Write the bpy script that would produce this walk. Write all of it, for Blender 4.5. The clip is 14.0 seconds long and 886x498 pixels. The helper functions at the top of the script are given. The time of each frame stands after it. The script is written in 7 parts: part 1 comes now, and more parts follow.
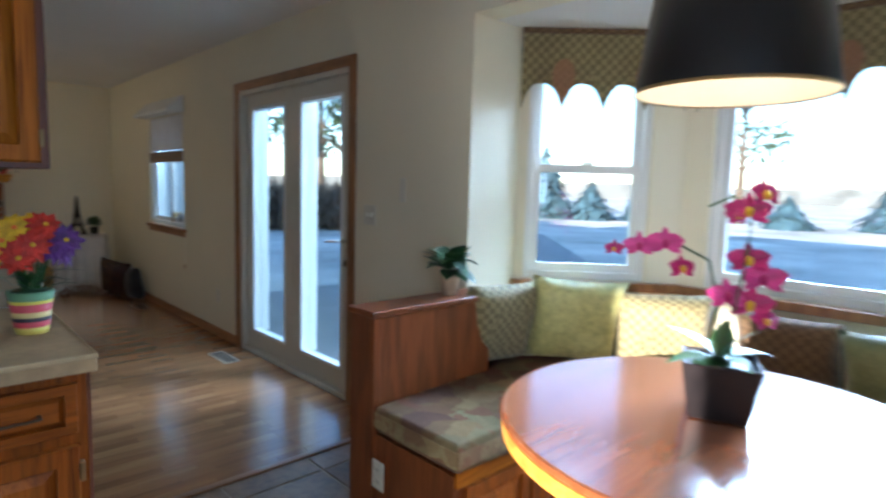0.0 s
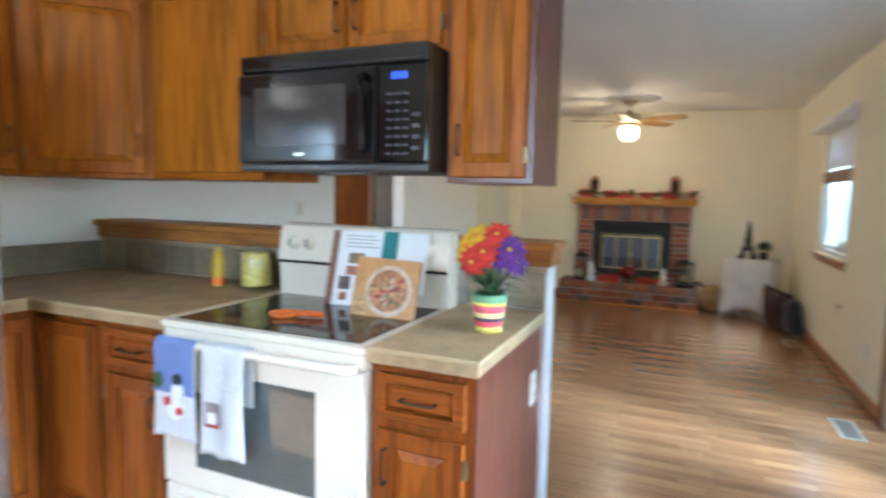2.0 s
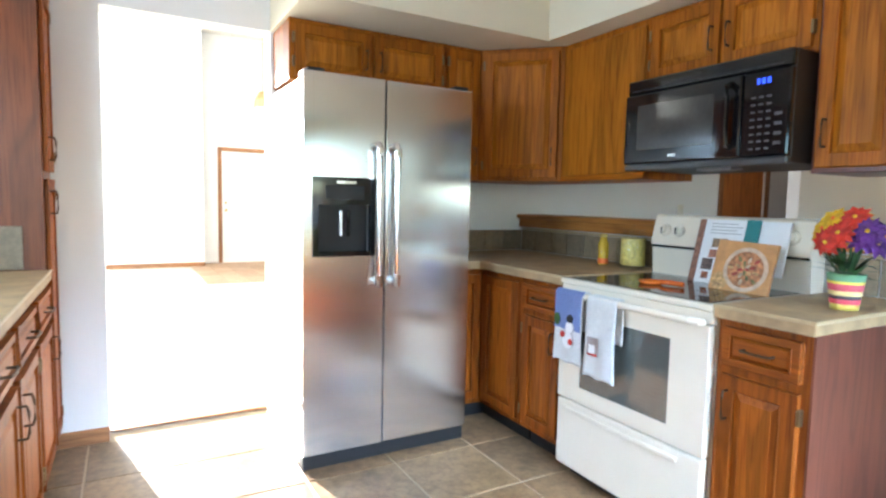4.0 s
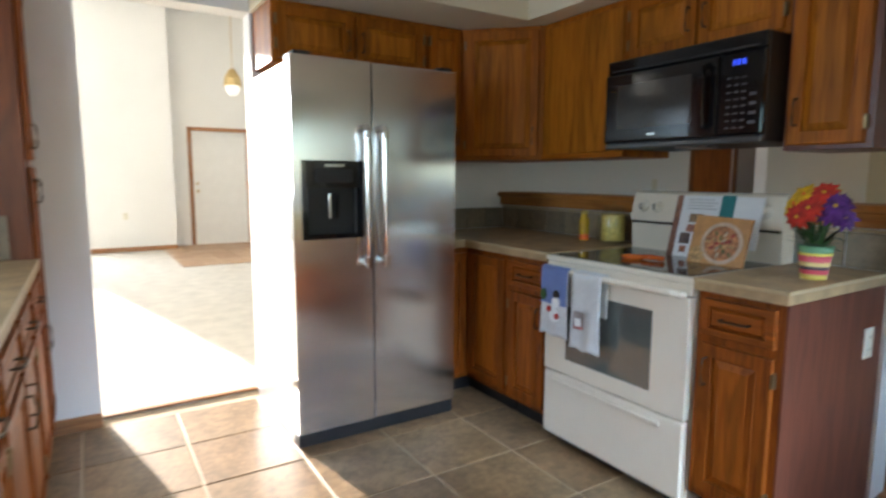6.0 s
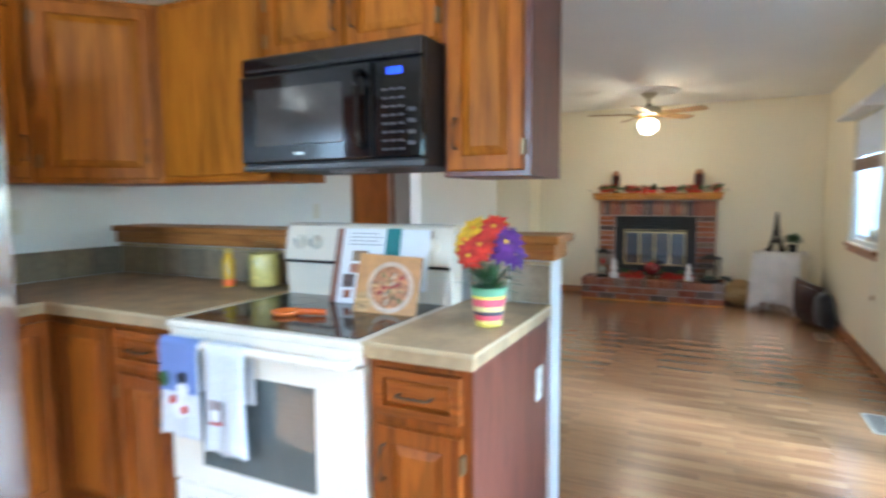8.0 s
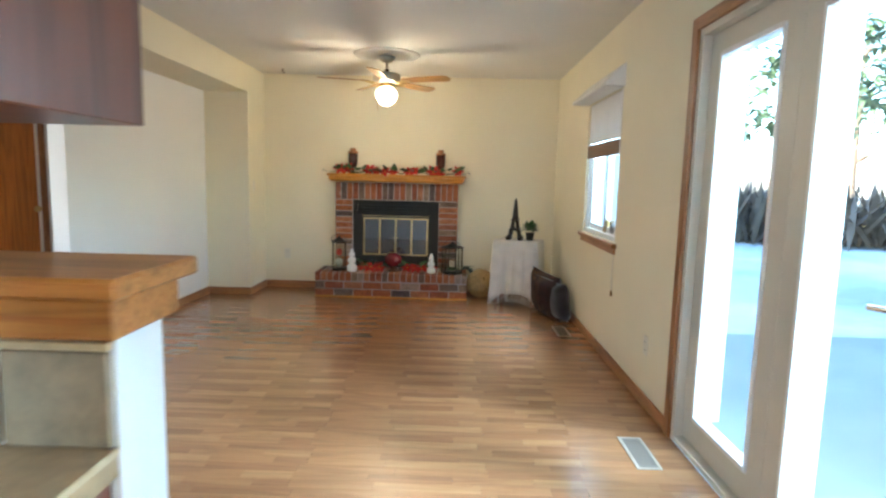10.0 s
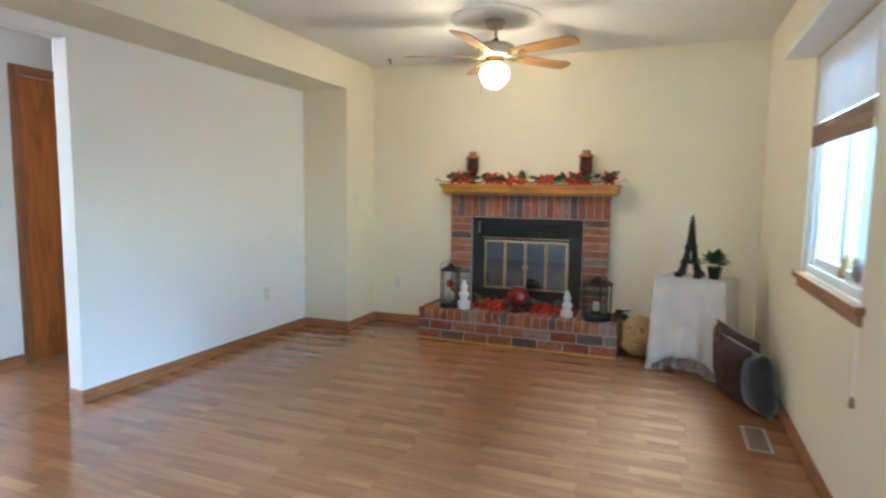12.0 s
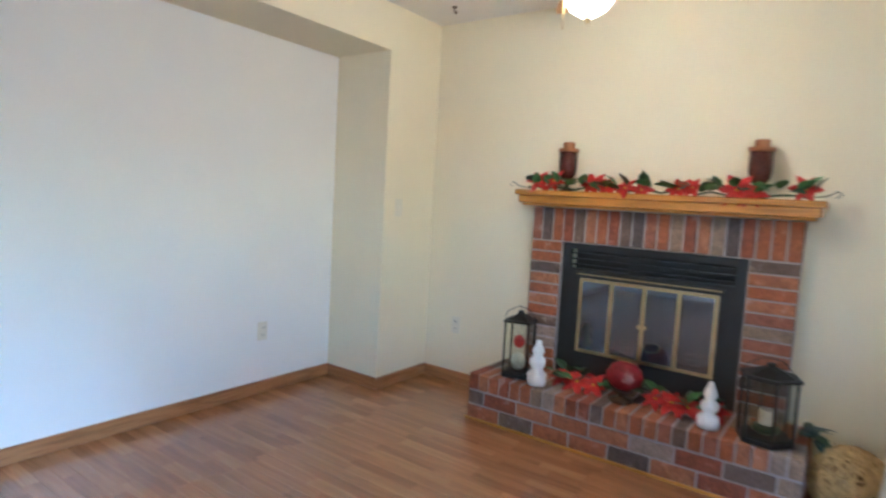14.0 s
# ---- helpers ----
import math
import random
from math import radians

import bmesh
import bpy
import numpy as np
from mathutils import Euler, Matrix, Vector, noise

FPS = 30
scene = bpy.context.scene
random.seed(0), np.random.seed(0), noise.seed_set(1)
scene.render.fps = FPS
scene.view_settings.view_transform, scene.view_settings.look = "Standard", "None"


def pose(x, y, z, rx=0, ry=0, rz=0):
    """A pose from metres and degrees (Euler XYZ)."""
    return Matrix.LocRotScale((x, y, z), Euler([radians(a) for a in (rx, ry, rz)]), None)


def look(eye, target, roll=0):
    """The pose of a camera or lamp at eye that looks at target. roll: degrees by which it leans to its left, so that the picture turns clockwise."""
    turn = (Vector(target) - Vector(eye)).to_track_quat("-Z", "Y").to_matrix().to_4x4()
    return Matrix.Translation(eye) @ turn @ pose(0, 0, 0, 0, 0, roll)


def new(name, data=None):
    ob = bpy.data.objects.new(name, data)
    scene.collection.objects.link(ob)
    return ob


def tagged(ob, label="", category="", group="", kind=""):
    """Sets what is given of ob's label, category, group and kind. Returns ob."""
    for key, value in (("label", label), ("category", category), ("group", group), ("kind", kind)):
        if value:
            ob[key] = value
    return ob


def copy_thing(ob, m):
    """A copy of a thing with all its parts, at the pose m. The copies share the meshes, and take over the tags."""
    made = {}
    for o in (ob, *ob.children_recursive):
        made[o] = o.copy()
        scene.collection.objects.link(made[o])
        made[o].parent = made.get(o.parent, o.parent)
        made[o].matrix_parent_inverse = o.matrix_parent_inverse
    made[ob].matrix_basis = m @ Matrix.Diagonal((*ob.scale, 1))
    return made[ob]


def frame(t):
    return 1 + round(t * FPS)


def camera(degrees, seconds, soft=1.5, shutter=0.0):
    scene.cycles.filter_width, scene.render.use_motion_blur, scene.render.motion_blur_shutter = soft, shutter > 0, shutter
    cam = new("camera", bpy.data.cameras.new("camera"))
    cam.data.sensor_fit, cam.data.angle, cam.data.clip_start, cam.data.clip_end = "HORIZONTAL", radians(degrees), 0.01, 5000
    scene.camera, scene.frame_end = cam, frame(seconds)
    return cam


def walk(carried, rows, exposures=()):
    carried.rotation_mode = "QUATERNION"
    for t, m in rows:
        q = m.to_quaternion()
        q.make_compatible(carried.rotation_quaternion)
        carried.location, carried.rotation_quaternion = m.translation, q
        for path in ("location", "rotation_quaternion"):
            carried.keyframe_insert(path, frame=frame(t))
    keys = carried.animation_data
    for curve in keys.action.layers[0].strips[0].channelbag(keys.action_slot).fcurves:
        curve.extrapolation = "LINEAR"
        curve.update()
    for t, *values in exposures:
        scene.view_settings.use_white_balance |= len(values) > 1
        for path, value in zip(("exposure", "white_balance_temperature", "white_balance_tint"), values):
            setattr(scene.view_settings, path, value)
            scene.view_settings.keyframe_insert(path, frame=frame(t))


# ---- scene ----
cam = camera(75.8, 14.0, soft=2.4, shutter=0.5)
PATH = [
    (0, (-0.036, 0.229, 1.352), (1.337, 1.667, 1.135), 1.7),
    (0.5, (0.189, 0.371, 1.331), (1.21, 2.077, 1.114), 2.1),
    (1, (0.404, 0.397, 1.326), (0.897, 2.322, 1.104), 1.7),
    (1.5, (0.587, 0.495, 1.304), (0.442, 2.48, 1.106), 0.9),
    (2, (0.753, 0.498, 1.327), (-0.027, 2.33, 1.14), 1.3),
    (2.5, (0.863, 0.376, 1.329), (-0.341, 1.965, 1.164), 0.8),
    (3, (0.971, 0.189, 1.328), (-0.472, 1.564, 1.164), 0.9),
    (3.5, (1.11, 0.198, 1.247), (-0.574, 1.27, 1.119), 1.3),
    (3.7, (1.151, 0.151, 1.237), (-0.58, 1.143, 1.099), 1.5),
    (5.8, (1.219, -0.028, 1.25), (-0.502, 0.955, 0.983), 0.2),
    (6, (1.19, -0.006, 1.262), (-0.491, 1.048, 1.014), 0.2),
    (6.5, (1.128, 0.136, 1.283), (-0.488, 1.301, 1.098), -0.2),
    (7, (0.999, 0.2, 1.304), (-0.459, 1.559, 1.142), -0.8),
    (7.5, (0.869, 0.333, 1.277), (-0.318, 1.937, 1.139), -0.8),
    (8, (0.83, 0.545, 1.302), (-0.037, 2.338, 1.122), -0.3),
    (8.5, (0.697, 0.93, 1.274), (0.311, 2.884, 1.096), 0.3),
    (10.8, (0.932, 2.443, 1.312), (0.914, 4.427, 1.059), 1.5),
    (11, (1.055, 2.667, 1.309), (0.875, 4.643, 1.058), 1.1),
    (11.5, (1.2, 3.101, 1.267), (0.705, 5.027, 1.052), 0.6),
    (12, (1.258, 3.422, 1.262), (0.527, 5.273, 1.067), 0.7),
    (12.5, (1.271, 3.809, 1.234), (0.387, 5.594, 1.058), 0.9),
    (13, (1.19, 4.252, 1.268), (0.302, 6.033, 1.063), 1.7),
    (13.5, (1.226, 4.799, 1.276), (0.189, 6.496, 1.067), 2.5),
    (14, (1.001, 5.17, 1.261), (-0.164, 6.787, 1.088), 3.2),
]

EXPOSURES = [(0.0, 2.17, 5600, 12), (0.5, 2.65, 6000, 13), (1.0, 3.25, 6600, 14), (1.5, 3.6, 6480, 15), (2.0, 3.75, 5730, 11), (2.5, 4.05, 6200, 12), (3.0, 3.97, 5900, 10), (3.7, 3.65, 5900, 11), (5.8, 2.25, 6300, 13), (6.5, 2.7, 6300, 13), (7.0, 3.2, 6200, 13), (7.5, 3.7, 5750, 11), (8.0, 3.85, 5450, 10), (8.5, 3.95, 5250, 8), (10.8, 4.07, 6100, 8), (11.5, 4.14, 5500, 7), (12.5, 4.07, 5080, 8), (13.0, 3.99, 4770, 8), (14.0, 4.27, 5000, 11)]
walk(cam, [(t, look(eye, target, roll)) for t, eye, target, roll in PATH], EXPOSURES)

# ---- light ----
world = bpy.data.worlds.new("world")
scene.world = world
world.use_nodes = True
wn = world.node_tree.nodes
sky = wn.new("ShaderNodeTexSky")
sky.sky_type, sky.sun_disc = "NISHITA", False
SUN_WAY = Vector((0.955, 0.21, -0.218)).normalized()
sky.air_density, sky.dust_density, sky.ozone_density = 1.0, 0.2, 3.0
sky.sun_elevation = math.asin(-SUN_WAY.z)
sky.sun_rotation = math.atan2(-SUN_WAY.x, -SUN_WAY.y)
world.node_tree.links.new(sky.outputs[0], wn["Background"].inputs[0])
wn["Background"].inputs[1].default_value = 0.15


def lamp(name, kind, energy, m, color=(1, 1, 1), **more):
    data = bpy.data.lights.new(name, kind)
    data.energy, data.color = energy, color
    if kind == "AREA":
        data.shape, data.size, data.size_y = "RECTANGLE", more["size"], more["size_y"]
        data.spread = radians(more.get("spread", 180))
    if kind == "SUN":
        data.angle = radians(0.6)
    if kind == "POINT":
        data.shadow_soft_size = more["size"]
    ob = new(name, data)
    ob.matrix_world = m
    return ob


lamp("sun", "SUN", 5.0, look((0, 0, 20), Vector((0, 0, 20)) + SUN_WAY), (1.0, 0.9, 0.76))
DAY = (0.44, 0.70, 1.0)
# open sky just above the heads of the openings
lamp("window_light", "AREA", 9, look((2.60, 3.87, 2.50), (0.6, 3.87, 0.7)), DAY, size=1.5, size_y=0.9, spread=120)
lamp("window_light", "AREA", 80, look((6.0, 0.75, 3.35), (2.4, 0.75, 1.2)), (0.58, 0.78, 1.0), size=3.4, size_y=1.8, spread=66)
lamp("window_light", "AREA", 9, look((2.98, 2.25, 2.55), (1.9, 1.1, 1.0)), DAY, size=0.6, size_y=0.8)
lamp("window_light", "AREA", 9, look((2.98, -0.75, 2.55), (1.9, 0.4, 1.0)), DAY, size=0.6, size_y=0.8)
lamp("window_light", "AREA", 5.5, look((-0.4, -1.13, 1.56), (-0.4, 0.5, 0.95)), (0.62, 0.80, 1.0), size=1.0, size_y=0.8)
lamp("window_light", "AREA", 105, look((-10.5, -2.2, 1.8), (-6.0, -1.6, 1.2)), (0.9, 0.95, 1.0), size=2.4, size_y=2.2)
lamp("window_light", "AREA", 11, look((2.40, 6.36, 2.30), (-0.5, 6.6, 0.7)), DAY, size=0.9, size_y=0.5, spread=100)
# unseen warm fill lamp added to brighten the hall, no fixture there
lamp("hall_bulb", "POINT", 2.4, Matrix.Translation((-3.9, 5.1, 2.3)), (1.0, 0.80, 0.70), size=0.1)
lamp("fan_bulb", "POINT", 1.6, Matrix.Translation((0.10, 7.28, 2.06)), (1.0, 0.78, 0.5), size=0.07)
lamp("pendant_bulb", "POINT", 0.5, Matrix.Translation((1.5, 0.79, 1.72)), (1.0, 0.84, 0.62), size=0.05)

# ---- tools ----
def link_mesh(name, bm, material, smooth=False):
    me = bpy.data.meshes.new(name)
    bmesh.ops.recalc_face_normals(bm, faces=bm.faces)
    bm.to_mesh(me)
    bm.free()
    if smooth:
        for p in me.polygons:
            p.use_smooth = True
    if material:
        me.materials.append(material)
    return me


def part(name, bm, material, parent, label="", smooth=False, at=None):
    """One mesh under a thing or a part, in the thing's own axes."""
    ob = new(name, link_mesh(name, bm, material, smooth))
    ob.parent = parent
    if at is not None:
        ob.matrix_basis = at
    return tagged(ob, label)


def thing(name, m, label, category, group="", kind=""):
    ob = new(name)
    ob.empty_display_size = 0.1
    ob.matrix_basis = m
    return tagged(ob, label, category, group, kind)


def solid(name, bm, material, label="", category="", group="", kind="", m=None, smooth=False):
    ob = new(name, link_mesh(name, bm, material, smooth))
    if m is not None:
        ob.matrix_basis = m
    return tagged(ob, label, category, group, kind)


def box(x0, x1, y0, y1, z0, z1, bevel=0.0, bm=None, seg=1):
    made = bmesh.new()
    bmesh.ops.create_cube(made, size=1)
    for v in made.verts:
        v.co = Vector(((x0 + x1) / 2 + v.co.x * (x1 - x0), (y0 + y1) / 2 + v.co.y * (y1 - y0), (z0 + z1) / 2 + v.co.z * (z1 - z0)))
    if bevel:
        bmesh.ops.bevel(made, geom=made.edges[:], offset=bevel, segments=seg, profile=0.5, affect="EDGES")
    return merge(bm, made)


def merge(bm, made, m=None):
    if m is not None:
        bmesh.ops.transform(made, matrix=m, verts=made.verts)
    if bm is None:
        return made
    me = bpy.data.meshes.new("tmp")
    made.to_mesh(me)
    made.free()
    bm.from_mesh(me)
    bpy.data.meshes.remove(me)
    return bm


def lathe(profile, seg=24, bm=None, m=None, close=True):
    """A turned body from (radius, height) pairs."""
    made = bmesh.new()
    rings = []
    for r, z in profile:
        if r < 1e-5:
            rings.append([made.verts.new((0, 0, z))])
        else:
            rings.append([made.verts.new((r * math.cos(2 * math.pi * i / seg), r * math.sin(2 * math.pi * i / seg), z)) for i in range(seg)])
    for a, b in zip(rings, rings[1:]):
        for i in range(seg):
            j = (i + 1) % seg
            quad = [a[i % len(a)], a[j % len(a)], b[j % len(b)], b[i % len(b)]]
            quad = list(dict.fromkeys(quad))
            if len(quad) > 2:
                made.faces.new(quad)
    return merge(bm, made, m)


def tube(points, r, seg=8, bm=None, taper=1.0):
    """A round bar along a line of points."""
    made = bmesh.new()
    pts = [Vector(p) for p in points]
    rings = []
    for i, p in enumerate(pts):
        way = (pts[min(i + 1, len(pts) - 1)] - pts[max(i - 1, 0)]).normalized()
        side = way.cross(Vector((0, 0, 1)))
        if side.length < 0.05:
            side = way.cross(Vector((0, 1, 0)))
        side.normalize()
        up = side.cross(way)
        rr = r * (1 + (taper - 1) * i / max(1, len(pts) - 1))
        rings.append([made.verts.new(p + rr * (math.cos(2 * math.pi * k / seg) * side + math.sin(2 * math.pi * k / seg) * up)) for k in range(seg)])
    for a, b in zip(rings, rings[1:]):
        for k in range(seg):
            made.faces.new((a[k], a[(k + 1) % seg], b[(k + 1) % seg], b[k]))
    made.faces.new(rings[0][::-1])
    made.faces.new(rings[-1])
    return merge(bm, made)


def ball(r, c=(0, 0, 0), scale=(1, 1, 1), sub=2, bm=None):
    made = bmesh.new()
    bmesh.ops.create_icosphere(made, subdivisions=sub, radius=r)
    for v in made.verts:
        v.co = Vector(c) + Vector((v.co.x * scale[0], v.co.y * scale[1], v.co.z * scale[2]))
    return merge(bm, made)


def prism(outline, z0, z1, bm=None, m=None, bevel=0.0):
    """An outline in x and y raised from z0 to z1."""
    made = bmesh.new()
    low = [made.verts.new((x, y, z0)) for x, y in outline]
    top = [made.verts.new((x, y, z1)) for x, y in outline]
    made.faces.new(low[::-1])
    made.faces.new(top)
    n = len(outline)
    for i in range(n):
        made.faces.new((low[i], low[(i + 1) % n], top[(i + 1) % n], top[i]))
    if bevel:
        bmesh.ops.bevel(made, geom=made.edges[:], offset=bevel, segments=1, affect="EDGES")
    return merge(bm, made, m)


def sheet(nx, ny, place, thick=0.0, bm=None):
    """A grid of nx by ny cells whose corners place(u, v) gives, thickened along its normals."""
    made = bmesh.new()
    grid = [[made.verts.new(place(i / nx, j / ny)) for j in range(ny + 1)] for i in range(nx + 1)]
    for i in range(nx):
        for j in range(ny):
            made.faces.new((grid[i][j], grid[i + 1][j], grid[i + 1][j + 1], grid[i][j + 1]))
    if thick:
        bmesh.ops.recalc_face_normals(made, faces=made.faces)
        bmesh.ops.solidify(made, geom=made.faces[:], thickness=thick)
    return merge(bm, made)


def pierced(axis, w0, w1, a0, a1, z0, z1, holes=()):
    """A wall between w0 and w1 along x or y, from a0 to a1 and z0 to z1, with holes (a0, a1, z0, z1) through it."""
    bm = bmesh.new()
    cuts_a = sorted({a0, a1, *[min(max(v, a0), a1) for h in holes for v in h[:2]]})
    cuts_z = sorted({z0, z1, *[min(max(v, z0), z1) for h in holes for v in h[2:]]})
    full = lambda i, k: 0 <= i < len(cuts_a) - 1 and 0 <= k < len(cuts_z) - 1 and not any(
        h[0] - 1e-6 <= cuts_a[i] and cuts_a[i + 1] <= h[1] + 1e-6 and h[2] - 1e-6 <= cuts_z[k] and cuts_z[k + 1] <= h[3] + 1e-6 for h in holes)
    spot = lambda w, a, z: (w, a, z) if axis == "y" else (a, w, z)
    def quad(*pts):
        bm.faces.new([bm.verts.new(spot(*p)) for p in pts])
    for i in range(len(cuts_a) - 1):
        for k in range(len(cuts_z) - 1):
            if not full(i, k):
                continue
            a, b, c, d = cuts_a[i], cuts_a[i + 1], cuts_z[k], cuts_z[k + 1]
            for w in (w0, w1):
                quad((w, a, c), (w, b, c), (w, b, d), (w, a, d))
            for di, dk, p, q in ((-1, 0, (a, c), (a, d)), (1, 0, (b, c), (b, d)), (0, -1, (a, c), (b, c)), (0, 1, (a, d), (b, d))):
                if not full(i + di, k + dk):
                    quad((w0, *p), (w1, *p), (w1, *q), (w0, *q))
    bmesh.ops.remove_doubles(bm, verts=bm.verts, dist=1e-5)
    return bm


def pillow_mesh(w, h, d, puff=1.0, seed=0, bm=None):
    """A stuffed cushion standing in the x and z plane, base at z 0."""
    made = bmesh.new()
    n = 12
    rnd = Vector((seed * 3.7, seed * 1.3, 0))
    for side in (-1, 1):
        grid = []
        for i in range(n + 1):
            row = []
            for k in range(n + 1):
                u, v = 2 * i / n - 1, 2 * k / n - 1
                edge = (1 - u**4) * (1 - v**4)
                wob = noise.noise(Vector((u * 1.7, v * 1.7, side)) + rnd) * 0.12
                x = w / 2 * u * (1 - 0.07 * (1 - v * v))
                z = h / 2 * v * (1 - 0.07 * (1 - u * u))
                row.append(made.verts.new((x, side * d / 2 * puff * edge**0.5 * (1 + wob), z + h / 2)))
            grid.append(row)
        for i in range(n):
            for k in range(n):
                made.faces.new((grid[i][k], grid[i + 1][k], grid[i + 1][k + 1], grid[i][k + 1]))
    bmesh.ops.remove_doubles(made, verts=made.verts, dist=1e-4)
    return merge(bm, made)


def leaf(length, width, bend=0.3, fold=0.15):
    """A leaf along +x, pointed, bent down."""
    def place(u, v):
        s = math.sin(math.pi * min(1, u * 1.02)) ** 0.8 * (1 - 0.35 * u)
        y = (v - 0.5) * width * s
        return (length * u, y, -bend * length * u * u + fold * abs(y))
    return sheet(6, 2, place)


# ---- materials ----
def node_mat(name):
    m = bpy.data.materials.new(name)
    m.use_nodes = True
    t = m.node_tree
    return m, t, t.nodes["Principled BSDF"]


def coords(t, scale=(1, 1, 1), vary=False):
    c = t.nodes.new("ShaderNodeTexCoord")
    mp = t.nodes.new("ShaderNodeMapping")
    mp.inputs["Scale"].default_value = scale
    t.links.new(c.outputs["Object"], mp.inputs["Vector"])
    if vary:
        info = t.nodes.new("ShaderNodeObjectInfo")
        mul = t.nodes.new("ShaderNodeMath")
        mul.operation, mul.inputs[1].default_value = "MULTIPLY", 37.0
        t.links.new(info.outputs["Random"], mul.inputs[0])
        com = t.nodes.new("ShaderNodeCombineXYZ")
        for k in range(3):
            t.links.new(mul.outputs[0], com.inputs[k])
        t.links.new(com.outputs[0], mp.inputs["Location"])
    return mp.outputs[0]


def noise_tex(t, vec, scale, detail=4, rough=0.55, dist=0.0):
    n = t.nodes.new("ShaderNodeTexNoise")
    n.inputs["Scale"].default_value, n.inputs["Detail"].default_value = scale, detail
    n.inputs["Roughness"].default_value, n.inputs["Distortion"].default_value = rough, dist
    t.links.new(vec, n.inputs["Vector"])
    return n.outputs["Fac"]


def ramp(t, fac, stops):
    r = t.nodes.new("ShaderNodeValToRGB")
    while len(r.color_ramp.elements) < len(stops):
        r.color_ramp.elements.new(0.5)
    for e, (p, c) in zip(r.color_ramp.elements, stops):
        e.position, e.color = p, (*c, 1)
    t.links.new(fac, r.inputs[0])
    return r.outputs[0]


def blend(t, a, b, fac=0.5, mode="MIX"):
    n = t.nodes.new("ShaderNodeMix")
    n.data_type, n.blend_type = "RGBA", mode
    for value, slot in ((fac, 0), (a, 6), (b, 7)):
        if isinstance(value, bpy.types.NodeSocket):
            t.links.new(value, n.inputs[slot])
        else:
            n.inputs[slot].default_value = value if slot == 0 else (*value, 1)
    return n.outputs[2]


def bump(t, p, height, strength=0.2, dist=0.01):
    b = t.nodes.new("ShaderNodeBump")
    b.inputs["Strength"].default_value, b.inputs["Distance"].default_value = strength, dist
    t.links.new(height, b.inputs["Height"])
    t.links.new(b.outputs[0], p.inputs["Normal"])


def tint(c, f):
    return tuple(min(1, v * f) for v in c)


def plain(name, c, rough=0.5, metal=0.0, vary=0.12, scale=6, fine=60, relief=0.05, dist=0.004, emit=0, **more):
    """A painted, cast or moulded surface with slow and fine variation."""
    m, t, p = node_mat(name)
    v = coords(t)
    slow, fast = noise_tex(t, v, scale, 3), noise_tex(t, v, fine, 4)
    col = ramp(t, slow, [(0.3, tint(c, 1 - vary)), (0.7, tint(c, 1 + vary * 0.6))])
    col = blend(t, col, ramp(t, fast, [(0.3, (1 - vary,) * 3), (0.7, (1, 1, 1))]), 0.6, "MULTIPLY")
    t.links.new(col, p.inputs["Base Color"])
    p.inputs["Metallic"].default_value = metal
    r = t.nodes.new("ShaderNodeMapRange")
    r.inputs["To Min"].default_value, r.inputs["To Max"].default_value = max(0.02, rough - 0.06), min(1, rough + 0.06)
    t.links.new(slow, r.inputs["Value"])
    t.links.new(r.outputs[0], p.inputs["Roughness"])
    if relief:
        bump(t, p, fast, relief, dist)
    if emit:
        p.inputs["Emission Color"].default_value, p.inputs["Emission Strength"].default_value = (*c, 1), emit
    for key, value in more.items():
        p.inputs[key.replace("_", " ")].default_value = value
    return m


def wood(name, light, dark, axis=2, rough=0.38, scale=1.0, coat=0.15, wide=1.0, island=False, spread=0.82, figured=0.7, gloss=0.5):
    """Oak or laminate with cathedral figure and pores, the grain along one axis."""
    m, t, p = node_mat(name)
    s = [9.0 * scale * wide] * 3
    s[axis] = 0.9 * scale
    v = coords(t, s, vary=True)
    figure = noise_tex(t, v, 1.1, 3, 0.5, 0.6)
    w = t.nodes.new("ShaderNodeMath")
    w.operation, w.inputs[1].default_value = "MULTIPLY", 9.0
    t.links.new(figure, w.inputs[0])
    f = t.nodes.new("ShaderNodeMath")
    f.operation, f.inputs[1].default_value = "PINGPONG", 1.0
    t.links.new(w.outputs[0], f.inputs[0])
    s2 = [130.0 * scale] * 3
    s2[axis] = 5.0 * scale
    pores = noise_tex(t, coords(t, s2, vary=True), 1.0, 3, 0.6)
    chance = t.nodes.new("ShaderNodeNewGeometry").outputs["Random Per Island"] if island else t.nodes.new("ShaderNodeObjectInfo").outputs["Random"]
    mid = tint(light, figured)
    col = ramp(t, f.outputs[0], [(0.0, mid), (0.55, light), (1.0, tint(light, 1.08))])
    col = blend(t, col, ramp(t, pores, [(0.34, dark), (0.52, (1, 1, 1))]), 0.6, "MULTIPLY")
    shade = ramp(t, chance, [(0.0, (spread,) * 3), (1.0, (1, 1, 1))])
    t.links.new(blend(t, col, shade, 1.0, "MULTIPLY"), p.inputs["Base Color"])
    p.inputs["Roughness"].default_value = rough
    p.inputs["Coat Weight"].default_value, p.inputs["Coat Roughness"].default_value = coat, 0.2
    p.inputs["Specular IOR Level"].default_value = gloss
    bump(t, p, pores, 0.12, 0.002)
    return m


def glass_mat(name, tone=(1, 1, 1), rough=0.0):
    m, t, p = node_mat(name)
    p.inputs["Base Color"].default_value = (*tone, 1)
    p.inputs["Transmission Weight"].default_value, p.inputs["Roughness"].default_value, p.inputs["IOR"].default_value = 1.0, rough, 1.45
    return m


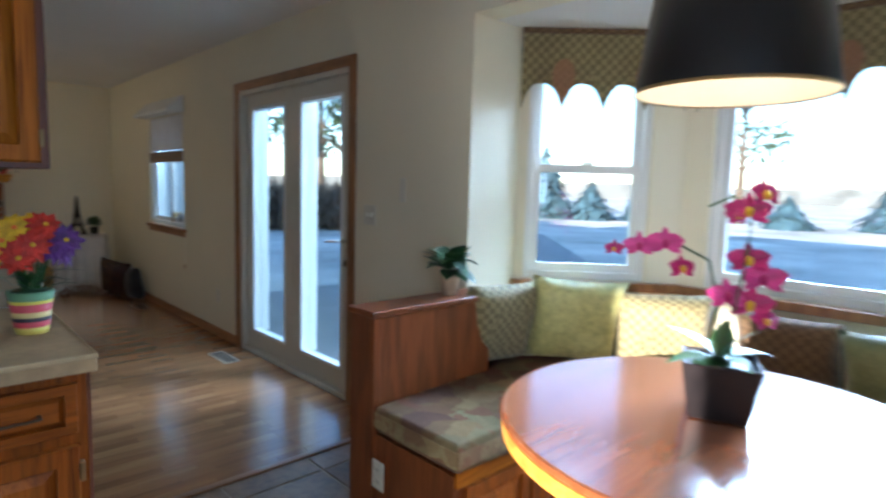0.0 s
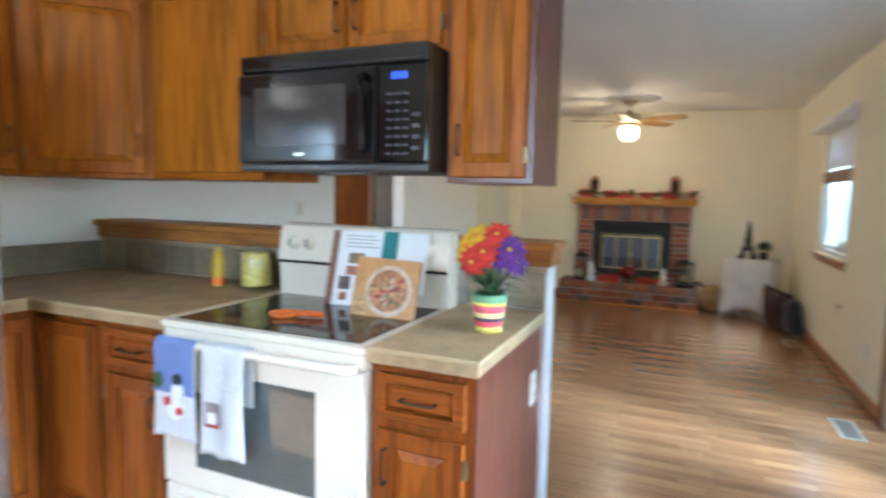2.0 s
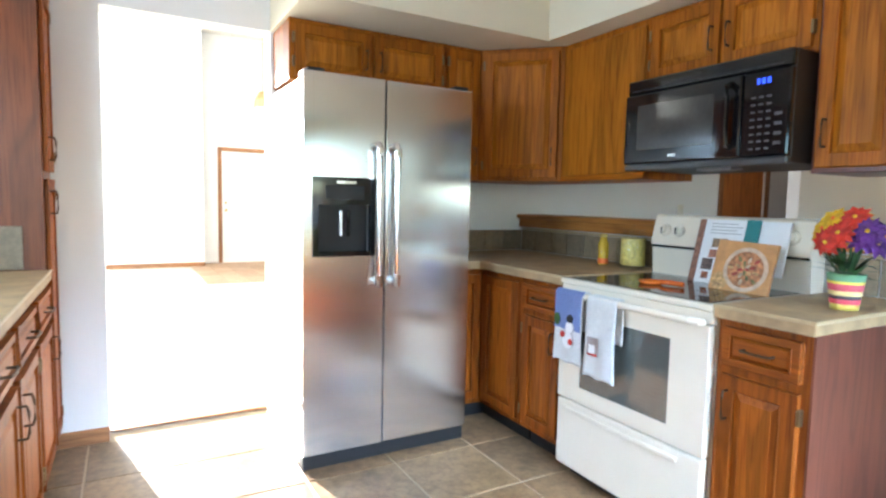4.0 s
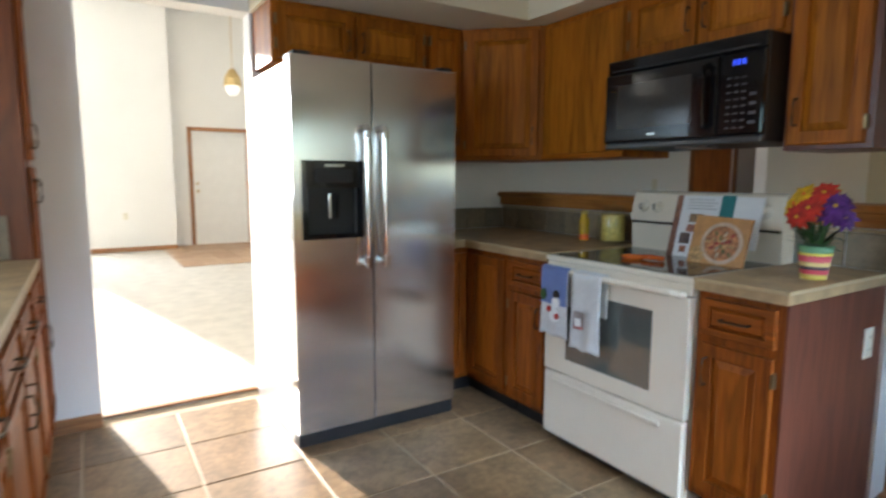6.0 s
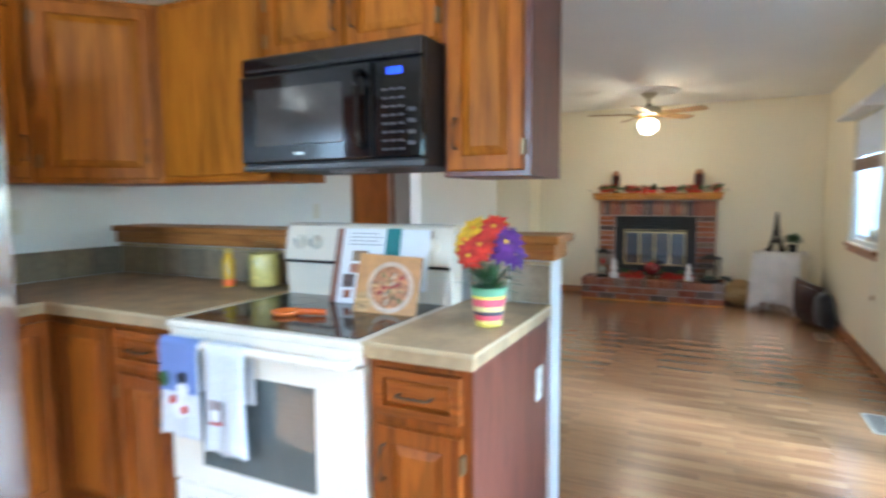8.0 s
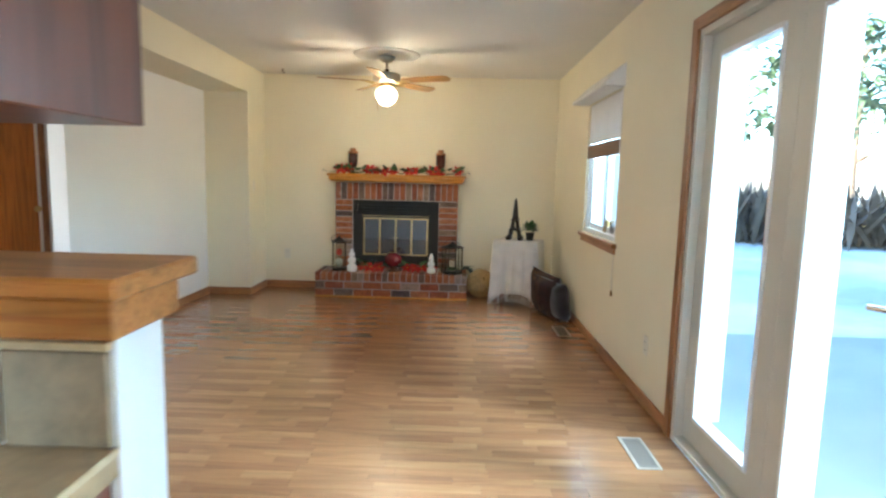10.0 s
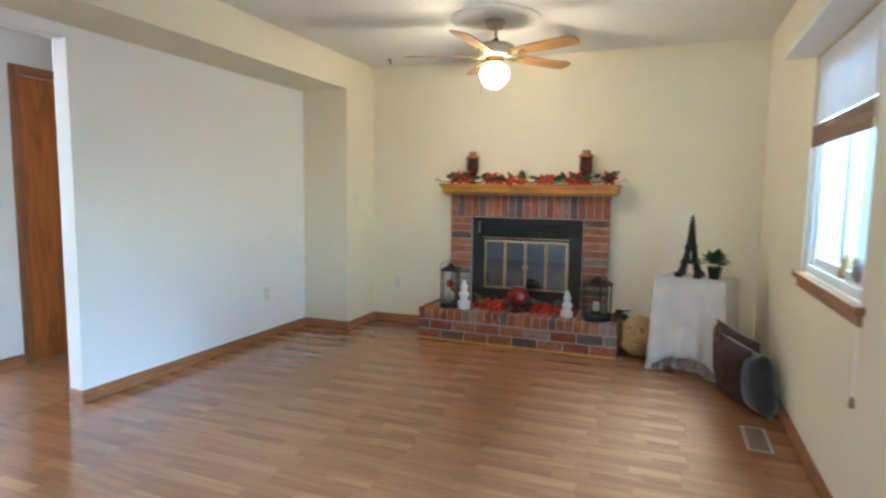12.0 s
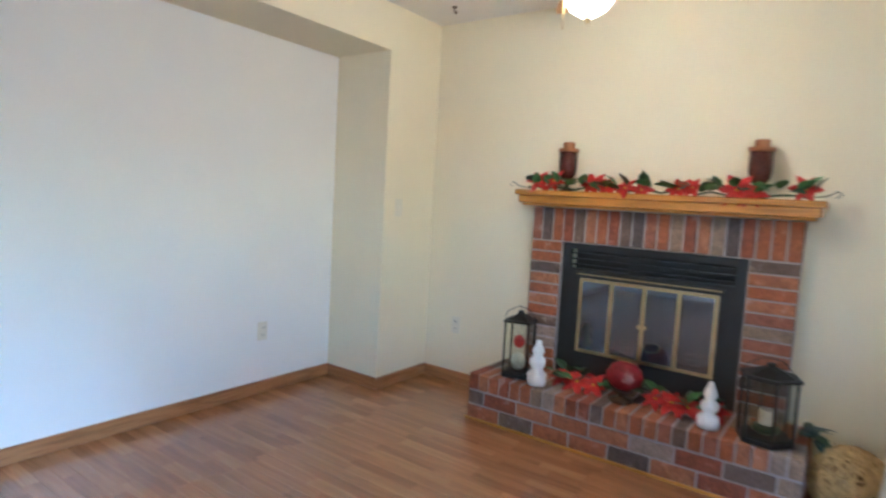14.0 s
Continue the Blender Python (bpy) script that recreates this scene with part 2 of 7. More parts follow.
def picked(name, stops, rough=0.8, scale=30, vary=0.25, relief=0.4, dist=0.004, spots=None, step=False):
    """Pieces whose colour is drawn from stops by each object's chance, with grain and stains."""
    m, t, p = node_mat(name)
    info = t.nodes.new("ShaderNodeObjectInfo")
    col = ramp(t, info.outputs["Random"], stops)
    if step:
        col.node.color_ramp.interpolation = "CONSTANT"
    v = coords(t, (1, 1, 1), vary=True)
    slow, fast = noise_tex(t, v, scale * 0.25, 4), noise_tex(t, v, scale, 5, 0.65)
    col = blend(t, col, ramp(t, slow, [(0.3, (1 - vary,) * 3), (0.7, (1, 1, 1))]), 0.9, "MULTIPLY")
    col = blend(t, col, ramp(t, fast, [(0.3, (1 - vary,) * 3), (0.62, (1, 1, 1))]), 0.8, "MULTIPLY")
    if spots:
        col = blend(t, col, spots, ramp(t, slow, [(0.62, (0, 0, 0)), (0.75, (0.6, 0.6, 0.6))]))
    t.links.new(col, p.inputs["Base Color"])
    p.inputs["Roughness"].default_value = rough
    bump(t, p, fast, relief, dist)
    return m


def weave(name, a, b, pitch=0.012, rough=0.9, relief=0.5, block=0.04):
    """Cloth with a woven check."""
    m, t, p = node_mat(name)
    v = coords(t)
    chk = t.nodes.new("ShaderNodeTexChecker")
    chk.inputs["Scale"].default_value = 1 / block
    chk.inputs["Color1"].default_value, chk.inputs["Color2"].default_value = (*a, 1), (*b, 1)
    t.links.new(v, chk.inputs["Vector"])
    fine = noise_tex(t, v, 1 / pitch, 3)
    slow = noise_tex(t, v, 7, 3)
    col = blend(t, chk.outputs["Color"], ramp(t, fine, [(0.3, (0.55,) * 3), (0.7, (1, 1, 1))]), 0.7, "MULTIPLY")
    col = blend(t, col, ramp(t, slow, [(0.3, (0.75,) * 3), (0.7, (1, 1, 1))]), 0.6, "MULTIPLY")
    t.links.new(col, p.inputs["Base Color"])
    p.inputs["Roughness"].default_value = rough
    p.inputs["Sheen Weight"].default_value = 0.2
    bump(t, p, fine, relief, 0.004)
    return m


WALL = plain("wall_paint", (0.80, 0.73, 0.54), 0.75, vary=0.035, scale=1.2, fine=180, relief=0.12, dist=0.002)
WHITE_WALL = plain("white_wall_paint", (0.82, 0.81, 0.77), 0.75, vary=0.03, scale=1.2, fine=180, relief=0.12, dist=0.002)
CEIL = plain("ceiling_paint", (0.78, 0.76, 0.70), 0.85, vary=0.04, scale=1.0, fine=120, relief=0.4, dist=0.004)
TRIM_WHITE = plain("white_trim_paint", (0.80, 0.79, 0.75), 0.4, vary=0.03, relief=0.02)
VINYL = plain("almond_door_paint", (0.62, 0.58, 0.48), 0.4, vary=0.04, relief=0.02)
OAK = wood("oak_cabinet", (0.42, 0.128, 0.006), (0.42, 0.20, 0.08), 2, wide=1.1, rough=0.5, coat=0.02, figured=0.66, gloss=0.22)
OAK_H = wood("oak_cabinet_level", (0.43, 0.132, 0.006), (0.42, 0.20, 0.08), 0, wide=1.1, rough=0.5, coat=0.02, figured=0.66, gloss=0.22)
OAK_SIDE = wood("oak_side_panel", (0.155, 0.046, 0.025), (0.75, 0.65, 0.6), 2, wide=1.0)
OAK_BENCH = wood("oak_bench", (0.25, 0.07, 0.018), (0.5, 0.3, 0.18), 2, wide=0.7)
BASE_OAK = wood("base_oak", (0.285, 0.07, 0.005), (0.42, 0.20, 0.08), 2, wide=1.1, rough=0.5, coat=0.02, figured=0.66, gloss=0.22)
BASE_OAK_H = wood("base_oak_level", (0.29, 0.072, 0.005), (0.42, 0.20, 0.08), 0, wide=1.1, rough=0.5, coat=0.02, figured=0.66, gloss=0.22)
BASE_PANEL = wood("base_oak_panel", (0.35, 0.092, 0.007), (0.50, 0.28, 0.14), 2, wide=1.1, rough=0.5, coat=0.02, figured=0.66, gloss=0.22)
TRIM_X = wood("oak_trim_x", (0.42, 0.19, 0.07), (0.45, 0.28, 0.18), 0)
TRIM_Y = wood("oak_trim_y", (0.42, 0.19, 0.07), (0.45, 0.28, 0.18), 1)
TRIM_Z = wood("oak_trim_z", (0.36, 0.15, 0.05), (0.45, 0.28, 0.18), 2)
MANTEL = wood("golden_oak_mantel", (0.62, 0.285, 0.045), (0.68, 0.48, 0.26), 0, coat=0.05, gloss=0.3)
DOOR_BROWN = wood("brown_door", (0.58, 0.19, 0.035), (0.72, 0.5, 0.36), 2)
LAMINATE = wood("hall_laminate", (0.36, 0.18, 0.08), (0.6, 0.45, 0.35), 0, rough=0.3, coat=0.2, scale=0.8)
LAM = dict(axis=0, rough=0.22, coat=0.5, scale=0.8, spread=0.95, figured=0.86)
L1, L2, L3 = (0.395, 0.188, 0.079), (0.345, 0.158, 0.064), (0.300, 0.132, 0.053)
LAM_LIGHT, LAM_MID, LAM_DARK = (wood(f"laminate_{n}", c, (0.80, 0.70, 0.62), **LAM) for n, c in (("light", L1), ("middle", L2), ("dark", L3)))
LAM_LIGHT_REST, LAM_MID_REST, LAM_DARK_REST = (wood(f"laminate_joined_{n}", c, (0.80, 0.70, 0.62), island=True, **LAM) for n, c in (("light", L1), ("middle", L2), ("dark", L3)))
OAK_PANEL = wood("oak_door_panel", (0.5, 0.168, 0.01), (0.52, 0.30, 0.14), 2, wide=1.1, rough=0.5, coat=0.02, figured=0.66, gloss=0.22)
TABLETOP = wood("polished_table", (0.22, 0.068, 0.022), (0.7, 0.5, 0.4), 0, rough=0.12, coat=0.8, figured=0.86)
FLOOR_TILE = picked("floor_tile", [(0.0, (0.27, 0.16, 0.078)), (0.4, (0.37, 0.23, 0.115)), (0.7, (0.27, 0.18, 0.10)), (1.0, (0.40, 0.255, 0.125))], 0.42, 26, 0.45, 0.25)
SLATE = picked("backsplash_tile", [(0.0, (0.30, 0.225, 0.135)), (0.5, (0.40, 0.30, 0.18)), (1.0, (0.23, 0.18, 0.12))], 0.45, 30, 0.3, 0.25)
GROUT = plain("grout", (0.46, 0.36, 0.24), 0.9, vary=0.15, fine=200)
COUNTER = plain("worktop_laminate", (0.43, 0.290, 0.145), 0.5, vary=0.28, scale=9, fine=45, relief=0.03)
COUNTER_EDGE = plain("worktop_edge", (0.48, 0.36, 0.20), 0.35, vary=0.15)
def brushed(name, c):
    """Steel brushed along the x axis."""
    m, t, p = node_mat(name)
    lines = noise_tex(t, coords(t, (0.6, 0.6, 420)), 1.0, 3, 0.6)
    t.links.new(ramp(t, lines, [(0.3, tint(c, 0.97)), (0.7, c)]), p.inputs["Base Color"])
    p.inputs["Metallic"].default_value = 1.0
    p.inputs["Anisotropic"].default_value, p.inputs["Anisotropic Rotation"].default_value = 0.8, 0.0
    way = t.nodes.new("ShaderNodeTangent")
    way.direction_type, way.axis = "RADIAL", "Z"
    t.links.new(way.outputs[0], p.inputs["Tangent"])
    r = t.nodes.new("ShaderNodeMapRange")
    r.inputs["To Min"].default_value, r.inputs["To Max"].default_value = 0.15, 0.21
    t.links.new(lines, r.inputs["Value"])
    t.links.new(r.outputs[0], p.inputs["Roughness"])
    bump(t, p, lines, 0.015, 0.001)
    return m


STEEL = brushed("brushed_steel", (0.76, 0.75, 0.75))
DARK_STEEL = plain("grey_side_steel", (0.45, 0.45, 0.46), 0.42, 0.6, vary=0.05)
CHROME = plain("polished_chrome", (0.78, 0.77, 0.74), 0.16, 1.0, vary=0.03, relief=0)
BLACK_GLOSS = plain("black_gloss", (0.008, 0.008, 0.009), 0.06, vary=0.2, relief=0, Coat_Weight=0.1)
BLACK_MATT = plain("black_matt", (0.012, 0.012, 0.013), 0.5, vary=0.2)
COOKTOP = plain("black_cooktop_glass", (0.035, 0.028, 0.022), 0.06, vary=0.3, relief=0)
ENAMEL = plain("bisque_enamel", (0.82, 0.73, 0.585), 0.16, vary=0.02, relief=0)
BRONZE = plain("bronze_pull", (0.10, 0.06, 0.035), 0.4, 0.9, vary=0.2)
HINGE = plain("antique_hinge", (0.26, 0.18, 0.09), 0.4, 0.9, vary=0.15)
BRASS = plain("aged_brass", (0.62, 0.46, 0.22), 0.3, 1.0, vary=0.12)
def thin_glass(name, tone=(0.96, 0.98, 0.97)):
    """A clear pane: it lets light straight through and mirrors at a slant."""
    m = bpy.data.materials.new(name)
    m.use_nodes = True
    t = m.node_tree
    t.nodes.clear()
    out, mix = t.nodes.new("ShaderNodeOutputMaterial"), t.nodes.new("ShaderNodeMixShader")
    clear, gloss = t.nodes.new("ShaderNodeBsdfTransparent"), t.nodes.new("ShaderNodeBsdfGlossy")
    clear.inputs[0].default_value, gloss.inputs["Roughness"].default_value, mix.inputs[0].default_value = (*tone, 1), 0.02, 0.05
    t.links.new(clear.outputs[0], mix.inputs[1])
    t.links.new(gloss.outputs[0], mix.inputs[2])
    t.links.new(mix.outputs[0], out.inputs[0])
    return m


GLASS = thin_glass("clear_glass")
BRICK = picked("brick", [(0.0, (0.45, 0.150, 0.060)), (0.16, (0.33, 0.098, 0.050)), (0.30, (0.50, 0.20, 0.095)), (0.44, (0.20, 0.135, 0.10)), (0.54, (0.41, 0.140, 0.062)), (0.66, (0.36, 0.25, 0.17)), (0.76, (0.13, 0.095, 0.085)), (0.86, (0.40, 0.155, 0.09)), (0.95, (0.44, 0.33, 0.26))], 0.88, 55, 0.45, 0.6, 0.006, (0.46, 0.38, 0.33), step=True)
MORTAR = plain("mortar", (0.43, 0.38, 0.36), 0.95, vary=0.15, fine=150, relief=0.4)
SOOT = plain("firebox_black", (0.018, 0.017, 0.016), 0.5, vary=0.3)
CARPET = plain("beige_carpet", (0.62, 0.57, 0.48), 0.95, vary=0.12, fine=250, relief=0.7)
PLASTIC = plain("ivory_plastic", (0.72, 0.68, 0.55), 0.4, vary=0.03, relief=0)

# ---- the shell of the house ----
H = 2.45
WX, EX, NY, SY = -2.06, 1.92, 8.40, -0.92
S = dict(kind="structure")
solid("wall_east", pierced("y", EX, 2.07, 2.11, NY + 0.15, 0, H, [(3.10, 4.63, 0, 2.04), (5.86, 6.87, 0.88, 1.97)]), WALL, "cream painted wall with door and window openings", "wall", **S)
solid("wall_north", pierced("x", NY, NY + 0.15, -2.02, EX, 0, H, [(-0.36, 0.56, 0.30, 1.03)]), WALL, "cream painted wall behind the brick fireplace", "wall", **S)
solid("wall_pier", box(-1.905, -1.44, 7.893, NY, 0, H), WALL, "cream painted pier beside the fireplace wall", "wall", **S)
solid("wall_header", box(-1.905, -1.44, 2.67, 7.893, 2.17, H), WALL, "cream painted dropped header over a recessed wall", "wall", **S)
solid("wall_recess", pierced("y", -2.02, -1.905, 4.68, NY, 0, H, [(4.68, 5.68, 0, 2.10)]), WHITE_WALL, "pale painted recessed wall with a hall opening", "wall", **S)
solid("wall_kitchen_west", pierced("y", WX - 0.14, WX, SY, 2.67, 0, H, [(0.0, 0.80, 0, 2.14)]), WHITE_WALL, "pale painted wall with a wide cased opening", "wall", **S)
solid("wall_family_west", box(-2.2, WX, 2.67, 4.68, 0, H), WHITE_WALL, "pale painted family room wall", "wall", **S)
solid("wall_half", box(WX, 0.30, 2.545, 2.67, 0, 1.075), TRIM_WHITE, "white painted half wall behind the worktop", "half wall", **S)
solid("wall_south", pierced("x", SY - 0.14, SY, WX - 0.14, 2.07, 0, H, [(-0.95, 0.15, 1.12, 2.0)]), WALL, "cream painted wall with a window over the sink", "wall", **S)
solid("wall_east_south", box(EX, 2.07, SY, -0.61, 0, H), WALL, "cream painted wall end beside the bay", "wall", **S)
solid("wall_bay_header", box(EX, 2.07, -0.61, 2.11, 2.15, H), WALL, "cream painted wall above the bay", "wall", **S)
solid("ceiling", box(-2.2, 2.07, SY - 0.14, NY + 0.15, H, H + 0.12), CEIL, "off-white textured ceiling", "ceiling", **S)
soffit = prism([(WX, 0.80), (-1.36, 0.80), (-1.36, 2.15), (0.30, 2.15), (0.30, 2.67), (WX, 2.67)], 2.135, H)
solid("wall_soffit", soffit, WALL, "cream painted soffit above the wall cabinets", "soffit", **S)


def slanted(x0, y0, x1, y1, thick, z0, z1, holes=()):
    """A wall whose inner face runs from (x0, y0) to (x1, y1); holes along it."""
    far = math.hypot(x1 - x0, y1 - y0)
    bm = pierced("x", 0, thick, 0, far, z0, z1, holes)
    bmesh.ops.transform(bm, matrix=Matrix.Translation((x0, y0, 0)) @ Matrix.Rotation(math.atan2(y1 - y0, x1 - x0), 4, "Z"), verts=bm.verts)
    return bm


BAY = [(EX, 2.11), (2.27, 2.11), (2.86, 1.50), (2.86, 0.0), (2.27, -0.61), (EX, -0.61)]
SILL, HEAD = 0.89, 2.04
SIDE = math.hypot(0.59, 0.61)
solid("wall_bay_1", slanted(2.07, 2.11, *BAY[1], 0.12, 0, 2.27), WALL, "cream painted return wall of the bay", "wall", **S)
solid("wall_bay_2", slanted(*BAY[1], *BAY[2], 0.12, 0, 2.27, [(0.05, SIDE - 0.17, SILL, HEAD)]), WALL, "cream painted slanted bay wall with a window", "wall", **S)
solid("wall_bay_3", slanted(*BAY[2], *BAY[3], 0.12, 0, 2.27, [(0.13, 1.37, SILL, HEAD)]), WALL, "cream painted bay wall with a wide window", "wall", **S)
solid("wall_bay_4", slanted(*BAY[3], *BAY[4], 0.12, 0, 2.27, [(0.17, SIDE - 0.05, SILL, HEAD)]), WALL, "cream painted slanted bay wall with a window", "wall", **S)
solid("wall_bay_5", slanted(*BAY[4], 2.07, -0.61, 0.12, 0, 2.27), WALL, "cream painted return wall of the bay", "wall", **S)
solid("ceiling_bay", prism([(2.07, 2.11), (2.27, 2.11), (2.86, 1.5), (2.86, 0.0), (2.27, -0.61), (2.07, -0.61)], 2.15, 2.27), CEIL, "off-white lowered ceiling of the bay", "ceiling", **S)
solid("floor_bay", prism([(1.921, 2.11), (2.27, 2.11), (2.86, 1.5), (2.86, 0.0), (2.27, -0.61), (1.921, -0.61)], -0.15, -0.001), GROUT, "floor under the bay seat", "floor", **S)
solid("roof", prism([(-10.6, -4.7), (3.2, -4.7), (3.2, 9.0), (-10.6, 9.0)], 4.3, 4.5), BLACK_MATT, "dark house roof", "roof", **S)

# living room beyond the kitchen opening
solid("floor_living_room", box(-10.2, WX - 0.14, -4.2, 3.4, -0.15, 0.0), CARPET, "pale beige carpet in the living room", "carpet", **S)
solid("wall_living_west", pierced("y", -10.35, -10.2, -4.2, 3.4, 0, 4.2, [(-3.9, -0.75, 0.90, 3.80), (1.70, 2.66, 0, 2.10)]), WHITE_WALL, "white painted entry wall with a tall window", "wall", **S)
solid("wall_living_north", pierced("x", 3.4, 3.54, -10.35, WX - 0.14, 0, 4.2, [(-4.8, -3.3, 0, 2.15)]), WHITE_WALL, "white painted living room wall", "wall", **S)
solid("wall_living_south", box(-10.35, WX - 0.14, -4.34, -4.2, 0, 4.2), WHITE_WALL, "white painted living room wall", "wall", **S)
solid("wall_living_jog", box(-10.2, -9.75, -0.55, 1.33, 0, 4.2), WHITE_WALL, "white painted wall beside the front door", "wall", **S)
solid("wall_living_east", box(WX - 0.14, WX - 0.002, 2.67, 3.54, H + 0.12, 4.2), WHITE_WALL, "white painted wall end", "wall", **S)
solid("wall_living_east_upper", box(WX - 0.14, WX, SY - 0.14, 2.67, H + 0.12, 4.2), WHITE_WALL, "white painted upper wall of the living room", "wall", **S)
solid("wall_living_south_east", box(WX - 0.14, WX, -4.34, SY - 0.14, 0, 4.2), WHITE_WALL, "white painted living room wall", "wall", **S)
solid("ceiling_living", box(-10.35, WX, -4.34, 3.54, 4.2, 4.3), CEIL, "white living room ceiling", "ceiling", **S)
entry = thing("floor_entry", pose(-10.2, 1.1, 0), "tan stone tile floor at the front door", "floor", kind="structure")
part("bed", box(0, 2.75, 0, 2.3, -0.05, 0.003), GROUT, entry)
ENTRY_TILE = picked("entry_tile", [(0.0, (0.45, 0.27, 0.15)), (1.0, (0.55, 0.36, 0.22))], 0.5, 24, 0.2, 0.2)
for i in range(9):
    for k in range(7):
        part("tile", box(0.005 + i * 0.305, 0.30 + i * 0.305, 0.005 + k * 0.305, 0.30 + k * 0.305, 0.0, 0.010), ENTRY_TILE, entry)

# hall beyond the recess wall
solid("floor_hall", box(-5.0, WX, 3.4, NY, -0.15, -0.002), LAMINATE, "brown laminate hall floor", "floor", **S)
solid("wall_hall_west", pierced("y", -3.12, -3.0, 5.85, NY, 0, H, [(6.10, 6.92, 0, 2.05)]), WHITE_WALL, "pale hall wall with a brown door", "wall", **S)
solid("wall_hall_corner", box(-5.0, -3.12, 5.85, 5.97, 0, H), WHITE_WALL, "pale hall wall", "wall", **S)
# unseen passage, pierced through both walls to let daylight into the hall
solid("wall_hall_side_west", box(-5.14, -4.8, 3.54, 4.26, 0, H), WHITE_WALL, "pale hall wall", "wall", **S)
solid("wall_hall_side_east", box(-3.3, -2.2, 3.54, 4.26, 0, H), WHITE_WALL, "pale hall wall", "wall", **S)
solid("wall_hall_south", pierced("x", 4.26, 4.4, -5.0, -2.2, 0, H, [(-4.8, -3.3, 0, 2.15)]), WHITE_WALL, "pale hall wall", "wall", **S)
solid("wall_hall_end", box(-5.14, -5.0, 4.26, 5.97, 0, H), WHITE_WALL, "pale hall wall", "wall", **S)
solid("wall_hall_north", box(-3.12, -2.02, NY, NY + 0.15, 0, H), WHITE_WALL, "pale hall wall", "wall", **S)
solid("ceiling_hall", box(-5.14, -2.2, 3.54, NY + 0.15, H, H + 0.12), CEIL, "off-white hall ceiling", "ceiling", **S)

# baseboards, 7 cm high
def board(name, x0, x1, y0, y1, material):
    return solid(name, box(x0, x1, y0, y1, 0.0, 0.078, 0.004), material, "oak baseboard along the wall", "baseboard", "baseboards", "structure")


board("baseboard_1", EX - 0.013, EX, 4.70, NY, TRIM_Y)
board("baseboard_2", EX - 0.013, EX, 2.30, 3.03, TRIM_Y)
board("baseboard_3", 0.94, EX - 0.013, NY - 0.013, NY, TRIM_X)
board("baseboard_4", -1.427, -0.745, NY - 0.013, NY, TRIM_X)
board("baseboard_5", -1.44, -1.427, 7.88, NY, TRIM_Y)
board("baseboard_6", -1.892, -1.44, 7.88, 7.893, TRIM_X)
board("baseboard_7", -1.905, -1.892, 5.68, 7.893, TRIM_Y)
board("baseboard_8", WX, WX + 0.013, 2.67, 4.68, TRIM_Y)
board("baseboard_9", -2.02, -1.892, 5.667, 5.68, TRIM_X)
board("baseboard_10", -3.0, -2.987, 5.837, 6.04, TRIM_Y)
board("baseboard_11", -5.0, -3.0, 5.837, 5.85, TRIM_X)
board("baseboard_12", WX, WX + 0.013, -0.28, 0.0, TRIM_Y)
board("baseboard_13", -9.75, -9.737, -0.55, 1.343, TRIM_Y)
board("baseboard_14", -10.2, -9.75, 1.33, 1.343, TRIM_X)

# carpet bar at the opening
solid("trim_threshold", box(WX - 0.15, WX - 0.11, 0.0, 0.80, 0.0, 0.012, 0.004), TRIM_Y, "wooden threshold bar between tile and carpet", "threshold", **S)
solid("trim_floor_bar", box(0.30, EX, 2.615, 2.655, 0.0, 0.010, 0.003), TRIM_X, "oak reducer strip between tile and laminate", "threshold", **S)


# ---- windows and doors ----
def casing(parent, w, z0, z1, wide, deep, materials, sill=False):
    """Oak casing round an opening of width w, in front of a wall face at y 0."""
    up, level = materials
    part("casing", box(-wide, 0, -deep, 0, z0, z1 + wide, 0.003), up, parent)
    part("casing", box(w, w + wide, -deep, 0, z0, z1 + wide, 0.003), up, parent)
    part("casing", box(0, w, -deep, 0, z1, z1 + wide, 0.003), level, parent)


EAST = lambda y, z=0: pose(EX, y, z, 0, 0, -90)
french = thing("door_1", EAST(4.63), "almond double glass patio doors in an oak frame", "patio door", kind="structure")
casing(french, 1.53, 0, 2.04, 0.062, 0.018, (TRIM_Z, TRIM_X))
part("jamb", box(0, 0.03, 0, 0.15, 0, 2.04), VINYL, french)
part("jamb", box(1.50, 1.53, 0, 0.15, 0, 2.04), VINYL, french)
part("jamb", box(0.03, 1.50, 0, 0.15, 2.01, 2.04), VINYL, french)
part("threshold", box(0.03, 1.50, 0.0, 0.17, 0, 0.03, 0.004), VINYL, french)
for n, x in enumerate((0.032, 0.767)):
    w = 0.731
    leafd = part("door_leaf", pierced("x", 0.045, 0.09, x, x + w, 0.032, 2.008, [(x + 0.115, x + w - 0.115, 0.17, 1.90)]), VINYL, french)
    for dx0, dx1, dz0, dz1 in ((0.105, 0.125, 0.16, 1.91), (w - 0.125, w - 0.105, 0.16, 1.91)):
        part("glazing_bead", box(x + dx0, x + dx1, 0.036, 0.10, dz0, dz1, 0.003), TRIM_WHITE, leafd)
    part("glazing_bead", box(x + 0.125, x + w - 0.125, 0.036, 0.10, 0.155, 0.18, 0.003), TRIM_WHITE, leafd)
    part("glazing_bead", box(x + 0.125, x + w - 0.125, 0.036, 0.10, 1.89, 1.915, 0.003), TRIM_WHITE, leafd)
    pane = part("pane", box(x + 0.115, x + w - 0.115, 0.066, 0.070, 0.17, 1.90), GLASS, leafd)
    pane.visible_shadow = False
    part("side_reveal", box(x + 0.105, x + 0.125, 0.10, 0.165, 0.16, 1.91, 0.003), TRIM_WHITE, leafd, "white outer door frame")
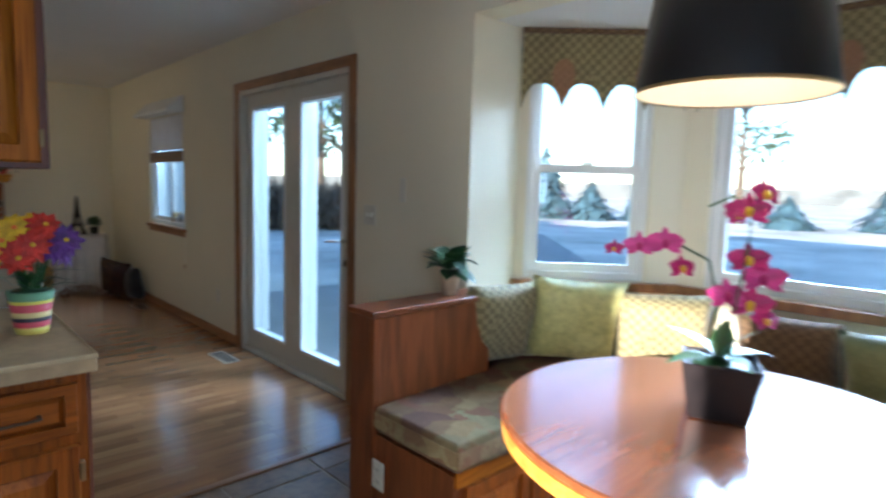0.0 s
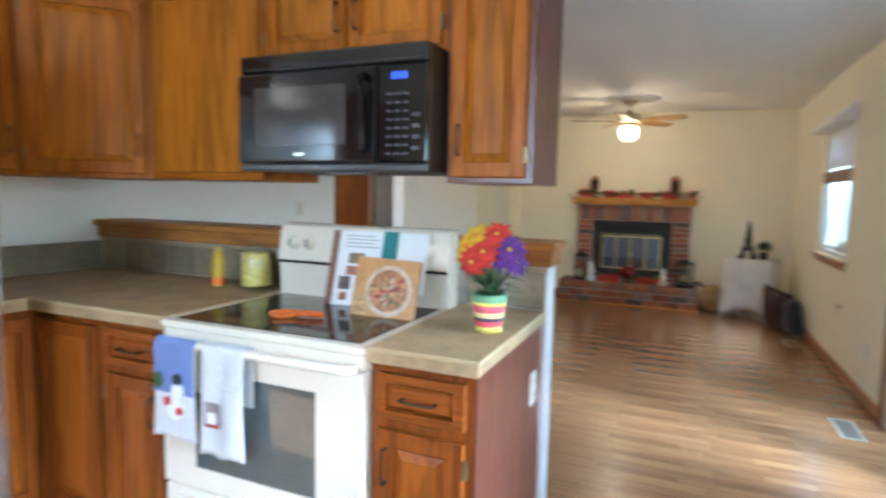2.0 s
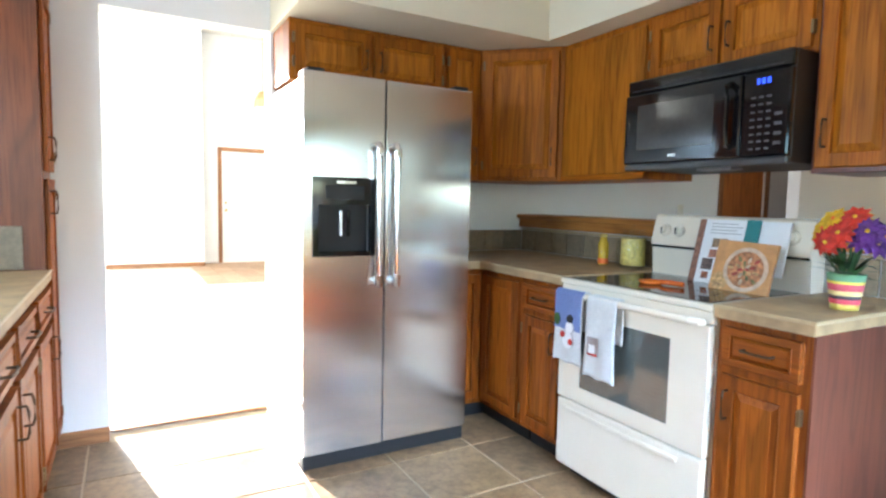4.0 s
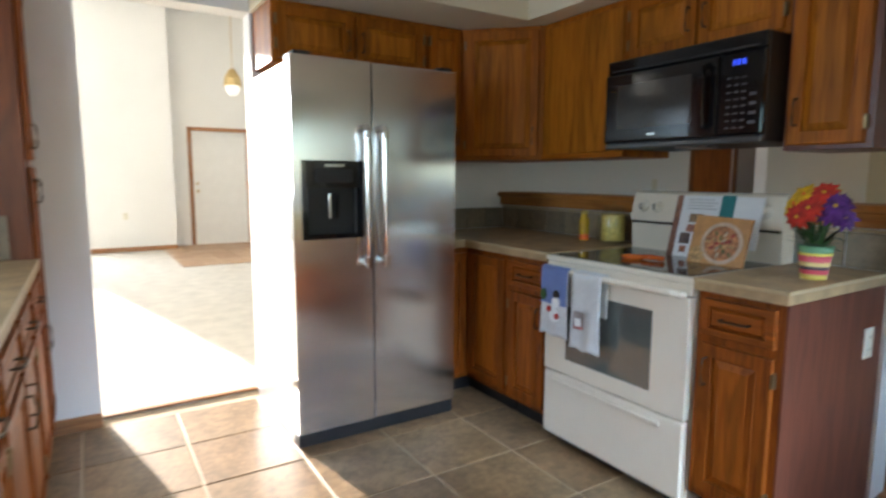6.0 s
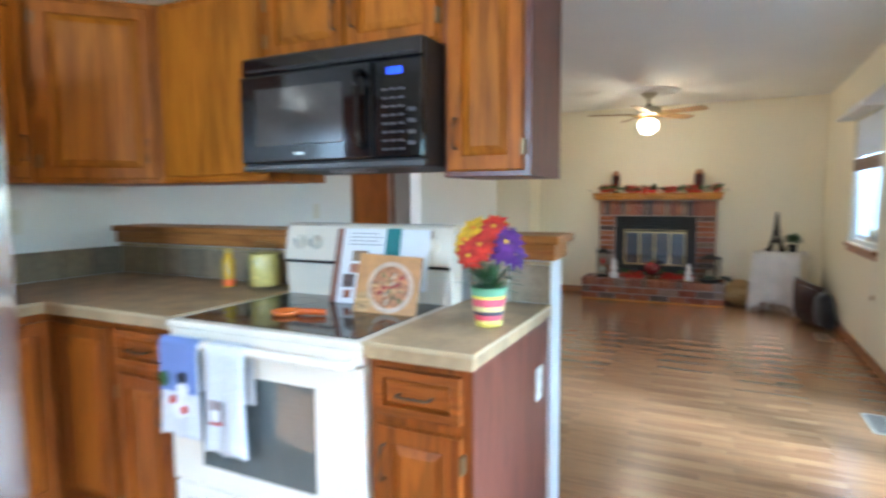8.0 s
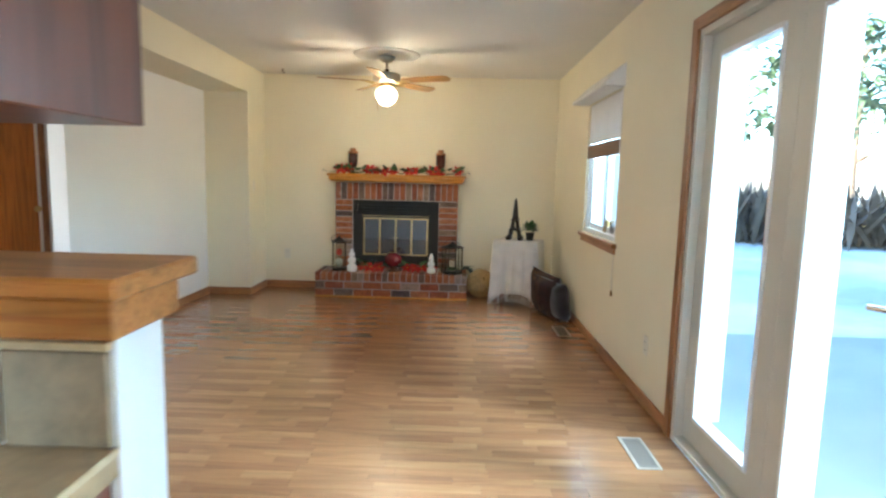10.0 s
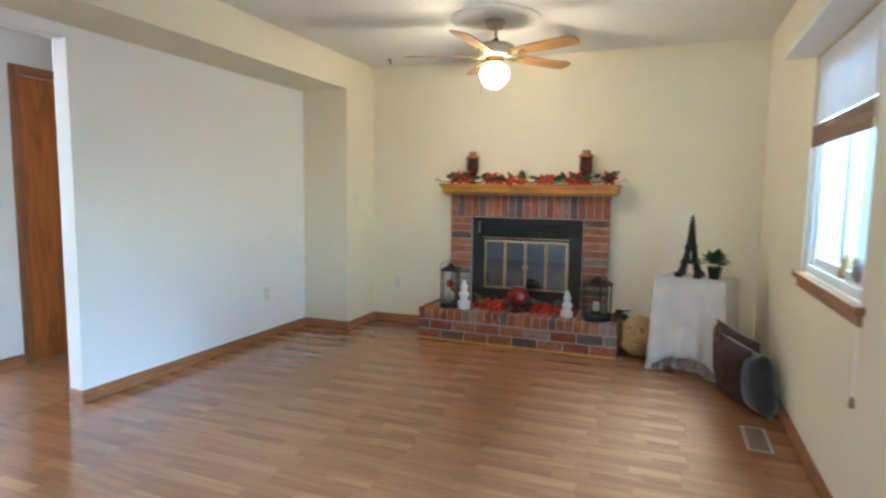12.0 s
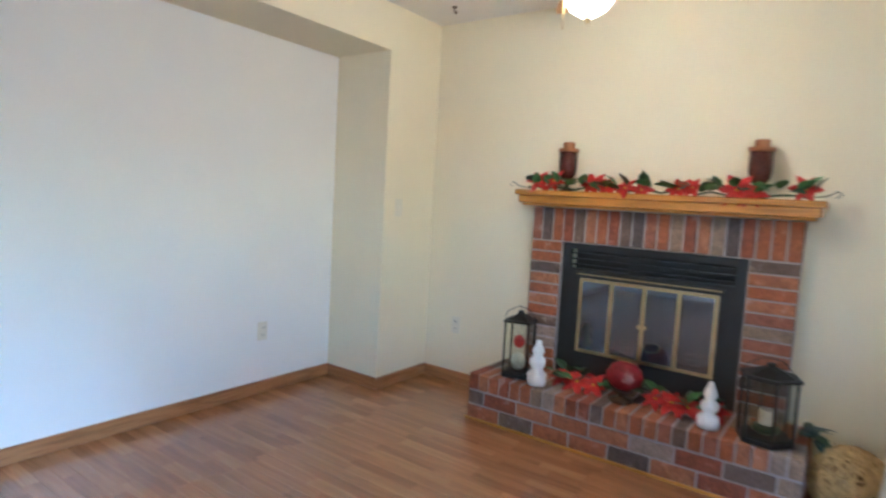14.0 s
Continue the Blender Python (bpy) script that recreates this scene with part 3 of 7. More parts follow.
handle = part("door_handle", tube([(1.445, 0.045, 1.0), (1.445, -0.02, 1.0), (1.43, -0.035, 1.0), (1.32, -0.035, 0.99)], 0.009), CHROME, french, "dark lever handle")
part("plate", box(1.425, 1.465, 0.035, 0.046, 0.93, 1.09, 0.004), CHROME, handle)
part("deadbolt", lathe([(0, 0), (0.024, 0), (0.022, 0.02), (0, 0.022)], 16, m=pose(1.445, 0.046, 0.86, 90)), BRONZE, french)


def window_set(name, m, w, z0, z1, label, sash=True, deep=0.12):
    """A white sash window filling an opening of width w, inner wall face at y 0."""
    win = thing(name, m, label, "window", kind="structure")
    for x0, x1, a, b in ((0, 0.035, z0, z1), (w - 0.035, w, z0, z1), (0.035, w - 0.035, z0, z0 + 0.04), (0.035, w - 0.035, z1 - 0.035, z1)):
        part("window_frame", box(x0, x1, 0.02, deep, a, b, 0.003), TRIM_WHITE, win)
    rows = [(z0 + 0.04, (z0 + z1) / 2 + 0.02), ((z0 + z1) / 2 - 0.02, z1 - 0.035)] if sash else [(z0 + 0.04, z1 - 0.035)]
    for k, (a, b) in enumerate(rows):
        y = 0.045 + 0.03 * k
        s = part("sash", pierced("x", y, y + 0.028, 0.035, w - 0.035, a, b, [(0.075, w - 0.075, a + 0.04, b - 0.04)]), TRIM_WHITE, win)
        p = part("pane", box(0.075, w - 0.075, y + 0.012, y + 0.016, a + 0.04, b - 0.04), GLASS, s)
        p.visible_shadow = False
    if sash:
        part("latch", box(w / 2 - 0.03, w / 2 + 0.03, 0.03, 0.05, (z0 + z1) / 2 + 0.02, (z0 + z1) / 2 + 0.035, 0.004), PLASTIC, win)
    return win


def along(a, b):
    return pose(a[0], a[1], 0, 0, 0, math.degrees(math.atan2(b[1] - a[1], b[0] - a[0])))


def slid(m, d):
    return m @ Matrix.Translation((d, 0, 0))


window_set("window_1", slid(along(BAY[1], BAY[2]), 0.05), SIDE - 0.22, SILL, HEAD, "white double-hung sash window in the bay")
window_set("window_2", slid(along(BAY[2], BAY[3]), 0.13), 1.24, SILL, HEAD, "wide white fixed window of the bay", sash=False)
window_set("window_3", slid(along(BAY[3], BAY[4]), 0.17), SIDE - 0.22, SILL, HEAD, "white double-hung sash window in the bay")
w4 = window_set("window_4", EAST(6.87), 1.01, 0.88, 1.97, "white sliding window with an oak sill", sash=False, deep=0.15)
part("window_sill", box(-0.05, 1.06, -0.035, 0.02, 0.845, 0.878, 0.004), TRIM_X, w4)
part("apron", box(-0.03, 1.04, -0.014, -0.001, 0.80, 0.845, 0.003), TRIM_X, w4)
part("mullion", box(0.485, 0.525, 0.05, 0.10, 0.92, 1.935, 0.003), TRIM_WHITE, w4)
window_set("window_5", pose(0.15, SY, 0, 0, 0, 180), 1.10, 1.12, 2.0, "white window over the kitchen sink", sash=True)
w6 = thing("window_6", pose(-10.2, -3.9, 0, 0, 0, 90), "tall white living room window", "window", kind="structure")
for x in (0, 1.04, 2.08, 3.12):
    part("window_frame", box(x, x + 0.03, 0.03, 0.1, 0.90, 3.80), TRIM_WHITE, w6)
for z in (0.90, 3.77):
    for x in (0.03, 1.07, 2.11):
        part("window_rail", box(x, x + 1.01, 0.03, 0.1, z, z + 0.03), TRIM_WHITE, w6)

front = thing("door_2", pose(-10.2, 1.70, 0, 0, 0, 90), "closed white front door in an oak frame", "door", kind="structure")
casing(front, 0.96, 0, 2.10, 0.07, 0.02, (TRIM_Z, TRIM_X))
slab = part("door_leaf", box(0.0, 0.96, 0.03, 0.075, 0.0, 2.10), TRIM_WHITE, front)
part("knob", ball(0.03, (0.07, -0.02, 1.0)), BRASS, slab)
part("deadbolt", ball(0.025, (0.07, 0.0, 1.14)), BRASS, slab)
hall_door = thing("door_3", pose(-3.0, 6.10, 0, 0, 0, 90), "brown wooden hall door in an oak frame", "door", kind="structure")
casing(hall_door, 0.82, 0, 2.05, 0.065, 0.02, (TRIM_Z, TRIM_X))
slab = part("door_leaf", box(0.0, 0.82, 0.03, 0.07, 0.0, 2.05), DOOR_BROWN, hall_door)
part("knob", ball(0.03, (0.75, -0.02, 0.95)), BRASS, slab)

# ---- kitchen: cabinets ----
def raised_door(parent, x0, x1, z0, z1, y=0.0, pull=None, hinge=None, level=False, low=False):
    """A frame-and-raised-panel door or drawer front standing 18 mm proud of y."""
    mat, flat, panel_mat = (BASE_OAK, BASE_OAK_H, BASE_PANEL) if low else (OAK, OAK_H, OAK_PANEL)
    mat = flat if level else mat
    r = 0.05 if not level else 0.028
    bm = pierced("x", y - 0.019, y - 0.001, x0, x1, z0, z1, [(x0 + r, x1 - r, z0 + r, z1 - r)])
    sharp = [e for e in bm.edges if len(e.link_faces) == 2 and e.calc_face_angle(0) > 0.6]
    bmesh.ops.bevel(bm, geom=sharp, offset=0.003, segments=1, affect="EDGES")
    d = part("drawer_front" if level else "door", bm, mat, parent)
    made = bmesh.new()
    a, b, c, e = x0 + r, x1 - r, z0 + r, z1 - r
    s = 0.028 if not level else 0.012
    lo = [made.verts.new((px, y - 0.006, pz)) for px, pz in ((a, c), (b, c), (b, e), (a, e))]
    hi = [made.verts.new((px, y - 0.017, pz)) for px, pz in ((a + s, c + s), (b - s, c + s), (b - s, e - s), (a + s, e - s))]
    made.faces.new(hi)
    for i in range(4):
        made.faces.new((lo[i], lo[(i + 1) % 4], hi[(i + 1) % 4], hi[i]))
    part("panel", made, flat if level else panel_mat, d)
    if pull:
        px, pz, upright = pull
        dx, dz = (0, 0.048) if upright else (0.048, 0)
        pts = [(px - dx, y - 0.018, pz - dz), (px - dx, y - 0.042, pz - dz), (px - dx * 0.6, y - 0.047, pz - dz * 0.6), (px + dx * 0.6, y - 0.047, pz + dz * 0.6), (px + dx, y - 0.042, pz + dz), (px + dx, y - 0.018, pz + dz)]
        part("handle", tube(pts, 0.0042), BRONZE, d, "bronze bail pull")
    if hinge is not None:
        for hz in (z0 + 0.07, z1 - 0.07):
            part("hinge", box(hinge - 0.006, hinge + 0.006, y - 0.023, y - 0.001, hz - 0.025, hz + 0.025, 0.002), HINGE, d)
    return d


def carcass(parent, w, d, z0, z1, side=None):
    part("body", box(0, w, 0.0, d, z0, z1, 0.002), side or OAK, parent)


def base_unit(name, m, w, label, drawer=True, pull_left=True, deep=0.60):
    c = thing(name, m, label, "cabinet", "base cabinets")
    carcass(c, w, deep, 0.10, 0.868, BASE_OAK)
    part("toe_kick", box(0.01, w - 0.01, 0.07, deep, 0.0, 0.10), BLACK_MATT, c)
    top = 0.845
    if drawer:
        raised_door(c, 0.025, w - 0.025, 0.715, top, pull=(w / 2, 0.78, False), level=True, low=True)
        top = 0.685
    px = 0.055 if pull_left else w - 0.055
    raised_door(c, 0.025, w - 0.025, 0.13, top, pull=(px, top - 0.10, True), hinge=w - 0.02 if pull_left else 0.02, low=True)
    return c


c = base_unit("base_cabinet", pose(-0.025, 1.845, 0), 0.305, "oak base cabinet with one drawer and a raised-panel door", deep=0.695)
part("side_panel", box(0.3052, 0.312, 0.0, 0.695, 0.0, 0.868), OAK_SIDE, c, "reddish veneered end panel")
base_unit("base_cabinet", pose(-1.115, 1.845, 0), 0.32, "oak base cabinet with one drawer beside the range", pull_left=False, deep=0.69)
corner = thing("corner_base_cabinet", pose(-1.49, 1.845, 0), "oak corner base cabinet with a folding door", "cabinet", "base cabinets")
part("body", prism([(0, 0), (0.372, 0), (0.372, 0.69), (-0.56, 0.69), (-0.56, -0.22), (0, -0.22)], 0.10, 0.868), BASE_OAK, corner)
part("toe_kick", prism([(-0.07, 0.07), (0.372, 0.07), (0.372, 0.6), (-0.5, 0.6), (-0.5, -0.22), (-0.07, -0.22)], 0.0, 0.10), BLACK_MATT, corner)
raised_door(corner, 0.03, 0.355, 0.13, 0.84, low=True)
west_door = thing("base_cabinet", pose(-1.49, 1.63, 0, 0, 0, 90), "oak base cabinet door beside the refrigerator", "cabinet", "base cabinets")
raised_door(west_door, 0.0, 0.19, 0.13, 0.84, y=-0.002, low=True)

# worktops
def worktop(name, outline, edges, label):
    top = thing(name, pose(0, 0, 0), label, "countertop")
    part("slab", prism(outline, 0.870, 0.914, bevel=0.003), COUNTER, top)
    for x0, y0, x1, y1 in edges:
        part("edge_strip", box(min(x0, x1) - 0.003, max(x0, x1) + 0.003, min(y0, y1) - 0.003, max(y0, y1) + 0.003, 0.904, 0.916, 0.002), COUNTER_EDGE, top)
    return top


worktop("worktop", [(WX, 1.63), (-1.475, 1.63), (-1.475, 1.815), (-0.795, 1.815), (-0.795, 2.545), (WX, 2.545)],
        [(-1.475, 1.63, -1.475, 1.812), (-1.475, 1.815, -0.795, 1.815)], "brown-grey stone-look worktop in the corner")
worktop("worktop", [(-0.027, 1.812), (0.298, 1.812), (0.298, 2.545), (-0.027, 2.545)],
        [(-0.027, 1.812, 0.298, 1.812), (0.298, 1.812, 0.298, 2.54)], "brown-grey stone-look peninsula worktop beside the range")

# backsplash
splash = thing("backsplash", pose(0, 0, 0), "row of brown slate-look backsplash tiles", "backsplash", kind="structure")
for x in [-2.055 + 0.157 * i for i in range(8)] + [-0.02, 0.139]:
    part("tile", box(x + 0.003, min(x + 0.154, 0.297), 2.533, 2.5445, 0.917, 1.055, 0.002), SLATE, splash)
for k in range(5):
    part("tile", box(WX + 0.0005, WX + 0.012, 1.75 + 0.157 * k, 1.903 + 0.157 * k, 0.917, 1.055, 0.002), SLATE, splash)
part("grout_line", box(WX + 0.012, -0.80, 2.529, 2.5447, 1.057, 1.070, 0.002), COUNTER_EDGE, splash)
part("grout_line", box(-0.02, 0.297, 2.529, 2.5447, 1.057, 1.070, 0.002), COUNTER_EDGE, splash)
LEDGE = wood("oak_ledge", (0.46, 0.185, 0.042), (0.6, 0.4, 0.24), 0, rough=0.45, gloss=0.3)
cap = thing("trim_ledge", pose(0, 0, 0), "oak ledge on top of the half wall", "ledge", kind="structure")
part("board", box(WX, 0.335, 2.49, 2.73, 1.135, 1.165, 0.005), LEDGE, cap)
part("board", box(WX, 0.315, 2.515, 2.70, 1.076, 1.134, 0.003), LEDGE, cap)


# wall cabinets
def wall_unit(name, m, w, z0, z1, doors, label, deep=0.36, pulls=True, side=None):
    c = thing(name, m, label, "cabinet", "wall cabinets")
    carcass(c, w, deep, z0, z1, side)
    for x0, x1, left in doors:
        raised_door(c, x0, x1, z0 + 0.02, z1 - 0.025, pull=((x0 + 0.03 if left else x1 - 0.03), z0 + 0.14, True) if pulls else None, hinge=(x1 + 0.004 if left else x0 - 0.004))
    return c


NF = 2.29
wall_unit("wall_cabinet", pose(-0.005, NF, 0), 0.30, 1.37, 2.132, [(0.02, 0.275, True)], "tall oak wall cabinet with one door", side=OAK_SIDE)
wall_unit("wall_cabinet", pose(-0.775, NF, 0), 0.768, 1.81, 2.132, [(0.02, 0.375, False), (0.393, 0.748, True)], "short oak wall cabinet above the microwave")
blank = wall_unit("wall_cabinet", pose(-1.375, NF, 0), 0.598, 1.37, 2.132, [], "wide oak wall cabinet with a plain front", pulls=False)
part("front", box(0.02, 0.585, -0.012, -0.001, 1.40, 2.10, 0.004), OAK_PANEL, blank)
part("rail", box(0.0, 0.598, -0.006, -0.0005, 1.372, 1.398, 0.002), OAK_H, blank)
WF = -1.72
wall_unit("wall_cabinet", pose(WF, 0.815, 0, 0, 0, 90), 0.885, 1.83, 2.132, [(0.025, 0.43, False), (0.45, 0.86, True)], "short oak wall cabinet above the refrigerator", deep=0.338)
wall_unit("wall_cabinet", pose(WF, 1.702, 0, 0, 0, 90), 0.24, 1.37, 2.132, [(0.02, 0.225, False)], "narrow oak wall cabinet beside the refrigerator", deep=0.338)
diag = thing("corner_wall_cabinet", pose(WF, 1.945, 0, 0, 0, 45), "oak corner wall cabinet with a slanted door", "cabinet", "wall cabinets")
D = 0.345 * math.sqrt(2)
q = 0.36 / math.sqrt(2)
part("body", prism([(0, 0), (D - 0.002, 0), (D - 0.002 + q, q), (D / 2, D / 2 + 0.42), (-0.238, 0.24)], 1.37, 2.132), OAK, diag)
raised_door(diag, 0.03, D - 0.03, 1.39, 2.107, pull=(D - 0.06, 1.51, True), hinge=0.025)

# ---- refrigerator ----
FX, FY0, FY1, FZ = -1.284, 0.765, 1.622, 1.79
fridge = thing("refrigerator", pose(FX, FY0, 0, 0, 0, 90), "stainless steel side-by-side refrigerator with ice dispenser", "refrigerator")
FW = FY1 - FY0
part("body", box(0.003, FW - 0.003, 0.075, 0.75, 0.012, FZ - 0.02, 0.006), DARK_STEEL, fridge)
SPLIT = 0.385
left = part("door", pierced("x", 0.0, 0.07, 0.0, SPLIT - 0.004, 0.075, FZ, [(0.045, 0.335, 0.985, 1.335)]), STEEL, fridge, "brushed steel freezer door")
right = part("door", box(SPLIT + 0.004, FW, 0.0, 0.07, 0.075, FZ, 0.006, seg=2), STEEL, fridge, "brushed steel refrigerator door")
disp = part("dispenser", pierced("x", -0.006, 0.02, 0.042, 0.338, 0.982, 1.338, [(0.068, 0.312, 1.005, 1.215)]), BLACK_GLOSS, fridge, "black ice and water dispenser")
part("recess", box(0.062, 0.318, 0.055, 0.062, 1.0, 1.22), BLACK_MATT, disp)
part("paddle", box(0.174, 0.190, 0.02, 0.035, 1.07, 1.19, 0.004), CHROME, disp)
part("paddle", box(0.21, 0.225, 0.02, 0.035, 1.07, 1.19, 0.004), BLACK_GLOSS, disp)
part("panel", box(0.10, 0.28, -0.009, -0.005, 1.24, 1.30, 0.001), BLACK_MATT, disp)
part("badge", box(0.15, 0.24, -0.0095, -0.0062, 1.31, 1.322), CHROME, disp)
for i, x in enumerate((SPLIT - 0.045, SPLIT + 0.045)):
    h = part("handle", tube([(x, -0.045, 0.86 + 0.055 * k) for k in range(12)], 0.013, 12), CHROME, left if i == 0 else right, "polished bar handle")
    for z in (0.845, 1.47):
        part("bracket", tube([(x, 0.002, z + 0.02), (x, -0.03, z + 0.02), (x, -0.048, z), (x, -0.05, z - 0.03 if z > 1 else z + 0.05)], 0.017, 10), CHROME, h)
part("grille", box(0.004, FW - 0.004, 0.02, 0.10, 0.0, 0.073, 0.004), BLACK_MATT, fridge, "black toe grille")
for x in (0.06, FW - 0.06):
    part("hinge_cover", box(x - 0.04, x + 0.04, 0.01, 0.09, FZ, FZ + 0.018, 0.005), BLACK_MATT, fridge)

# ---- range ----
rng = thing("range", pose(-0.79, 1.82, 0), "bisque white electric range with a black glass cooktop", "stove")
W = 0.758
part("body", box(0, W, 0.03, 0.66, 0.035, 0.885, 0.004), ENAMEL, rng)
part("foot_rail", box(0.03, W - 0.03, 0.06, 0.6, 0.0, 0.036), BLACK_MATT, rng)
dr = part("drawer", box(0.004, W - 0.004, -0.012, 0.028, 0.055, 0.362, 0.008, seg=2), ENAMEL, rng)
part("grip", box(0.05, W - 0.10, -0.024, -0.012, 0.315, 0.338, 0.006, seg=2), ENAMEL, dr)
dl = part("oven_door", pierced("x", -0.012, 0.028, 0.004, W - 0.004, 0.372, 0.835, [(0.14, 0.60, 0.44, 0.76)]), ENAMEL, rng)
OVEN_GLASS = plain("oven_window", (0.105, 0.118, 0.108), 0.05, vary=0.1, relief=0, Coat_Weight=1.0, Coat_IOR=1.9, Coat_Roughness=0.03)
part("window", box(0.138, 0.602, -0.010, -0.004, 0.438, 0.762), OVEN_GLASS, dl, "grey oven window with fine lines")
for k in range(18):
    part("line", box(0.15, 0.59, -0.0112, -0.0099, 0.455 + 0.0165 * k, 0.459 + 0.0165 * k), OVEN_GLASS, dl)
part("handle", tube([(0.03, -0.012, 0.845), (0.03, -0.045, 0.85), (0.05, -0.055, 0.852), (W - 0.05, -0.055, 0.852), (W - 0.03, -0.045, 0.85), (W - 0.03, -0.012, 0.845)], 0.014, 10), ENAMEL, dl, "bisque bar handle")
for k in range(5):
    part("vent_slot", box(0.10 + k * 0.125, 0.16 + k * 0.125, 0.0285, 0.0297, 0.868, 0.876), BLACK_MATT, rng)
part("control_rail", box(0, W, -0.004, 0.03, 0.842, 0.885, 0.004), ENAMEL, rng)
part("cooktop_rim", box(-0.004, W + 0.004, -0.012, 0.60, 0.886, 0.909, 0.006, seg=2), ENAMEL, rng)
ct = part("cooktop", box(0.03, W - 0.03, 0.022, 0.565, 0.9088, 0.912, 0.001), COOKTOP, rng, "black ceramic glass cooktop")
RING = plain("burner_ring", (0.10, 0.09, 0.085), 0.15, vary=0.1, relief=0)
for x, y, r in ((0.20, 0.16, 0.095), (0.56, 0.16, 0.075), (0.20, 0.42, 0.075), (0.56, 0.42, 0.095)):
    bm = lathe([(r - 0.004, 0.9121), (r, 0.9126), (r + 0.004, 0.9121)], 32, m=Matrix.Translation((x, y, 0)))
    part("burner_ring", bm, RING, ct)
pts = [(0.585, 0.905), (0.575, 1.04), (0.562, 1.055), (0.592, 1.19), (0.61, 1.20), (0.672, 1.20), (0.672, 0.905)]
bg = part("backguard", prism([(p[0], p[1]) for p in pts], 0.0, W, m=Matrix(((0, 0, 1, 0), (1, 0, 0, 0), (0, 1, 0, 0), (0, 0, 0, 1)))), ENAMEL, rng)
part("trim_line", box(0.004, W - 0.004, 0.566, 0.574, 1.040, 1.052), BLACK_GLOSS, bg)
for x in (0.075, 0.155, 0.60, 0.685):
    k = part("knob", lathe([(0, 0), (0.030, 0), (0.028, 0.012), (0.02, 0.016), (0.018, 0.03), (0, 0.03)], 20, m=pose(x, 0.574, 1.125, 78)), ENAMEL, bg)
    part("pointer", box(x - 0.003, x + 0.003, 0.540, 0.548, 1.11, 1.14), BLACK_MATT, k)
part("display", box(0.28, 0.48, 0.568, 0.580, 1.09, 1.16, 0.002), BLACK_GLOSS, bg)

# ---- microwave ----
mw = thing("microwave", pose(-0.768, 2.15, 0), "black over-the-range microwave oven", "microwave")
MW = 0.757
part("body", box(0, MW, 0.02, 0.50, 1.405, 1.808, 0.004), BLACK_MATT, mw)
part("top_vent", box(0.0, MW, 0.0, 0.02, 1.745, 1.808, 0.006), BLACK_GLOSS, mw)
part("vent_slat", box(0.03, MW - 0.03, -0.003, 0.001, 1.757, 1.763), BLACK_MATT, mw)
mdoor = part("door", box(0.0, 0.575, -0.012, 0.02, 1.43, 1.742, 0.008, seg=2), BLACK_GLOSS, mw)
# window's grey imitates the room's reflection in its base colour
part("window", box(0.075, 0.46, -0.0135, -0.0115, 1.49, 1.69, 0.001), plain("microwave_window", (0.055, 0.052, 0.048), 0.07, vary=0.2, relief=0), mdoor, "dark see-through window")
part("handle", tube([(0.535, -0.012, 1.47), (0.535, -0.04, 1.48), (0.535, -0.046, 1.52), (0.535, -0.046, 1.66), (0.535, -0.04, 1.70), (0.535, -0.012, 1.71)], 0.012, 10), BLACK_GLOSS, mdoor)
part("badge", box(0.25, 0.29, -0.0135, -0.0115, 1.455, 1.463), CHROME, mdoor)
panel = part("control_panel", box(0.578, MW, -0.008, 0.02, 1.43, 1.742, 0.006), BLACK_GLOSS, mw)
CLOCK = plain("blue_display", (0.03, 0.08, 0.9), 0.3, vary=0.02, relief=0, emit=0.16)
for k, (x0, x1) in enumerate(((0.632, 0.644), (0.650, 0.664), (0.670, 0.684))):
    part("digit", box(x0, x1, -0.0092, -0.0078, 1.695, 1.716), CLOCK, panel)
KEY = plain("grey_key", (0.05, 0.05, 0.053), 0.5, vary=0.1)
for r in range(8):
    for q2 in range(3):
        part("key", box(0.612 + 0.03 * q2, 0.630 + 0.03 * q2, -0.0092, -0.0078, 1.455 + 0.027 * r, 1.462 + 0.027 * r), KEY, panel)
for r in range(4):
    part("key", box(0.705, 0.732, -0.0092, -0.0078, 1.47 + 0.035 * r, 1.482 + 0.035 * r), KEY, panel)
part("bottom_vent", box(0.0, MW, -0.004, 0.03, 1.400, 1.428, 0.006), plain("dark_vent_metal", (0.10, 0.10, 0.10), 0.3, 0.6, vary=0.1), mw)
part("lamp_lens", box(0.30, 0.46, 0.12, 0.2, 1.396, 1.405), plain("grey_lens", (0.25, 0.25, 0.25), 0.3, vary=0.05, relief=0), mw)

# ---- kitchen: small things ----
def colour(name, c, rough=0.5, **k):
    return plain(name, c, rough, vary=k.pop("vary", 0.12), scale=k.pop("scale", 20), **k)


RED, YELLOW, PURPLE = colour("red_petal", (0.62, 0.028, 0.012), 0.6, vary=0.45), colour("yellow_petal", (0.88, 0.50, 0.015), 0.6, vary=0.4), colour("purple_petal", (0.12, 0.018, 0.21), 0.6, vary=0.5)
GREEN = colour("leaf_green", (0.045, 0.12, 0.03), 0.45, vary=0.35)
DARK_GREEN = colour("dark_leaf", (0.025, 0.07, 0.025), 0.4, vary=0.35)
ORANGE = colour("orange_petal", (0.8, 0.16, 0.02), 0.6)
WHITE_CLOTH = weave("white_towel", (0.82, 0.81, 0.78), (0.78, 0.77, 0.74), 0.004, block=0.006, relief=0.6)
BLUE_CLOTH = weave("blue_towel", (0.20, 0.27, 0.55), (0.17, 0.24, 0.50), 0.004, block=0.006, relief=0.6)
PAPER = colour("white_paper", (0.82, 0.81, 0.79), 0.6, vary=0.03)


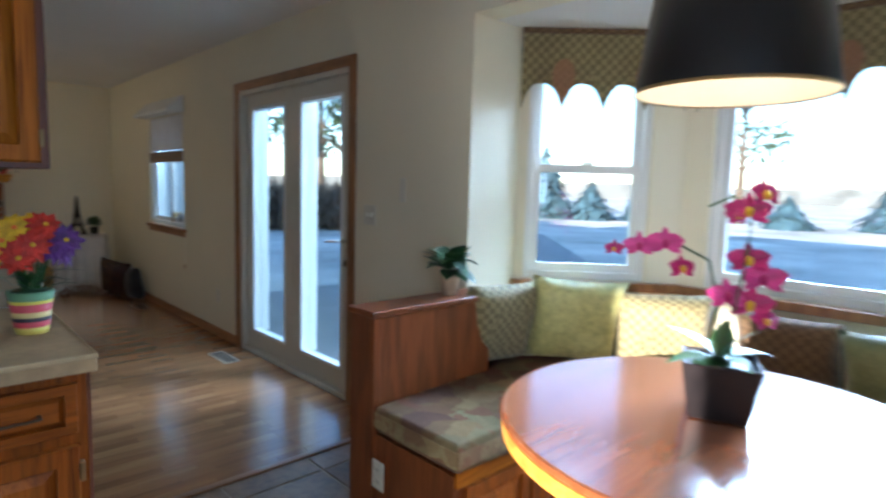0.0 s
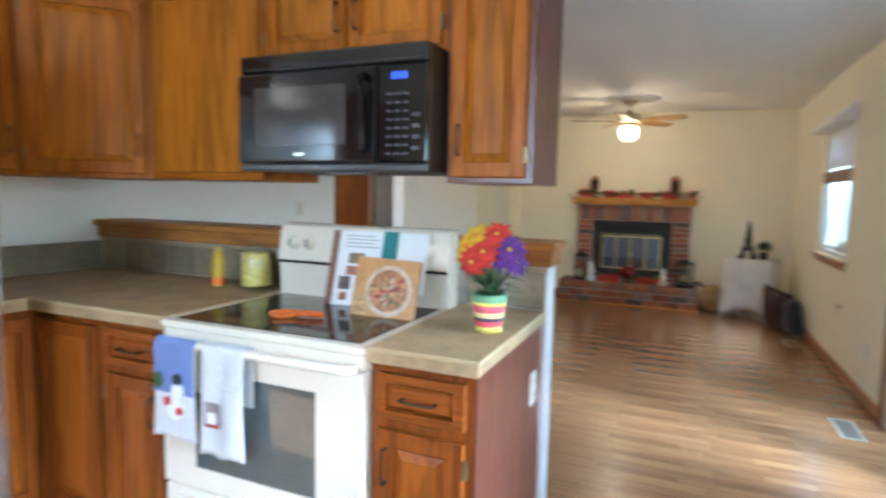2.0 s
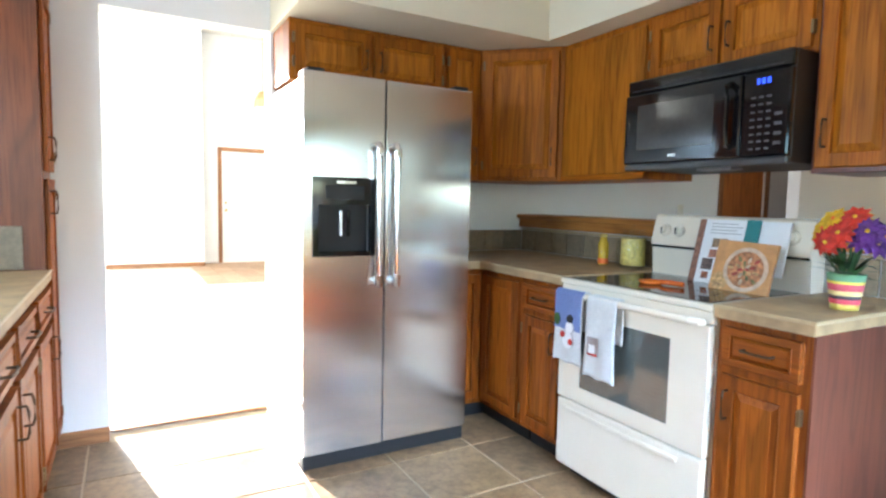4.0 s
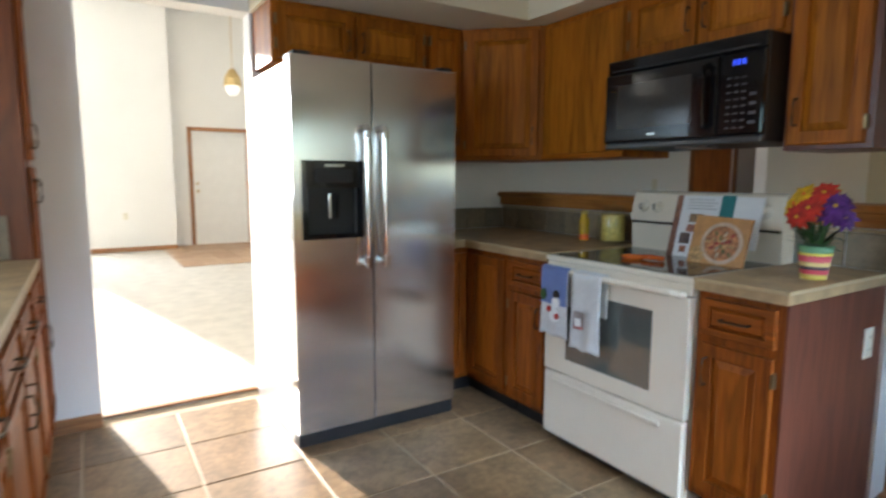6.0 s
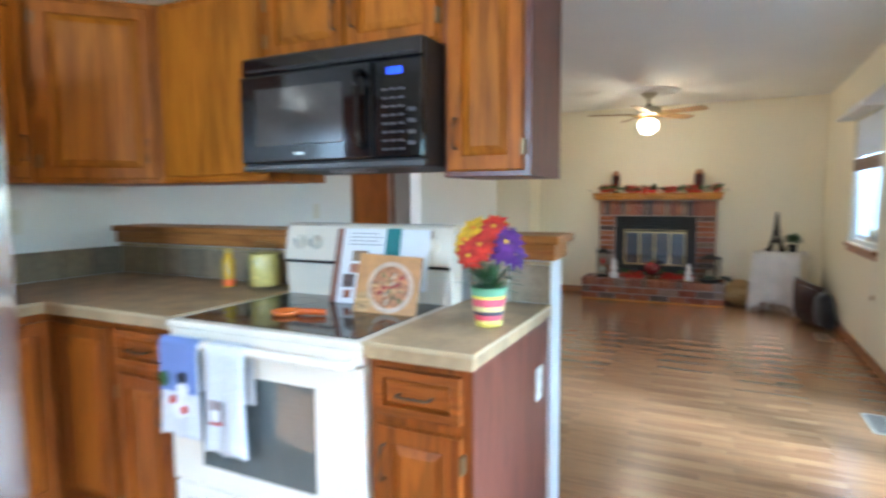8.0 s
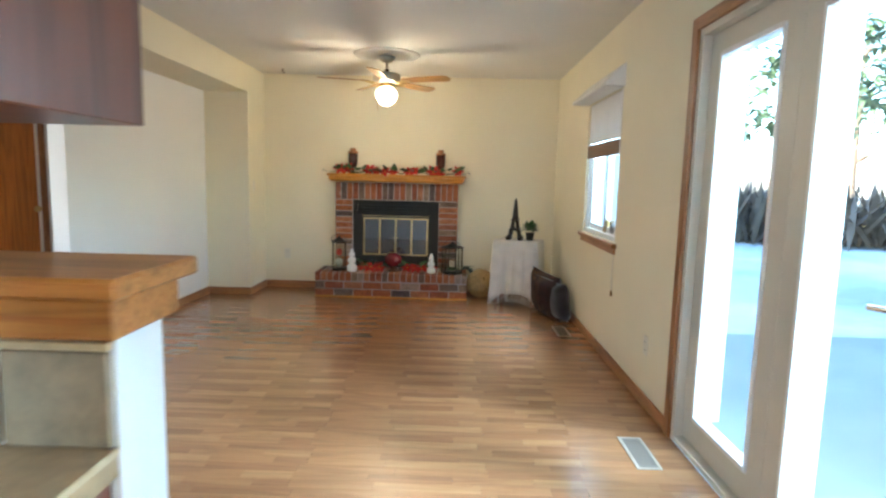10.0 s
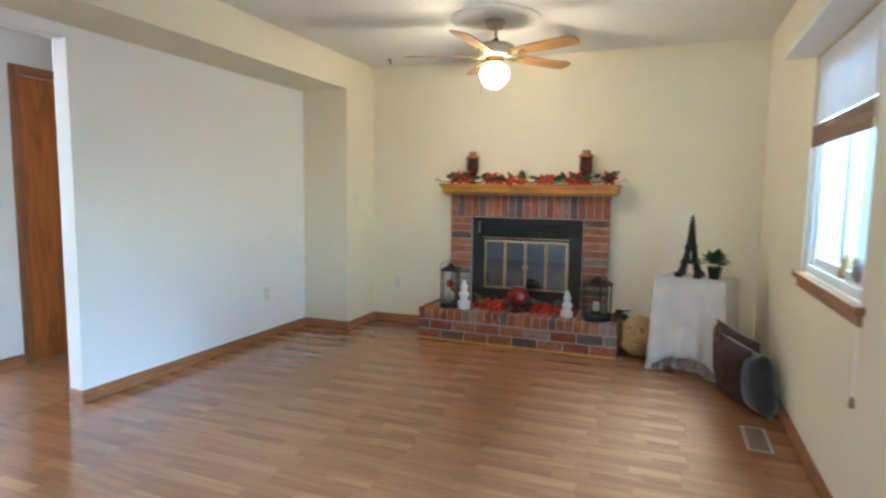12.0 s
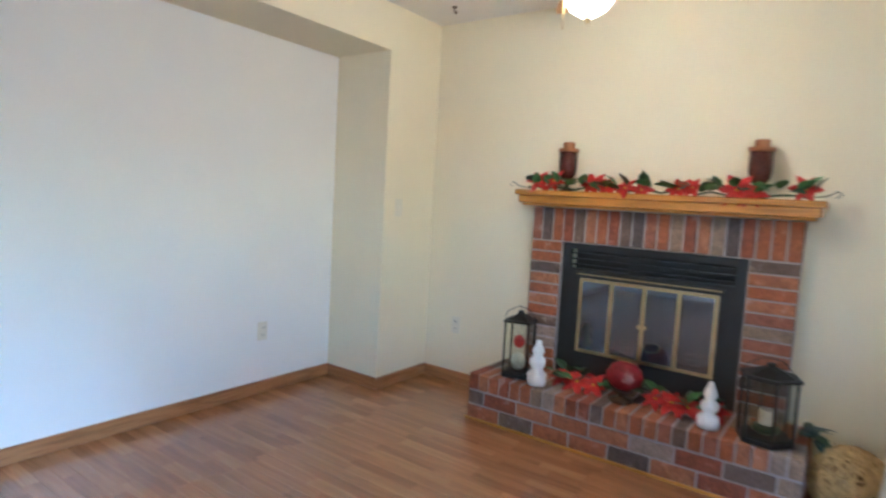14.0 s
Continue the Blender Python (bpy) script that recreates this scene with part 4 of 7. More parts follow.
def daisy(parent, m, material, r=0.045, petals=11):
    bm = bmesh.new()
    for ring, (n, k, lift) in enumerate(((petals, 1.0, 0.0), (petals, 0.72, 0.008))):
        for i in range(n):
            a = 2 * math.pi * (i + 0.5 * ring) / n + random.uniform(-0.08, 0.08)
            l = leaf(r * k * random.uniform(0.9, 1.08), r * 0.50, random.uniform(0.05, 0.35), 0.3)
            merge(bm, l, Matrix.Translation((0, 0, lift)) @ Matrix.Rotation(a, 4, "Z"))
    f = part("flower", bm, material, parent, at=m)
    part("flower_centre", ball(r * 0.15, (0, 0, 0.009), (1, 1, 0.5), 1), YELLOW if material is not YELLOW else ORANGE, f)
    return f


flowers = thing("flower_pot", pose(0.212, 2.14, 0.916), "striped ceramic pot of bright artificial gerbera flowers", "flower pot")
R0, R1, PH = 0.040, 0.056, 0.117
stripes = [(0.0, 0.16, (0.75, 0.60, 0.12)), (0.16, 0.30, (0.70, 0.08, 0.10)), (0.30, 0.40, (0.06, 0.04, 0.05)), (0.40, 0.53, (0.82, 0.62, 0.25)), (0.53, 0.72, (0.72, 0.10, 0.13)), (0.72, 0.80, (0.80, 0.68, 0.10)), (0.80, 1.0, (0.16, 0.34, 0.18))]
rad = lambda u: R0 + (R1 - R0) * u
for n, (a, b, col) in enumerate(stripes):
    prof = [(rad(a), PH * a), (rad(b), PH * b), (rad(b) - 0.006, PH * b), (rad(a) - 0.006, PH * a), (rad(a), PH * a)] if a else [(0, 0), (rad(0), 0), (rad(b), PH * b), (rad(b) - 0.006, PH * b)]
    part("stripe", lathe(prof, 28), colour(f"pot_stripe_{'abcdefg'[n]}", col, 0.35, vary=0.05), flowers, smooth=True)
part("moss", ball(0.052, (0, 0, PH - 0.008), (1, 1, 0.3)), DARK_GREEN, flowers)
heads = [(-0.055, -0.035, 0.285, YELLOW, -35, -30), (0.0, -0.06, 0.275, RED, -50, 0), (0.05, -0.03, 0.26, PURPLE, -30, 35), (0.015, 0.0, 0.33, YELLOW, -15, 5), (0.045, 0.035, 0.305, PURPLE, 15, 25), (-0.04, 0.045, 0.30, RED, 20, -20), (0.02, 0.055, 0.31, ORANGE, 30, 5), (-0.075, -0.005, 0.265, YELLOW, -15, -60), (-0.03, -0.03, 0.318, YELLOW, -35, -15), (0.072, 0.0, 0.245, PURPLE, -10, 60), (-0.03, -0.065, 0.245, RED, -70, -15), (0.07, -0.05, 0.285, PURPLE, -55, 35), (-0.06, 0.02, 0.30, YELLOW, 0, -35), (0.03, -0.04, 0.325, RED, -30, 15)]
for x, y, z, mt, rx, ry in heads:
    z -= 0.026
    part("stem", tube([(x * 0.15, y * 0.15, PH - 0.02), (x * 0.6, y * 0.6, 0.21), (x, y, z)], 0.0028, 6), GREEN, flowers)
    daisy(flowers, pose(x * 1.1, y * 1.1, z, -rx + 25, ry, 0), mt, 0.052)
for i in range(22):
    a, lift = random.uniform(0, 6.28), random.uniform(-65, -5)
    part("leaf", leaf(random.uniform(0.07, 0.12), 0.022, 0.25), DARK_GREEN if i % 2 else GREEN, flowers, at=Matrix.Translation((0.02 * math.cos(a), 0.02 * math.sin(a), PH + random.uniform(-0.02, 0.07))) @ Matrix.Rotation(a, 4, "Z") @ Matrix.Rotation(radians(lift), 4, "Y"))

# cookbooks leaning on the range
book = thing("cookbook", pose(-0.455, 2.27, 0.9125, -16, 0, 3), "white open cookbook with food pictures on the range", "book")
part("page", box(0.0, 0.215, 0.0, 0.012, 0.0, 0.285, 0.002), PAPER, book)
part("page", box(0.219, 0.36, 0.004, 0.016, 0.06, 0.285, 0.002), PAPER, book)
part("cover", box(-0.03, 0.0, -0.002, 0.02, 0.0, 0.285, 0.003), colour("book_cover_brown", (0.34, 0.14, 0.08), 0.5, vary=0.6, scale=40), book, "brown patterned cover edge")
part("tag", box(0.185, 0.245, -0.004, 0.0, 0.185, 0.287, 0.001), colour("teal_paper", (0.02, 0.20, 0.19), 0.5), book, "teal tag")
pics = [(0.05, 0.115, 0.16, 0.20, (0.35, 0.22, 0.12)), (0.02, 0.07, 0.06, 0.11, (0.16, 0.10, 0.08)), (0.045, 0.09, 0.115, 0.15, (0.5, 0.2, 0.12)), (0.03, 0.06, 0.02, 0.05, (0.4, 0.12, 0.05)), (0.125, 0.21, 0.04, 0.16, (0.62, 0.30, 0.06))]
for n, (a, b, c0, d0, col) in enumerate(pics):
    part("picture", box(a, b, -0.0012, 0.0, c0, d0), colour(f"page_picture_{'abcde'[n]}", col, 0.5, vary=0.5, scale=60), book)
for k in range(4):
    part("text_line", box(0.03, 0.17 - 0.02 * (k % 2), -0.0008, 0.0, 0.222 + 0.014 * k, 0.226 + 0.014 * k), colour(f"print_grey_{'abcd'[k]}", (0.45, 0.43, 0.42), 0.7), book)
book2 = thing("cookbook", pose(-0.30, 2.155, 0.9125, -15, 2, 2), "orange cookbook with a bowl of food on its cover", "book")
part("cover", box(0.0, 0.24, 0.0, 0.014, 0.0, 0.205, 0.002), colour("book_cover_orange", (0.62, 0.30, 0.10), 0.4, vary=0.25, scale=12), book2)
turn = Matrix.Translation((0.135, -0.0005, 0.095)) @ Matrix.Rotation(radians(90), 4, "X")
part("printed_plate", lathe([(0, 0.0), (0.088, 0.0), (0.088, 0.0012), (0, 0.0012)], 28, m=turn), colour("printed_plate", (0.66, 0.48, 0.34), 0.4, vary=0.25), book2)
part("printed_bowl", lathe([(0, 0.0), (0.072, 0.0), (0.072, 0.0024), (0, 0.0024)], 28, m=turn), colour("printed_sauce", (0.60, 0.24, 0.09), 0.4, vary=0.6, scale=45), book2)
PRINTS = [colour("printed_food_" + n, c, 0.4, vary=0.5, scale=60) for n, c in (("red", (0.42, 0.05, 0.03)), ("tan", (0.62, 0.36, 0.14)), ("olive", (0.20, 0.17, 0.05)), ("cream", (0.68, 0.50, 0.32)))]
for i in range(19):
    a, rr = i * 2.4, 0.006 + 0.0030 * i
    part("printed_food", lathe([(0, 0.0), (0.010, 0.0), (0.010, 0.0036), (0, 0.0036)], 8, m=turn @ Matrix.Translation((rr * math.cos(a), rr * math.sin(a), 0)) @ Matrix.Rotation(a, 4, "Z") @ Matrix.Diagonal((1.3, 0.6, 1, 1))), PRINTS[i % 4], book2)
part("printed_melon", lathe([(0, 0.0), (0.035, 0.0), (0.035, 0.0012), (0, 0.0012)], 20, m=Matrix.Translation((0.04, -0.0005, 0.038)) @ Matrix.Rotation(radians(90), 4, "X")), PRINTS[1], book2)
rest_ = thing("spoon_rest", pose(-0.47, 2.02, 0.9122, 0, 0, 8), "small orange ceramic spoon rest on the cooktop", "spoon rest")
part("dish", lathe([(0, 0), (0.04, 0), (0.052, 0.014), (0.048, 0.014), (0.036, 0.004), (0, 0.004)], 22), colour("orange_glaze", (0.75, 0.16, 0.02), 0.25), rest_, smooth=True)
part("handle", tube([(0.045, 0, 0.012), (0.09, 0.005, 0.014), (0.14, 0.012, 0.012)], 0.011, 8), colour("orange_glaze_dark", (0.62, 0.11, 0.015), 0.25), rest_)

# glass jars in the corner
PASTA = colour("yellow_pasta", (0.88, 0.62, 0.15), 0.6, vary=0.4, scale=70, relief=0.6)
jar = thing("storage_jar", pose(-0.92, 2.40, 0.9145) @ Matrix.Diagonal((1.12, 1.12, 1.15, 1)), "clear glass jar of yellow pasta on the worktop", "jar")
part("glass", lathe([(0, 0), (0.058, 0), (0.062, 0.01), (0.062, 0.13), (0.05, 0.15), (0.05, 0.16), (0.046, 0.16), (0.046, 0.15), (0.058, 0.13), (0.058, 0.012), (0, 0.008)], 24), GLASS, jar, smooth=True)
part("contents", lathe([(0, 0.012), (0.055, 0.014), (0.055, 0.134), (0, 0.138)], 20), PASTA, jar, "yellow pasta")
part("lid", lathe([(0, 0.16), (0.052, 0.16), (0.052, 0.178), (0.01, 0.182), (0.012, 0.195), (0, 0.2)], 22), GLASS, jar, "glass lid")
jar2 = thing("storage_jar", pose(-1.02, 2.44, 0.9145), "narrow clear glass jar on the worktop", "jar")
part("glass", lathe([(0, 0), (0.04, 0), (0.042, 0.01), (0.042, 0.12), (0.036, 0.135), (0.033, 0.135), (0.039, 0.12), (0.039, 0.012), (0, 0.008)], 22), GLASS, jar2, smooth=True)
bottle = thing("oil_bottle", pose(-1.11, 2.38, 0.9145), "small bottle of yellow oil with a cork", "bottle")
part("glass", lathe([(0, 0), (0.026, 0), (0.028, 0.01), (0.028, 0.118), (0.020, 0.132), (0.018, 0.15), (0, 0.15)], 18), colour("yellow_oil", (0.62, 0.38, 0.03), 0.1, relief=0), bottle, smooth=True)
part("peppers", lathe([(0, 0.004), (0.0285, 0.006), (0.0285, 0.035), (0, 0.036)], 18), ORANGE, bottle, "red peppers in the oil")
part("cork", lathe([(0, 0.15), (0.018, 0.15), (0.019, 0.168), (0, 0.168)], 12), PASTA, bottle)


for ob in bpy.data.objects:
    if ob.name.startswith(("glass", "lid")):
        ob.visible_shadow = False


def towel(m, w, top, low, material, label):
    """A towel folded over the oven's bar."""
    t = thing("dish_towel", m, label, "towel", "towels on the oven door")
    def hang(u, v):
        z = top + 0.018 - (top - low) * v
        y = -0.074 - 0.006 * math.sin(u * 9 + v * 2) * v - 0.004 * v
        if v < 0.06:
            y += 0.016 * (1 - v / 0.06)
        return ((u - 0.5) * w * (1 - 0.05 * math.sin(v * 3)), y, z + 0.004 * math.sin(u * 11) * v)
    cloth = part("cloth", sheet(14, 22, hang, 0.006), material, t, smooth=True)
    part("back_fold", sheet(10, 12, lambda u, v: ((u - 0.5) * w, -0.034, top + 0.018 - (top - low) * 0.55 * v), 0.005), material, t)
    return t, hang


def motif(t, hang, name, u, v, r, material, sx=1.0, lift=0.006):
    x, y, z = hang(u, v)
    y0 = -0.079 - lift
    part(name, lathe([(0, 0), (r, 0), (r, 0.004), (0, 0.004)], 18, m=Matrix.Translation((x, y0, z)) @ Matrix.Rotation(radians(90), 4, "X") @ Matrix.Diagonal((sx, 1, 1, 1))), material, t)


t1, h1 = towel(pose(-0.665, 1.82, 0), 0.165, 0.852, 0.54, WHITE_CLOTH, "white dish towel with a blue band and snowman design")
part("blue_band", sheet(10, 10, lambda u, v: (h1(u, v * 0.55)[0] * 1.01, h1(u, v * 0.55)[1] - 0.0045, h1(u, v * 0.55)[2] + 0.004), 0.002), BLUE_CLOTH, t1, "blue upper part of the towel")
motif(t1, h1, "tree_patch", 0.14, 0.42, 0.026, GREEN, 0.7)
motif(t1, h1, "snowman_body", 0.6, 0.68, 0.034, PAPER)
motif(t1, h1, "snowman_head", 0.66, 0.50, 0.024, PAPER, lift=0.007)
motif(t1, h1, "hat", 0.66, 0.38, 0.018, BLACK_MATT, lift=0.008)
motif(t1, h1, "heart", 0.72, 0.70, 0.013, RED, lift=0.010)
motif(t1, h1, "scarf", 0.40, 0.60, 0.014, RED, lift=0.009)
t2, h2 = towel(pose(-0.478, 1.82, 0), 0.16, 0.852, 0.515, WHITE_CLOTH, "white dish towel with a small printed square")
x, y, z = h2(0.33, 0.6)
part("printed_square", box(x - 0.03, x + 0.03, -0.0875, -0.084, z - 0.04, z + 0.035), colour("print_dark", (0.34, 0.28, 0.26), 0.8, vary=0.4), t2)
part("printed_patch", box(x - 0.02, x + 0.016, -0.0885, -0.0875, z - 0.03, z + 0.005), PAPER, t2)
part("printed_scarf", box(x - 0.026, x + 0.026, -0.0885, -0.0875, z - 0.04, z - 0.03), RED, t2)


# ---- outlets and switches ----
def plate(name, m, label, category, holes="outlet", w=0.07, h=0.115):
    p = thing(name, m, label, category, "wall plates")
    part("cover_plate", box(-w / 2, w / 2, -0.006, 0.0, -h / 2, h / 2, 0.002), PLASTIC, p)
    if holes == "outlet":
        for z in (-0.024, 0.024):
            s = part("socket", box(-0.017, 0.017, -0.008, -0.006, z - 0.014, z + 0.014, 0.001), PLASTIC, p)
            for x in (-0.007, 0.007):
                part("slot", box(x - 0.0015, x + 0.0015, -0.0086, -0.0078, z - 0.005, z + 0.006), BLACK_MATT, s)
    elif holes == "switch":
        n = max(1, round(w / 0.06))
        for k in range(n):
            x = (k - (n - 1) / 2) * 0.046
            part("toggle", box(x - 0.005, x + 0.005, -0.016, -0.006, -0.010, 0.012, 0.002), PLASTIC, p)
    return p


plate("wall_outlet", pose(WX + 0.0, 2.02, 1.20, 0, 0, 90), "white wall outlet above the backsplash", "outlet")
plate("wall_outlet", pose(0.2875, 2.42, 0.66, 0, 0, 90), "white outlet on the cabinet end panel", "outlet")
plate("light_switch", pose(WX, 4.20, 1.20, 0, 0, 90), "ivory light switch on the pale wall", "switch", "switch")
plate("wall_outlet", pose(-1.905, 7.34, 0.39, 0, 0, 90), "white wall outlet above the baseboard", "outlet")
plate("light_switch", pose(-1.44, 8.03, 1.19, 0, 0, 90), "ivory light switch on the pier", "switch", "switch")
plate("wall_outlet", pose(-1.18, NY, 0.40), "white wall outlet beside the hearth", "outlet")
plate("light_switch", pose(EX, 2.89, 1.18, 0, 0, -90), "ivory double light switch beside the patio door", "switch", "switch", w=0.115)
plate("thermostat", pose(EX, 2.60, 1.33, 0, 0, -90), "small beige thermostat on the wall", "thermostat", "none", w=0.05, h=0.13)
plate("wall_outlet", pose(EX, 5.08, 0.36, 0, 0, -90), "ivory wall outlet beside the patio door", "outlet")
plate("light_switch", pose(-9.75, 0.55, 0.6, 0, 0, 90), "white outlet on the far wall", "outlet")

# ---- sink side of the kitchen ----
PF = -0.21
pantry = thing("pantry_cabinet", pose(-1.755, PF, 0, 0, 0, 180), "tall oak pantry cabinet beside the opening", "cabinet")
part("body", box(0, 0.29, 0.0, 0.70, 0.10, 2.132, 0.002), OAK_BENCH, pantry)
part("toe_kick", box(0.01, 0.29, 0.07, 0.60, 0, 0.10), BLACK_MATT, pantry)
raised_door(pantry, 0.02, 0.27, 0.13, 1.30, pull=(0.05, 1.20, True), hinge=0.274, low=True)
raised_door(pantry, 0.02, 0.27, 1.335, 2.10, pull=(0.05, 1.43, True), hinge=0.274, low=True)
for n, (x, w) in enumerate(((-1.29, 0.46), (-0.83, 0.455), (-0.375, 0.455), (0.08, 0.455))):
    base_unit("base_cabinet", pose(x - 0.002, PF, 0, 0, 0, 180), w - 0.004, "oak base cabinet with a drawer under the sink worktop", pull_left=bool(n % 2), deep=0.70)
sink_top = worktop("worktop", [(-1.752, SY), (0.10, SY), (0.10, PF + 0.02), (-1.752, PF + 0.02)], [(-1.752, PF + 0.02, 0.10, PF + 0.02)], "brown-grey stone-look worktop along the sink wall")
side = thing("backsplash", pose(0, 0, 0), "slate-look backsplash tiles at the sink worktop", "backsplash", kind="structure")
for k in range(4):
    part("tile", box(-1.7545, -1.742, SY + 0.01 + 0.157 * k, SY + 0.163 + 0.157 * k, 0.918, 1.10, 0.002), SLATE, side)
for k in range(11):
    part("tile", box(-1.74 + 0.157 * k, -1.587 + 0.157 * k, SY + 0.0005, SY + 0.012, 0.918, 1.10, 0.002), SLATE, side)
sink = thing("sink", pose(-0.85, -0.56, 0.915), "white enamel double kitchen sink", "sink")
part("rim", pierced("x", -0.22, 0.22, -0.40, 0.40, 0, 0.014), ENAMEL, sink)
# flat slab, greyed to paint the shade of a sunken basin
part("basin", box(-0.36, 0.36, -0.18, 0.18, 0.0145, 0.018, 0.002), plain("sink_shade_enamel", (0.62, 0.62, 0.6), 0.2, vary=0.03, relief=0), sink)
part("faucet", tube([(0, -0.17, 0.015), (0, -0.17, 0.17), (0, -0.14, 0.22), (0, -0.08, 0.22), (0, -0.04, 0.18)], 0.012, 10), CHROME, sink, "chrome faucet")

# ---- breakfast nook ----
def tapestry(name, stops, scale=16):
    """Cloth woven in uneven coloured figures."""
    m, t, p = node_mat(name)
    v = coords(t)
    cells = t.nodes.new("ShaderNodeTexVoronoi")
    cells.inputs["Scale"].default_value = scale
    t.links.new(blend(t, v, noise_colour(t, v, scale * 0.8), 0.12), cells.inputs["Vector"])
    split = t.nodes.new("ShaderNodeSeparateColor")
    t.links.new(cells.outputs["Color"], split.inputs[0])
    fine = noise_tex(t, v, 150, 3)
    col = ramp(t, split.outputs[0], stops)
    col = blend(t, col, ramp(t, noise_tex(t, v, 5, 3), [(0.35, (0.6,) * 3), (0.65, (1, 1, 1))]), 0.8, "MULTIPLY")
    col = blend(t, col, ramp(t, fine, [(0.3, (0.55,) * 3), (0.7, (1, 1, 1))]), 0.7, "MULTIPLY")
    t.links.new(col, p.inputs["Base Color"])
    p.inputs["Roughness"].default_value = 0.9
    bump(t, p, fine, 0.5, 0.003)
    return m


def noise_colour(t, vec, scale):
    n = t.nodes.new("ShaderNodeTexNoise")
    n.inputs["Scale"].default_value = scale
    t.links.new(vec, n.inputs["Vector"])
    return n.outputs["Color"]


STRIPE = tapestry("bench_cushion_cloth", [(0.0, (0.27, 0.12, 0.06)), (0.35, (0.23, 0.14, 0.055)), (0.6, (0.33, 0.225, 0.095)), (0.8, (0.17, 0.07, 0.045)), (1.0, (0.30, 0.25, 0.11))], 11)
STRIPE_SIDE = tapestry("bench_cushion_side", [(0.0, (0.42, 0.30, 0.13)), (0.5, (0.36, 0.27, 0.12)), (0.8, (0.30, 0.15, 0.07)), (1.0, (0.45, 0.36, 0.17))], 15)
CHECK_GREEN = weave("green_check_cloth", (0.40, 0.33, 0.155), (0.235, 0.19, 0.085), 0.006, block=0.026)
CHECK_BROWN = weave("brown_check_cloth", (0.22, 0.13, 0.06), (0.15, 0.085, 0.04), 0.006, block=0.028)
LIME = weave("lime_satin", (0.68, 0.64, 0.24), (0.60, 0.56, 0.20), 0.03, 0.45, block=0.2)
GREEN_SATIN = weave("green_satin", (0.26, 0.28, 0.12), (0.23, 0.25, 0.11), 0.02, 0.5, block=0.2)
PEACH = weave("peach_cloth", (0.42, 0.23, 0.12), (0.38, 0.2, 0.1), 0.006, block=0.02)

def strip(pts, out, z0, z1):
    """upright boards along a bent line, each `out` thick towards the room"""
    bm = bmesh.new()
    for (x0, y0), (x1, y1) in zip(pts, pts[1:]):
        d = Vector((x1 - x0, y1 - y0, 0))
        n = Vector((d.y, -d.x, 0)).normalized() * out
        merge(bm, prism([(x0, y0), (x0 + n.x, y0 + n.y), (x1 + n.x, y1 + n.y), (x1, y1)], z0, z1))
    return bm


end = thing("bench_end_cabinet", pose(1.25, 1.94, 0), "reddish oak end cabinet of the bench seat", "cabinet")
part("body", box(0, 0.665, 0.0, 0.155, 0.0, 0.845, 0.004), OAK_BENCH, end)
part("corner_post", box(-0.006, 0.03, -0.006, 0.0, 0.0, 0.845, 0.002), OAK_BENCH, end)
part("top_board", box(-0.015, 0.665, -0.012, 0.160, 0.846, 0.872, 0.004), OAK_BENCH, end)
plate("wall_outlet", pose(1.25, 1.90, 0.235, 0, 0, -90), "white outlet on the bench side", "outlet")

bench = thing("bench_seat", pose(0, 0, 0), "built-in oak bench seat round the bay", "bench", kind="structure")
INNER = [(1.26, 1.50), (2.05, 1.50), (2.36, 1.19), (2.36, -0.30)]
OUTER = [(2.855, -0.30), (2.855, 1.495), (2.265, 2.10), (1.925, 2.10), (1.925, 1.935), (1.26, 1.935)]
part("base", prism(INNER + OUTER, 0.0, 0.385), OAK_BENCH, bench)
part("rail", strip([(1.262, 1.499), (2.049, 1.499), (2.359, 1.189), (2.359, -0.30)], 0.014, 0.345, 0.398), OAK_H, bench)
front_doors = thing("bench_doors", pose(1.26, 1.50, 0), "oak raised-panel doors in the bench front", "cabinet door", kind="structure")
raised_door(front_doors, 0.05, 0.40, 0.05, 0.335, low=True)
raised_door(front_doors, 0.42, 0.77, 0.05, 0.335, low=True)

cush = thing("bench_cushion", pose(0, 0, 0), "patterned brown and gold bench cushion", "cushion")
outline = [(1.245, 1.47), (2.04, 1.47), (2.33, 1.18), (2.33, -0.30), (2.84, -0.30), (2.84, 1.49), (2.26, 2.085), (1.93, 2.085), (1.93, 1.93), (1.245, 1.93)]
cm = prism(outline, 0.402, 0.505)
bmesh.ops.bevel(cm, geom=[e for e in cm.edges], offset=0.022, segments=3, profile=0.6, affect="EDGES")
part("pad", cm, STRIPE, cush, smooth=True)
part("boxing", strip([(1.2455, 1.925), (1.2455, 1.4725), (2.042, 1.4725), (2.3325, 1.18), (2.3325, -0.29)], 0.004, 0.424, 0.483), STRIPE_SIDE, cush, "lighter boxed side of the cushion")


def throw_pillow(m, w, h, d, cloth, label, seed, piping=None):
    p = thing("throw_pillow", m, label, "pillow", "pillows in the nook")
    part("cover", pillow_mesh(w, h, d, 1, seed), cloth, p, smooth=True)
    return p


